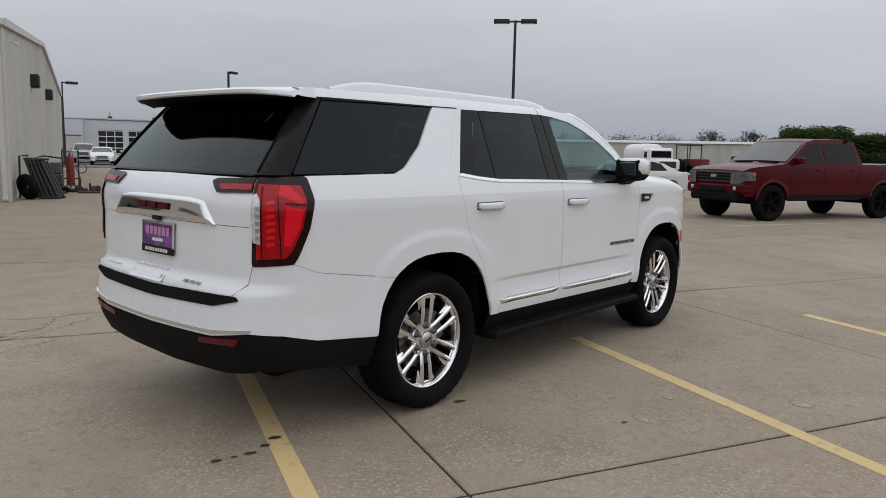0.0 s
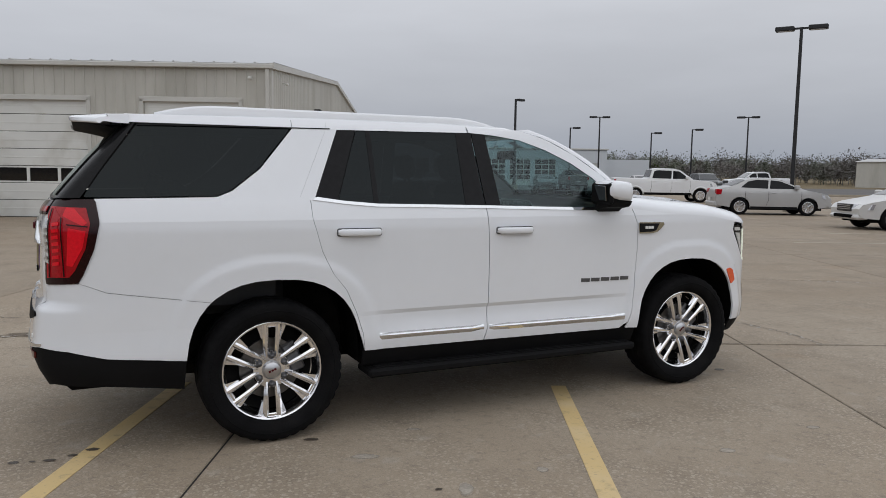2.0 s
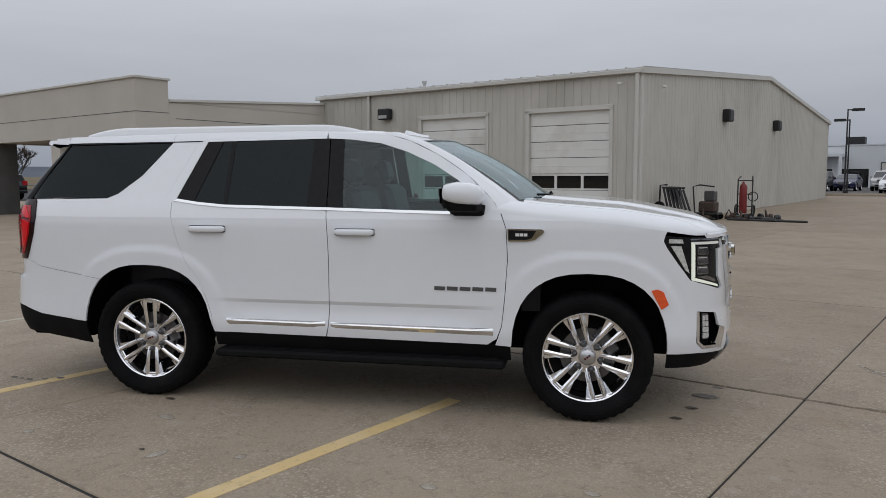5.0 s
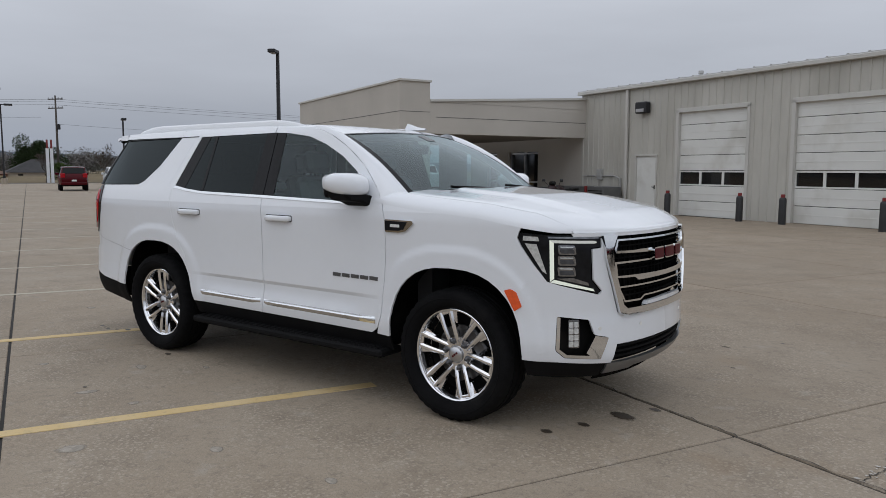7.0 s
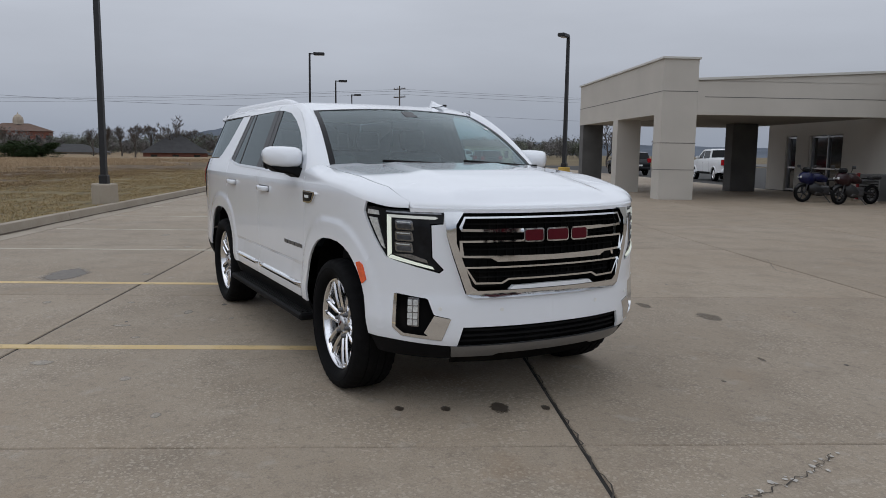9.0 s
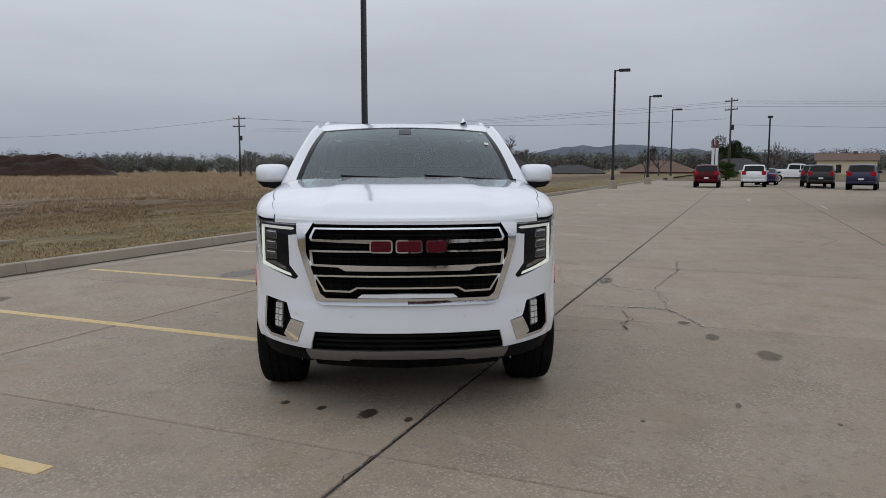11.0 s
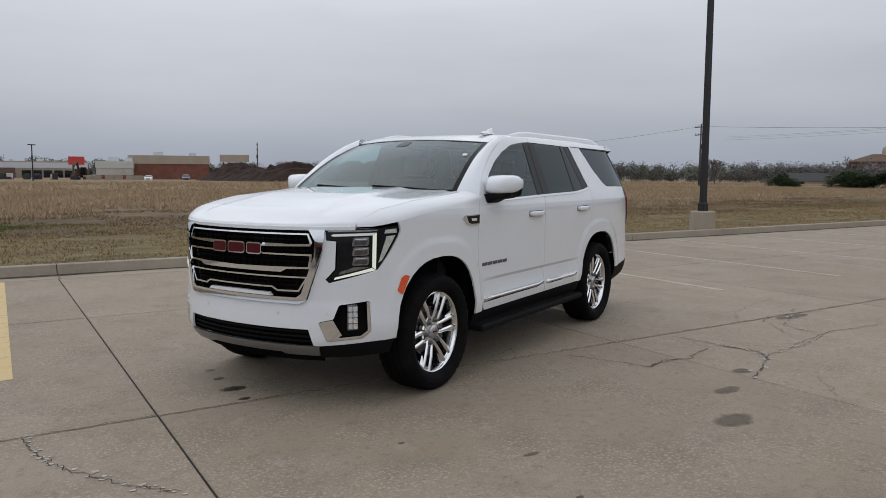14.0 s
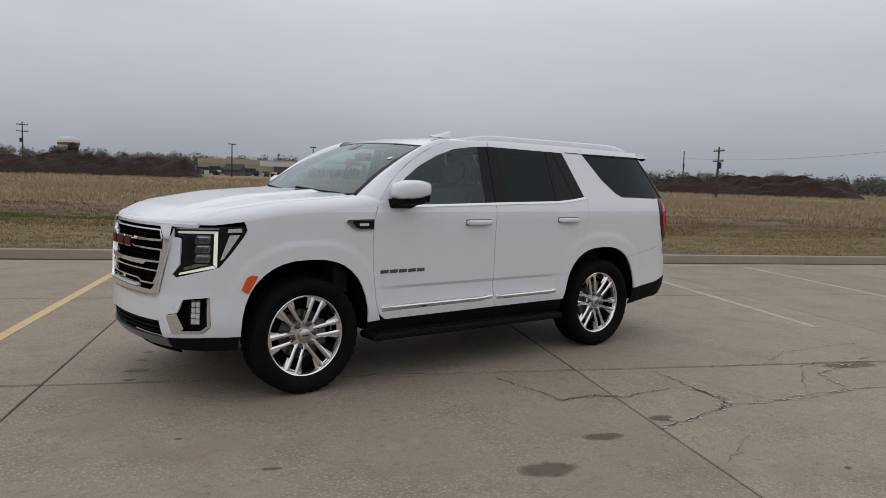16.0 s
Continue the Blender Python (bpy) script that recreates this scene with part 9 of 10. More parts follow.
for i, (a, b, k, m, h) in enumerate(((9.0, 68, "suv", "p_grey", -115), (7.0, 70, "sedan", "p_blue", -115), (4.25, 71, "suv", "p_silver", -115), (2.75, 63, "sedan", "p_white", -115), (0.2, 70, "sedan", "p_silver", -115), (11.8, 66, "suv", "p_white", -115),
                                     (-10.6, 66, "sedan", "p_grey", -115), (-13.3, 66, "pickup", "p_grey", 65), (-19.0, 63, "sedan", "p_silver", -115), (-22.5, 63, "sedan", "p_white", 65), (-26.0, 66, "suv", "p_grey", -115), (-30.0, 64, "pickup", "p_white", 155))):
    x, y, _ = lot(a, b)
    kind = {"suv": "SUV", "sedan": "saloon", "pickup": "pickup"}[k]
    vehicle(k, {"p_grey": "grey", "p_blue": "blue", "p_silver": "silver", "p_white": "white"}[m] + " " + kind + " in the far car park", x, y, h, M[m], W_BRIGHT, 0.02, "cars in the far car park")

# service truck with a rounded white tank, and a tractor
st = thing("tank_truck", "white service truck with a rounded tank body", "truck", (49.33, 22.3, 0), 230)
bm = bmesh.new()
for i, xx in enumerate(np.linspace(-2.6, 1.0, 9)):
    k = 1 - (abs((xx + 0.8) / 1.9)) ** 6 * 0.25
    ring = [bm.verts.new((xx, 1.05 * k * math.copysign(abs(math.cos(t)) ** 0.6, math.cos(t)), 1.75 + 0.85 * k * math.copysign(abs(math.sin(t)) ** 0.7, math.sin(t)))) for t in np.linspace(0, 2 * math.pi, 21)[:-1]]
    if i:
        for t in range(20):
            bm.faces.new((last[t], last[(t + 1) % 20], ring[(t + 1) % 20], ring[t]))
    else:
        bm.faces.new(ring)
    last = ring
bm.faces.new(last)
part("tank", bm, M["p_white"], st, smooth=True)
part("cab", boxes((1.1, 2.4, -1.0, 1.0, 0.6, 2.25), (2.3, 3.6, -0.95, 0.95, 0.6, 1.45), bevel=0.15), M["p_white"], st)
part("windscreen", boxes((2.30, 2.43, -0.80, 0.80, 1.52, 2.05), bevel=0.05), M["carglass"], st)
part("side_window", boxes((1.65, 2.15, -1.02, 1.02, 1.52, 1.98), bevel=0.03), M["carglass"], st)
part("grille", boxes((3.5, 3.64, -0.62, 0.62, 0.82, 1.28), bevel=0.04), M["bollard"], st)
part("chassis", boxes((-2.6, 3.4, -0.5, 0.5, 0.45, 0.95)), M["underblack"], st)
for xx in (-1.6, 2.6):
    for s in (-1, 1):
        w = part("wheel", W_BIG[0], None, st, m=pose(xx, s * 0.9, 0.45, 0, 0, 0 if s > 0 else 180) @ Matrix.Scale(1.12, 4))
        part("tyre", W_BIG[1], None, w)
tc = thing("tractor", "dark tractor with an open canopy frame", "tractor", (53.5, 20.6, 0), 240)
part("bonnet", boxes((0.3, 1.9, -0.35, 0.35, 0.9, 1.5), bevel=0.06), M["redpaint"], tc)
part("canopy", boxes((-1.1, 0.5, -0.75, 0.75, 2.55, 2.65), bevel=0.03), M["bollard"], tc)
for xx in (-1.0, 0.4):
    for yy in (-0.65, 0.65):
        part("canopy_post", boxes((xx - 0.03, xx + 0.03, yy - 0.03, yy + 0.03, 0.9, 2.56)), M["bollard"], tc)
part("seat", boxes((-0.7, -0.2, -0.25, 0.25, 1.0, 1.5), bevel=0.05), M["leather"], tc)
part("loader_arm", boxes((1.2, 3.2, -0.8, -0.65, 0.7, 0.9), (1.2, 3.2, 0.65, 0.8, 0.7, 0.9), (3.0, 3.3, -0.9, 0.9, 0.1, 0.7), bevel=0.03), M["bollard"], tc)
for xx, yy, rr in ((-0.6, 0.75, 0.75), (-0.6, -0.75, 0.75), (1.4, 0.65, 0.45), (1.4, -0.65, 0.45)):
    w = part("wheel", W_BIGDARK[0], None, tc, m=pose(xx, yy, rr, 0, 0, 0 if yy > 0 else 180) @ Matrix.Scale(rr / 0.41, 4))
    part("tyre", W_BIGDARK[1], None, w)


# ---- motorcycles ----
def motorcycle(x, y, rz, accent, label):
    mc = thing("motorcycle", label, "motorcycle", (x, y, 0), rz, group="motorcycles by the portico")
    for xx in (-0.68, 0.70):
        bm = bmesh.new()
        add_lathe(bm, [(0.24, 0.05), (0.28, 0.07), (0.31, 0.04), (0.315, 0.0), (0.31, -0.04), (0.28, -0.07), (0.24, -0.05)], 28, m=Matrix.Translation((xx, 0, 0.315)))
        ty = part("tyre", bm, M["rubber"], mc, smooth=True)
        bm = bmesh.new()
        add_lathe(bm, [(0.25, 0.02), (0.25, -0.02), (0.21, -0.02), (0.21, 0.02)], 24, m=Matrix.Translation((xx, 0, 0.315)), closed=True)
        for k in range(5):
            a = 2 * math.pi * k / 5
            add_tube(bm, [(xx, 0, 0.315), (xx + 0.22 * math.cos(a), 0, 0.315 + 0.22 * math.sin(a))], 0.02, 5)
        part("rim", bm, M["bollard"], ty)
    bm = bmesh.new()
    def hull(bm, secs):
        last = None
        for px, w, z0, z1 in secs:
            ring = [bm.verts.new((px, w * math.cos(t), (z0 + z1) / 2 + (z1 - z0) / 2 * math.sin(t))) for t in np.linspace(0, 2 * math.pi, 15)[:-1]]
            if last:
                for t in range(14):
                    bm.faces.new((last[t], last[(t + 1) % 14], ring[(t + 1) % 14], ring[t]))
            last = ring
        return bm

    part("tank", hull(bm, ((0.42, 0.05, 0.80, 0.92), (0.34, 0.15, 0.70, 0.98), (0.12, 0.17, 0.66, 0.97), (-0.12, 0.11, 0.66, 0.86), (-0.2, 0.04, 0.70, 0.80))), accent, mc, smooth=True)
    part("nose_fairing", hull(bmesh.new(), ((0.90, 0.04, 0.78, 0.86), (0.80, 0.14, 0.66, 0.98), (0.62, 0.20, 0.58, 1.04), (0.44, 0.21, 0.56, 0.98), (0.38, 0.12, 0.62, 0.88))), accent, mc, smooth=True)
    part("lower_fairing", hull(bmesh.new(), ((0.52, 0.08, 0.36, 0.62), (0.40, 0.20, 0.26, 0.70), (0.12, 0.20, 0.20, 0.60), (-0.15, 0.14, 0.22, 0.48), (-0.24, 0.06, 0.26, 0.40))), M["bollard"], mc, smooth=True)
    part("front_mudguard", hull(bmesh.new(), ((1.00, 0.04, 0.42, 0.50), (0.86, 0.075, 0.52, 0.63), (0.68, 0.08, 0.60, 0.68), (0.52, 0.05, 0.50, 0.58))), M["bollard"], mc, smooth=True)
    part("headlamp", boxes((0.84, 0.885, -0.11, 0.11, 0.80, 0.88), bevel=0.015), M["led"], mc)
    part("seat", boxes((-0.70, -0.14, -0.12, 0.12, 0.70, 0.80), bevel=0.04), M["leather"], mc)
    part("tail", boxes((-1.02, -0.52, -0.10, 0.10, 0.80, 0.92), bevel=0.04), M["bollard"], mc)
    part("engine", boxes((-0.2, 0.35, -0.18, 0.18, 0.25, 0.55), bevel=0.05), M["alloydark"], mc)
    bm = bmesh.new()
    for s in (-1, 1):
        add_tube(bm, [(0.70, s * 0.09, 0.315), (0.48, s * 0.10, 1.0)], 0.028)
        add_tube(bm, [(-0.68, s * 0.08, 0.315), (-0.1, s * 0.1, 0.42)], 0.03)
        add_tube(bm, [(0.48, s * 0.08, 1.0), (0.38, s * 0.36, 0.98)], 0.018)
        add_tube(bm, [(0.55, s * 0.25, 1.02), (0.62, s * 0.38, 1.18)], 0.012)
        add_box(bm, 0.58, 0.64, min(s * 0.33, s * 0.47), max(s * 0.33, s * 0.47), 1.14, 1.24, 0.02)
    add_tube(bm, [(0.0, -0.2, 0.35), (-0.7, -0.22, 0.5)], 0.05)
    add_tube(bm, [(0.05, 0.12, 0.3), (-0.1, 0.35, 0.0)], 0.015)
    part("frame_tubes", bm, M["bollard"], mc)
    part("screen", boxes((0.50, 0.72, -0.12, 0.12, 1.0, 1.16), bevel=0.05), M["carglass"], mc)


M["p_navy"] = paint("navy_paint", (0.006, 0.008, 0.045), 0.3)
M["p_plum"] = paint("near_black_maroon_paint", (0.018, 0.004, 0.006), 0.3)
motorcycle(-10.15, 20.7, -108, M["p_navy"], "blue and black sport motorcycle on its stand")
motorcycle(-8.95, 20.7, -98, M["p_plum"], "dark maroon sport motorcycle on its stand")


# ---- houses and stores in the distance ----
def house(cx, cy, rz, L, D, H, pitch, wall, roof, label, hip=True, chimney=False, wins=3, z=0.0):
    h = thing("house", label, "house", (cx, cy, z), rz)
    part("wall", boxes((-L / 2, L / 2, -D / 2, D / 2, -0.5, H)), wall, h)
    bm = bmesh.new()
    e = 0.5
    c = (D / 2 if hip else -e)
    b4 = [bm.verts.new(p) for p in ((-L / 2 - e, -D / 2 - e, H), (L / 2 + e, -D / 2 - e, H), (L / 2 + e, D / 2 + e, H), (-L / 2 - e, D / 2 + e, H))]
    r2 = [bm.verts.new((-L / 2 + c, 0, H + pitch)), bm.verts.new((L / 2 - c, 0, H + pitch))]
    bm.faces.new((b4[0], b4[1], r2[1], r2[0])), bm.faces.new((b4[2], b4[3], r2[0], r2[1]))
    bm.faces.new((b4[1], b4[2], r2[1])), bm.faces.new((b4[3], b4[0], r2[0])), bm.faces.new(b4[::-1])
    rf = part("roof", bm, roof, h)
    if chimney:
        part("chimney", boxes((L * 0.12, L * 0.12 + 0.9, -0.5, 0.5, H, H + pitch + 0.5)), M["roofbrown"], rf)
    for s in (-1, 1):
        for k in range(wins):
            xx = -L / 2 + L * (k + 0.5) / wins
            w = part("window", boxes((xx - 0.55, xx + 0.55, *sorted((s * (D / 2 - 0.02), s * (D / 2 + 0.04))), H * 0.35, H * 0.78)), M["darkglass"], h)
            part("sill", boxes((xx - 0.65, xx + 0.65, *sorted((s * (D / 2 - 0.02), s * (D / 2 + 0.1))), H * 0.35 - 0.12, H * 0.35)), M["sidingtrim"], w)
    return h


house(-183.3, 66.4, 70, 19, 14, 2.4, 2.9, M["brickred"], M["roofbrown"], "low brick house with a brown hipped roof", True, True, 4, -1.9)
house(-174, 110, 60, 13, 10, 4.6, 1.8, M["creamwall"], M["roofbrown"], "cream two-storey house with a brown roof", False, True, 4, -1.3)
house(-196, 92, 70, 18, 12, 1.5, 3.4, M["tanwall"], M["roofgrey"], "grey-roofed house behind a dark bush", True, False, 3, -0.8)
house(-142, 21.3, 80, 11, 10, 1.4, 3.6, M["brickred"], M["roofgrey"], "brick house under a steep dark grey roof", True, False, 3, -0.6)
for i, (x, y) in enumerate(((-160, 38), (-168, 4), (-178, -18))):
    house(x, y, 75 + 7 * (i % 3), 15 + i % 4, 10, 0.8 + 0.2 * (i % 3), 1.7, M["tanwall"], M["roofgrey"], "grey-roofed house in the far estate", True, False, 3, -0.4)
mn = house(-262, -6, 92, 19, 12, 5.6, 2.4, M["brickred"], M["roofbrown"], "large red-brick mansion with pale gables on a rise", True, False, 7, 0.8)
for k in (-7, 0, 8):
    part("gable_bay", boxes((k - 1.4, k + 1.4, 5.9, 7.0, -0.5, 6.4), bevel=0.1), M["creamwall"], mn)
bm = bmesh.new()
add_lathe(bm, [(1.5, 7.6), (1.5, 9.0), (1.3, 9.8), (0.8, 10.4), (0.2, 10.8), (0.001, 11.4)], 14, "z", m=Matrix.Translation((0.5, 0, 0)))
part("cupola", bm, M["tanwall"], mn)


M["greenwall"] = mat("dark_green_wall", (0.030, 0.045, 0.036), 0.8, var=0.2, scale=0.5)
M["rustorange"] = mat("dusty_dark_machine_paint", (0.060, 0.038, 0.024), 0.7, var=0.3, scale=1.5)


def store(cx, cy, rz, L, D, H, wall, band, label, z=-1.0):
    s = thing("store", label, "building", (cx, cy, z), rz)
    part("wall", boxes((-L / 2, L / 2, -D / 2, D / 2, 0, H)), wall, s)
    part("parapet_band", boxes((-L / 2 - 0.15, L / 2 + 0.15, -D / 2 - 0.15, D / 2 + 0.15, H * 0.72, H + 0.25)), band, s)
    for q in ((-L * 0.2, -L * 0.2 + 2.5, -1, 1, H, H + 1.4), (L * 0.25, L * 0.25 + 2, -1, 1, H, H + 1.2)):
        part("roof_unit", boxes(q), M["bluewhite"], s)
    part("base_band", boxes((-L / 2 - 0.05, L / 2 + 0.05, -D / 2 - 0.05, D / 2 + 0.05, 0, H * 0.4)), M["brickred"] if L < 30 else M["tanwall"], s)
    return s


store(-134, -178, 142, 21, 14, 7.4, M["brickred"], M["tanwall"], "brown brick store with a tan parapet")
store(-119, -181, 142, 9, 10, 5.6, M["siding"], M["sidingtrim"], "pale store annex beside the brick store")
lg = store(-126, -263, 154, 60, 20, 6.4, M["tanwall"], M["tanwall"], "very long tan superstore in the distance")
sg = part("sign_board", boxes((24, 29, -10.3, -9.9, 5.6, 8.4)), M["sign_red"], lg)
part("white_fascia", boxes((-8, 30, -10.25, -9.8, 4.3, 6.2)), M["bluewhite"], lg)
part("entrance_canopy", boxes((-3, 8, -12.5, -9.6, 0, 4.4)), M["roofbrown"], lg)
for k in range(5):
    part("garden_shed", boxes((-30 + k * 4.2, -26.3 + k * 4.2, -13.0, -9.5, 0, 3.4 + 0.4 * (k % 2))), M["greenwall"], lg)
for k in range(6):
    part("shop_window", boxes((10 + k * 3.2, 12.6 + k * 3.2, -10.4, -9.9, 0.4, 3.6)), M["darkglass"], lg)
store(-152, -215, 140, 20, 12, 5.2, M["bluewhite"], M["roofgrey"], "low grey store in the distance")
store(-190, -190, 130, 40, 12, 5.0, M["siding"], M["rooftin"], "long pale shed in the distance")
sb = thing("billboard", "wide billboard on posts behind the soil bank", "sign", (-141, -159, 0), 130)
part("board", boxes((-4, 4, -0.1, 0.1, 5.0, 7.0)), M["tanwall"], sb)
for k in range(4):
    part("board_bar", boxes((-3.4 + k * 1.75, -2.0 + k * 1.75, 0.1, 0.14, 5.5, 6.5)), M["roofbrown"], sb)
for k in (-3, 3):
    part("board_post", boxes((k - 0.15, k + 0.15, -0.15, 0.15, -0.5, 5.0)), M["polemetal"], sb)
for k in range(3, 9):
    vehicle(("sedan", "suv", "pickup")[k % 3], ("white", "grey", "silver")[k % 3] + " car parked by the far stores", -92 - k * 7.5, -176 + k * 5.0, 50, M[("p_white", "p_grey", "p_silver")[k % 3]], W_BRIGHT, -0.3, "cars by the far stores")
ex = thing("excavator", "dusty dark excavator beside the soil heaps", "excavator", (-96, -160, 0.0), 40)
part("house_body", boxes((-1.5, 1.2, -1.2, 1.2, 1.0, 2.6), bevel=0.15), M["rustorange"], ex)
part("cab", boxes((0.2, 1.6, 0.2, 1.2, 1.2, 3.0), bevel=0.1), M["carglass"], ex)
for s in (-1, 1):
    part("track", boxes((-2.0, 2.0, min(s * 0.8, s * 1.4), max(s * 0.8, s * 1.4), 0, 0.95), bevel=0.3), M["bollard"], ex)
bm = bmesh.new()
add_tube(bm, [(1.2, 0, 1.6), (3.2, 0, 4.2), (5.2, 0, 3.2)], 0.28)
add_tube(bm, [(5.2, 0, 3.2), (5.6, 0, 1.0)], 0.22)
part("boom", bm, M["rustorange"], ex)
part("bucket", boxes((5.0, 6.0, -0.6, 0.6, 0.2, 1.1), bevel=0.15), M["bollard"], ex)
# builders' yard between the field and the stores: stacked goods, a dark shed, a low soil bank
yard = random.Random(41)
YARD = [M[q] for q in ("polemetal", "sidingtrim", "greenwall", "stuccodark", "p_blue", "rustdark", "bollard")]
for i in range(26):
    k = -4.6 + 0.185 * i + yard.uniform(-0.04, 0.04)
    st = thing("goods_stack", "stack of dark and grey building goods on pallets", "goods stack", (-97 - 7.5 * k + yard.uniform(-1, 1), -166 + 5 * k + yard.uniform(-3, 1), 0.0), 56 + yard.uniform(-25, 25), group="stacked goods in the yard")
    x, h = -0.9, 0.0
    part("pallet", boxes((-1.1, 1.1, -0.7, 0.7, 0.0, 0.16)), M["roofbrown"], st)
    for j in range(yard.randint(2, 4)):
        w, hh = yard.uniform(0.35, 0.8), yard.uniform(0.4, 1.5)
        part("bundle", boxes((x, min(1.3, x + w), -0.6, 0.6, 0.16, 0.16 + hh), bevel=0.06), yard.choice(YARD), st)
        x += w + 0.02
sh = thing("yard_shed", "dark shed with a shallow gabled roof", "shed", (-74.5, -184.5, 0.0), 56)
part("wall", boxes((-3.2, 3.2, -2, 2, 0, 1.7)), M["stuccodark"], sh)
bm = bmesh.new()
gable = [bm.verts.new((x, y, z)) for y in (-2.3, 2.3) for x, z in ((-3.6, 1.6), (3.6, 1.6), (0.0, 3.2))]
for f in ((0, 1, 2), (5, 4, 3), (0, 2, 5, 3), (2, 1, 4, 5), (1, 0, 3, 4)):
    bm.faces.new([gable[q] for q in f])
part("roof", bm, M["roofgrey"], sh)
for i, k in enumerate((0.25, 0.75, 1.25)):
    br = thing("jersey_barrier", "pale concrete road barrier by the soil heaps", "barrier", (-95 - 7.5 * k, -158.5 + 5 * k, 0.0), 146, group="road barriers")
    part("foot", boxes((-1.9, 1.9, -0.32, 0.32, 0, 0.3), bevel=0.05), M["kerb"], br)
    part("stem", boxes((-1.9, 1.9, -0.16, 0.16, 0.3, 1.15), bevel=0.05), M["kerb"], br)
wtw = thing("water_tower", "pale water tower with a red band far off", "water tower", (-96, -486, -2), 0)
bm = bmesh.new()
add_lathe(bm, [(0.001, 12), (4.5, 12.5), (6.2, 14.5), (6.2, 18), (4, 20), (0.001, 20.5)], 20, "z")
part("tank", bm, M["bluewhite"], wtw, smooth=True)
bm = bmesh.new()
add_lathe(bm, [(6.25, 15.2), (6.25, 16.6)], 20, "z")
part("band", bm, M["brickred"], wtw)
for k in range(5):
    a = 2 * math.pi * k / 5
    part("leg", boxes((4 * math.cos(a) - 0.3, 4 * math.cos(a) + 0.3, 4 * math.sin(a) - 0.3, 4 * math.sin(a) + 0.3, -1, 13)), M["bluewhite"], wtw)
tw = thing("sign_towers", "pair of white masts with red tops", "mast", (-83.25, 38.2, 0), 65)
for k in (-0.22, 0.22):
    mk = part("mast", boxes((k - 0.16, k + 0.16, -0.16, 0.16, -0.2, 3.9)), M["p_white"], tw)
    part("mast_top", boxes((k - 0.10, k + 0.10, -0.10, 0.10, 3.9, 4.9)), M["redpaint"], mk)


# ---- soil heaps ----
def heap(name, pts, width, height, seed, label):
    """A long heap of soil along points (world x, y)."""
    pts = catmull([np.array(p) for p in pts], 14)
    n = len(pts)
    m = 17
    vs, fs = [], []
    for i, p in enumerate(pts):
        t = pts[min(i + 1, n - 1)] - pts[max(i - 1, 0)]
        t = t / np.linalg.norm(t)
        nn = np.array((-t[1], t[0]))
        e = min(1.0, i / 6, (n - 1 - i) / 6)
        for j in range(m):
            u = j / (m - 1) * 2 - 1
            q = p + nn * u * width / 2
            h = height * e * max(0, 1 - abs(u) ** 1.6) * (0.75 + 0.45 * noise.noise((q[0] * 0.12, q[1] * 0.12, seed)) + 0.30 * noise.noise((q[0] * 0.5, q[1] * 0.5, seed)) + 0.15 * noise.noise((q[0] * 1.4, q[1] * 1.4, seed)))
            vs.append((q[0], q[1], 0.0 + max(0.0, h)))
    for i in range(n - 1):
        for j in range(m - 1):
            fs.append((i * m + j, i * m + j + 1, (i + 1) * m + j + 1, (i + 1) * m + j))
    me = bpy.data.meshes.new(name)
    me.from_pydata(vs, [], fs)
    me.materials.append(M["dirt"])
    return tagged(part(name, me, None, None), label, "soil heap")


heap("soil_bank", [(-118, -141), (-112, -122), (-106, -104), (-108, -88), (-114, -72), (-120, -58), (-125, -48)], 13, 4.4, 2.0, "long heap of dark red-brown soil in the field")
heap("soil_bank", [(-6, -118), (-13, -114), (-22, -112), (-31, -109), (-38, -107)], 10, 3.6, 6.0, "high heap of red-brown soil in the field")


# ---- trees ----
def bare_tree_mesh(seed, h):
    """A leafless tree: a tapered trunk with forking limbs, and its fine twigs."""
    rr = random.Random(seed)
    bm, tw = bmesh.new(), bmesh.new()

    def limb(p, d, ln, r, depth):
        q = p + d * ln
        mid_ = p.lerp(q, 0.5) + Vector((rr.uniform(-1, 1), rr.uniform(-1, 1), 0)) * ln * 0.06
        add_tube(bm, [p, mid_, q], [r, r * 0.85, r * 0.65], 5 if depth < 2 else 3, False)
        if depth >= 4:
            for _ in range(10):
                dd = (d + Vector((rr.uniform(-1, 1), rr.uniform(-1, 1), rr.uniform(-0.3, 0.9))) * 0.9).normalized()
                e = q + dd * ln * rr.uniform(0.5, 1.1)
                w = Vector((rr.uniform(-1, 1), rr.uniform(-1, 1), rr.uniform(-1, 1))).normalized() * 0.03
                a = tw.verts.new(q - w), tw.verts.new(q + w), tw.verts.new(e)
                tw.faces.new(a)
            return
        for k in range(3 if depth else 5):
            dd = (d * 0.9 + Vector((rr.uniform(-1, 1), rr.uniform(-1, 1), rr.uniform(-0.1, 0.5))) * 0.75).normalized()
            limb(p.lerp(q, rr.uniform(0.6, 1.0)), dd, ln * rr.uniform(0.55, 0.8), r * 0.6, depth + 1)

    limb(Vector((0, 0, -0.3)), Vector((rr.uniform(-0.08, 0.08), rr.uniform(-0.08, 0.08), 1)).normalized(), h * 0.32, h * 0.022, 0)
    return mesh_of(bm, "trunk", M["bark"], True), mesh_of(tw, "crown", M["twig"])


BARE = [bare_tree_mesh(s, 8.0) for s in (3, 11, 27, 40)]


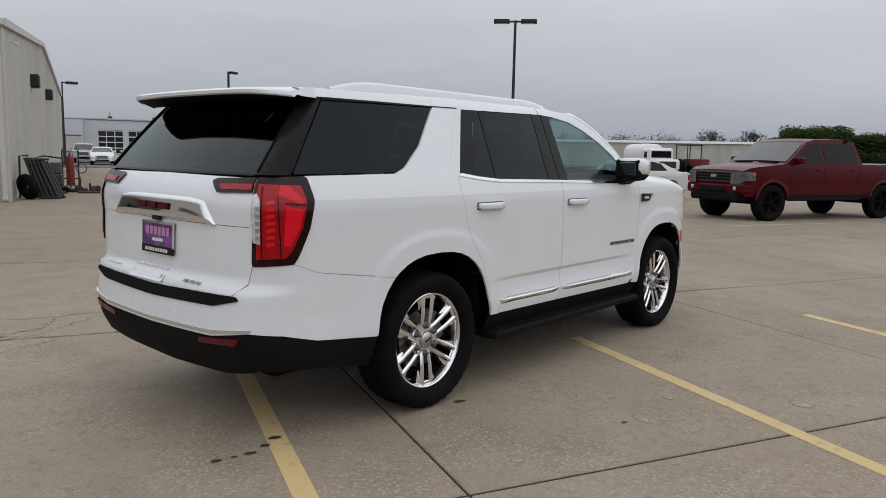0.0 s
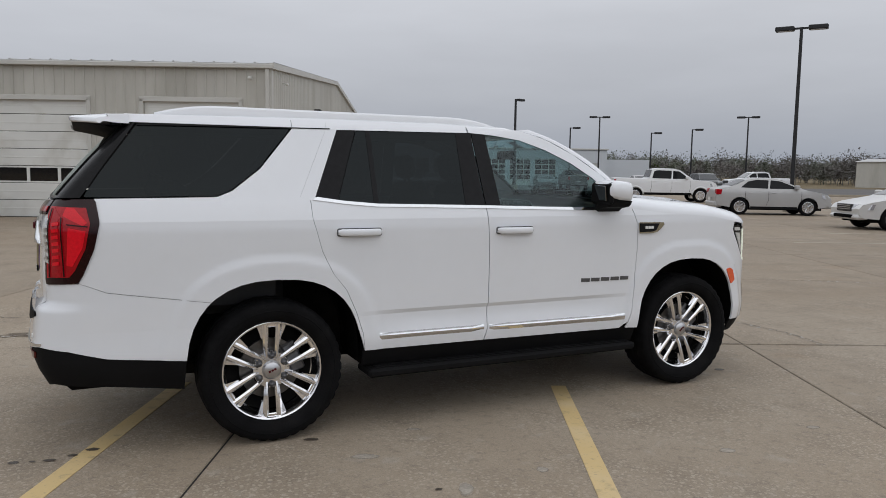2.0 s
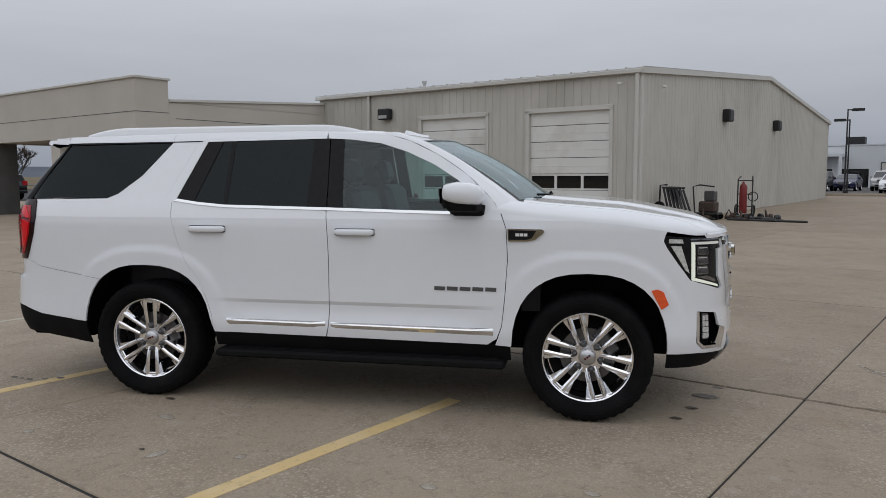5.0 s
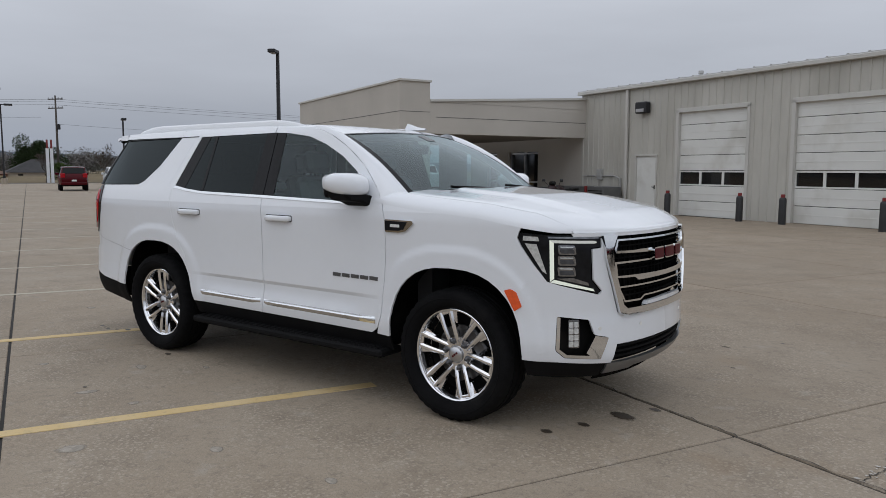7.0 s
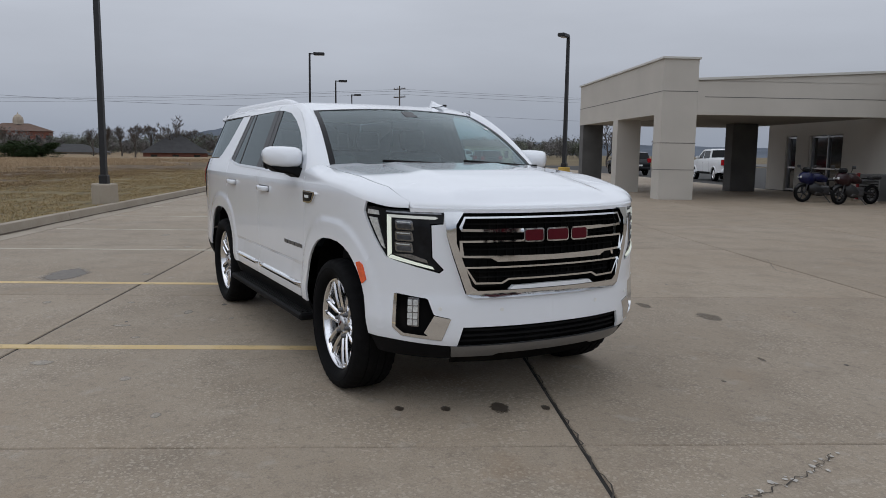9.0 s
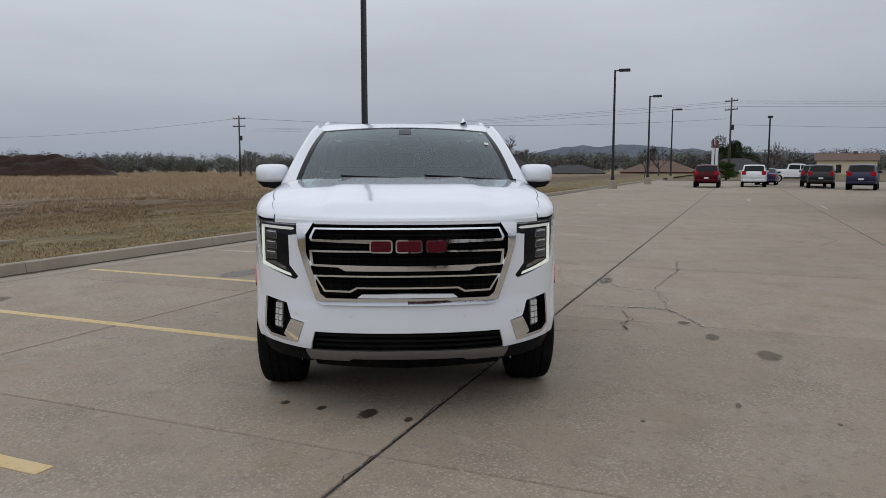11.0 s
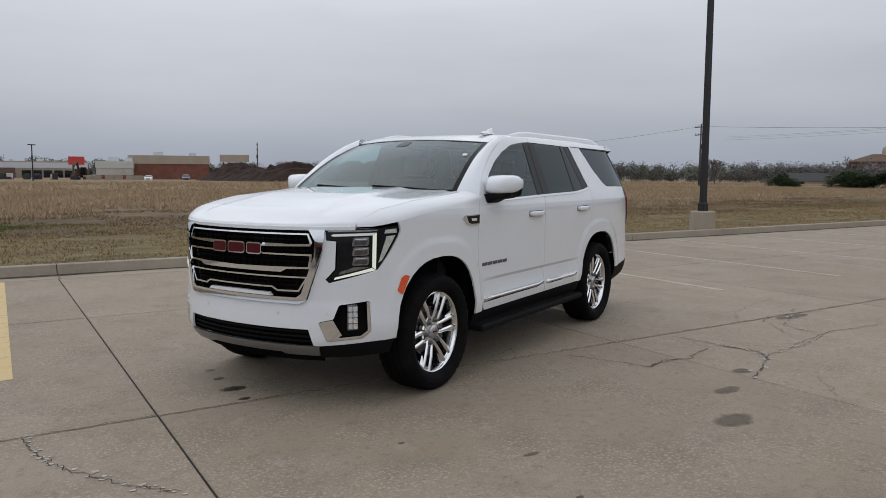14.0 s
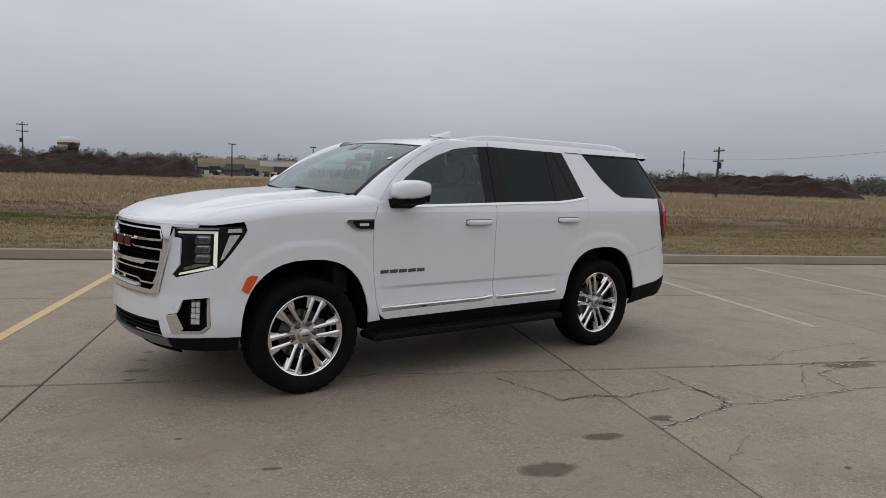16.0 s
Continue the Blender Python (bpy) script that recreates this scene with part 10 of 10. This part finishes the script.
def clump_mesh(seed, w, h, n, size, material, base=0.0):
    """A leafy crown of many small blades in uneven clumps."""
    rs = np.random.RandomState(seed)
    vs, fs = [], []
    cl = [(rs.uniform(-w, w) * 0.55, rs.uniform(-w, w) * 0.55, base + h * rs.uniform(0.15, 0.95), rs.uniform(0.25, 0.5) * w) for _ in range(16)]
    for k in range(n):
        cx, cy, cz, cr = cl[rs.randint(len(cl))]
        cr *= (1.15 - 0.6 * max(0, (cz - base) / h - 0.4))
        d = rs.normal(size=3)
        d /= np.linalg.norm(d)
        p = np.array((cx, cy, cz)) + d * cr * rs.uniform(0.55, 1.1)
        p[2] = max(base * 0.6, p[2])
        a, b = rs.normal(size=3), rs.normal(size=3)
        a, b = a / np.linalg.norm(a) * size, b / np.linalg.norm(b) * size
        i = len(vs)
        vs += [tuple(p - a), tuple(p + a * 0.6 + b * 0.5), tuple(p + b)]
        fs.append((i, i + 1, i + 2))
    me = bpy.data.meshes.new("crown")
    me.from_pydata(vs, [], fs)
    me.materials.append(material)
    return me


EVER = [clump_mesh(s, 2.5, 4.0, 7000, 0.18, M["evergreen"], 0.2) for s in (1, 2)]
LEAFY = [clump_mesh(s, 2.6, 5.0, 6500, 0.20, M["leafgreen"], 0.9) for s in (5, 6)]
tk = bmesh.new()
add_tube(tk, [(0, 0, -0.3), (0.05, 0, 1.2), (0, 0.05, 3.0)], [0.22, 0.17, 0.06], 7)
for k in range(5):
    a = k * 1.3
    add_tube(tk, [(0.03, 0, 1.2 + 0.25 * k), (0.7 * math.cos(a), 0.7 * math.sin(a), 2.0 + 0.3 * k), (1.3 * math.cos(a), 1.3 * math.sin(a), 2.8 + 0.3 * k)], [0.07, 0.05, 0.02], 5)
TRUNK = mesh_of(tk, "trunk", M["bark"], True)


def tree(x, y, kind, i, s=1.0, z=0.0):
    t = thing("tree", {"bare": "leafless tree with fine grey twigs", "ever": "dense dark evergreen tree", "leafy": "tree in fresh green leaf", "bush": "broad low evergreen bush"}[kind], "tree", (x, y, z), i * 67 % 360, group={"bare": "bare trees", "ever": "evergreens", "leafy": "green trees", "bush": "evergreen bushes"}[kind])
    a, b = BARE[i % 4] if kind == "bare" else (TRUNK, (LEAFY if kind == "leafy" else EVER)[i % 2])
    for n, me in (("trunk", a), ("crown", b)):
        part(n, me, None, t, m=Matrix.Diagonal((s * 1.5, s * 1.5, s * 0.80, 1)) if kind == "leafy" else Matrix.Diagonal((s * 1.5, s * 1.5, s * 0.62, 1)) if kind == "bush" else Matrix.Scale(s, 4))
    return t


tree(-222.5, 100.3, "ever", 1, 2.3), tree(-219.5, 104.5, "ever", 0, 2.1)
tree(-103.3, -4.3, "bush", 0, 0.85), tree(-103.4, -1.4, "bush", 1, 0.8)
tree(-111, -13, "bush", 0, 0.75), tree(-24, -135, "ever", 0, 1.2), tree(12, -128, "ever", 1, 1.0)
for i in range(9):
    tree(138 + 3 * (i % 3), 4 + i * 4.6, "leafy", i, 1.25 + 0.12 * (i % 4))
for i, (x, y, s) in enumerate(((134, 76, 1.0), (144, 55, 1.2), (148, 49, 1.25), (150, 43, 1.0), (140, 66, 0.8), (137, 137, 0.9), (145, 130, 0.75), (152, 122, 0.8), (158, 114, 0.9), (163, 106, 1.0), (169, 97, 1.0), (118, 140, 0.95), (110, 146, 0.8),
                               (-143, 12, 0.9), (-142, 17, 1.0), (-141, 21, 1.1), (-146, 25, 0.9), (-139, 7, 0.8), (-120, 44, 0.9), (-92, 50, 0.7), (-90, 41, 0.6), (-125, 8, 0.8), (-123, 12, 0.9), (-130, -6, 0.7), (-136, -28, 0.8), (-86, 30.5, 0.5), (-58, 62, 0.8), (-64, 58, 0.75), (-51, 66, 0.7), (-44, 72, 0.8))):
    tree(x, y, "bare", i, s)
for i, (x, y, s) in enumerate(((118, 134, 0.9), (126, 140, 0.8), (-84, 40, 0.45), (160, 88, 1.1), (148, 28, 1.2))):
    tree(x, y, "leafy", i, s)


def woods(name, spans, n, label, seed):
    """A far wood as one mesh of trunks and ragged crowns; spans: (angle0, angle1, near, far, height)."""
    rs = np.random.RandomState(seed)
    vs, fs = [], []
    for a0, a1, r0, r1, hh in spans:
        k = int(n * (a1 - a0) / sum(s[1] - s[0] for s in spans))
        for _ in range(k):
            a, r = radians(rs.uniform(a0, a1)), rs.uniform(r0, r1)
            cx, cy = r * math.cos(a), r * math.sin(a)
            h = hh * rs.uniform(0.45, 1.15)
            w = h * rs.uniform(0.28, 0.5)
            i = len(vs)
            vs += [(cx - 0.12, cy, -0.5), (cx + 0.12, cy, -0.5), (cx, cy, h * 0.7)]
            fs.append((i, i + 1, i + 2))
            m = 300
            d = rs.normal(size=(m, 3))
            d /= np.linalg.norm(d, axis=1)[:, None]
            q = rs.uniform(0.0, 1.0, m) ** 0.75
            p = np.stack((cx + d[:, 0] * w * q, cy + d[:, 1] * w * q, h * 0.52 + d[:, 2] * h * 0.46 * q), 1)
            up = np.stack((rs.normal(size=m) * 0.5, rs.normal(size=m) * 0.5, rs.normal(size=m) * 0.45 + 0.12), 1) * ((0.60 - 0.25 * q) * r / 200)[:, None]
            side_ = rs.normal(size=(m, 3)) * ((0.24 - 0.14 * q) * r / 200)[:, None]
            i = len(vs)
            vs += [tuple(v) for v in np.stack((p - side_, p + side_, p + up), 1).reshape(-1, 3)]
            fs += [(i + 3 * j, i + 3 * j + 1, i + 3 * j + 2) for j in range(m)]
    me = bpy.data.meshes.new(name)
    me.from_pydata(vs, [], fs)
    me.materials.append(M["farwood"])
    return tagged(part(name, me, None, None), label, "woods", kind="stuff")


woods("far_woods", [(172, 212, 190, 260, 5.6), (212, 236, 260, 340, 6.5), (236, 290, 420, 560, 11.0), (140, 172, 290, 360, 9.0), (18, 52, 165, 240, 7.5), (52, 75, 240, 300, 6.0)], 2300, "belt of leafless woods, greyed by haze in its colour", 8)

# ---- hills ----
def hills(name, prof, dist, label):
    bm = bmesh.new()
    prev = None
    angs = np.linspace(prof[0][0], prof[-1][0], 160)
    for a in angs:
        h = float(np.interp(a, [p[0] for p in prof], [p[1] for p in prof]))
        h *= 1 + 0.10 * noise.noise((a * 0.9, 0, 1)) + 0.05 * noise.noise((a * 3.1, 0, 2))
        c, s = math.cos(radians(a)), math.sin(radians(a))
        cur = [bm.verts.new((c * (dist + k * 140), s * (dist + k * 140), z)) for k, z in ((-1, -3), (-0.4, h * 0.62), (0, h), (1, h * 0.9))]
        if prev:
            for i in range(3):
                bm.faces.new((prev[i], prev[i + 1], cur[i + 1], cur[i]))
        prev = cur
    return tagged(part(name, bm, M["hill"], None, smooth=True), label, "hill", kind="structure")


hills("backdrop_hills", [(110, 8), (125, 16), (140, 22), (148.6, 26), (153, 29), (156, 31), (160, 40), (163, 48), (165, 43), (167.5, 44), (170, 31), (174, 16), (179, 6), (184, 1)], 1500, "low hills on the horizon, coloured blue-grey for haze")
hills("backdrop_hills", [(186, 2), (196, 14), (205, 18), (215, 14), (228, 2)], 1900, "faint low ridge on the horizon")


# ---- utility poles and wires ----
def utility_pole(x, y, h, rz, arms=2):
    u = thing("utility_pole", "weathered timber utility pole with cross-arms", "utility pole", (x, y, -0.2), rz, group="utility poles")
    bm = bmesh.new()
    add_tube(bm, [(0, 0, 0), (0, 0, h * 0.5), (0, 0, h + 0.2)], [0.17, 0.14, 0.10], 8)
    part("pole", bm, M["wood"], u, smooth=True)
    for k in range(arms):
        z = h - 0.35 - 1.2 * k
        ar = part("cross_arm", boxes((-1.2, 1.2, -0.06, 0.06, z, z + 0.14)), M["wood"], u)
        for xx in (-1.1, -0.5, 0.5, 1.1):
            part("insulator", boxes((xx - 0.05, xx + 0.05, -0.05, 0.05, z + 0.14, z + 0.32)), M["satin"], ar)
    bm = bmesh.new()
    add_lathe(bm, [(0.22, h * 0.62), (0.22, h * 0.62 + 0.7), (0.001, h * 0.62 + 0.75)], 12, "z", m=Matrix.Translation((0.35, 0, 0)))
    part("transformer", bm, M["polemetal"], u)


for x, y in ((-60.4, -151.9), (-76.1, -144.5)):
    lamp_post(x, y, 7.2, 2, 30, w=0.10)
UP = [(-114.5, -25.5, 9.7, 60), (-98.5, 46.8, 11.4, 20), (-77, -45.2, 6.2, 60), (-150, -100, 9.5, 40), (-120, -128, 9.0, 40), (-20, -150, 9, 30), (-46, 110, 8.5, 20)]
for x, y, h, rz in UP:
    utility_pole(x, y, h, rz)


def wire(p, q, sag, r=0.022, offs=((0, 0),)):
    """A hanging cable between two points."""
    for k, (ox, oz) in enumerate(offs):
        bm = bmesh.new()
        pts = []
        for t in np.linspace(0, 1, 21):
            pts.append((p[0] + (q[0] - p[0]) * t + ox, p[1] + (q[1] - p[1]) * t - ox, p[2] + (q[2] - p[2]) * t + oz - sag * 4 * t * (1 - t)))
        add_tube(bm, pts, r, 4)
        tagged(part("overhead_wire", bm, M["wire"], None), "thin black overhead cable between poles", "cable", group="overhead cables")


wire((-114.5, -25.5, 9.3), (-175, -118, 9.0), 1.6, 0.018, ((0, 0),))
wire((-114.5, -25.5, 9.3), (-130, 60, 10.5), 1.2, 0.018, ((0, 0),))
wire((-98.5, 46.8, 11.0), (-70, 170, 12.0), 0.9, 0.014, ((-0.8, 0), (0.0, -0.35), (0.8, -0.9)))
wire((-98.5, 46.8, 7.6), (-70, 170, 9.0), 1.5, 0.014)
wire((-98.5, 46.8, 11.0), (-200, -40, 12.0), 0.8, 0.014, ((-0.8, 0), (0.0, -0.35), (0.8, -0.9)))

# ---- concrete slabs, each with its own edges ----
def slab_mesh(w, d):
    bm = bmesh.new()
    g, gy, c = 0.0065, 0.011, 0.006
    ring = [[bm.verts.new((sx * (w / 2 - g - i) + 0.022 * sy * d / 2, sy * (d / 2 - gy - i), z)) for sx, sy in ((-1, -1), (1, -1), (1, 1), (-1, 1))] for i, z in ((0, -0.14), (0, -c), (c, 0.0))]
    for r0, r1 in zip(ring, ring[1:]):
        for i in range(4):
            bm.faces.new((r0[i], r0[(i + 1) % 4], r1[(i + 1) % 4], r1[i]))
    bm.faces.new(ring[2])
    return mesh_of(bm, "slab", M["concrete"])


pave = thing("pavement", "weathered concrete slabs with dark filled joints", "pavement", rz=LOT_RZ, kind="structure")
srng = random.Random(5)
made = {}
rows = [(b0, b1, JA[0], JA[-1]) for b0, b1 in zip(JB, JB[1:])] + [(17.5 + 4 * k, 21.5 + 4 * k, JA[0], WA + 0.6) for k in range(9)]
for b0, b1, a_lo, a_hi in rows:
    for a0, a1 in zip(JA, JA[1:]):
        if a1 > a_hi + 4.2 and b0 > 17:
            continue
        lo, hi = a0, a1
        key = (round(hi - lo, 2), round(b1 - b0, 2))
        if key not in made:
            made[key] = slab_mesh(hi - lo, b1 - b0)
        part("slab", made[key], None, pave, m=pose(-(lo + hi) / 2 + 0.022 * ((b0 + b1) / 2 - 1.1), (b0 + b1) / 2, -srng.uniform(0, 0.0015)))
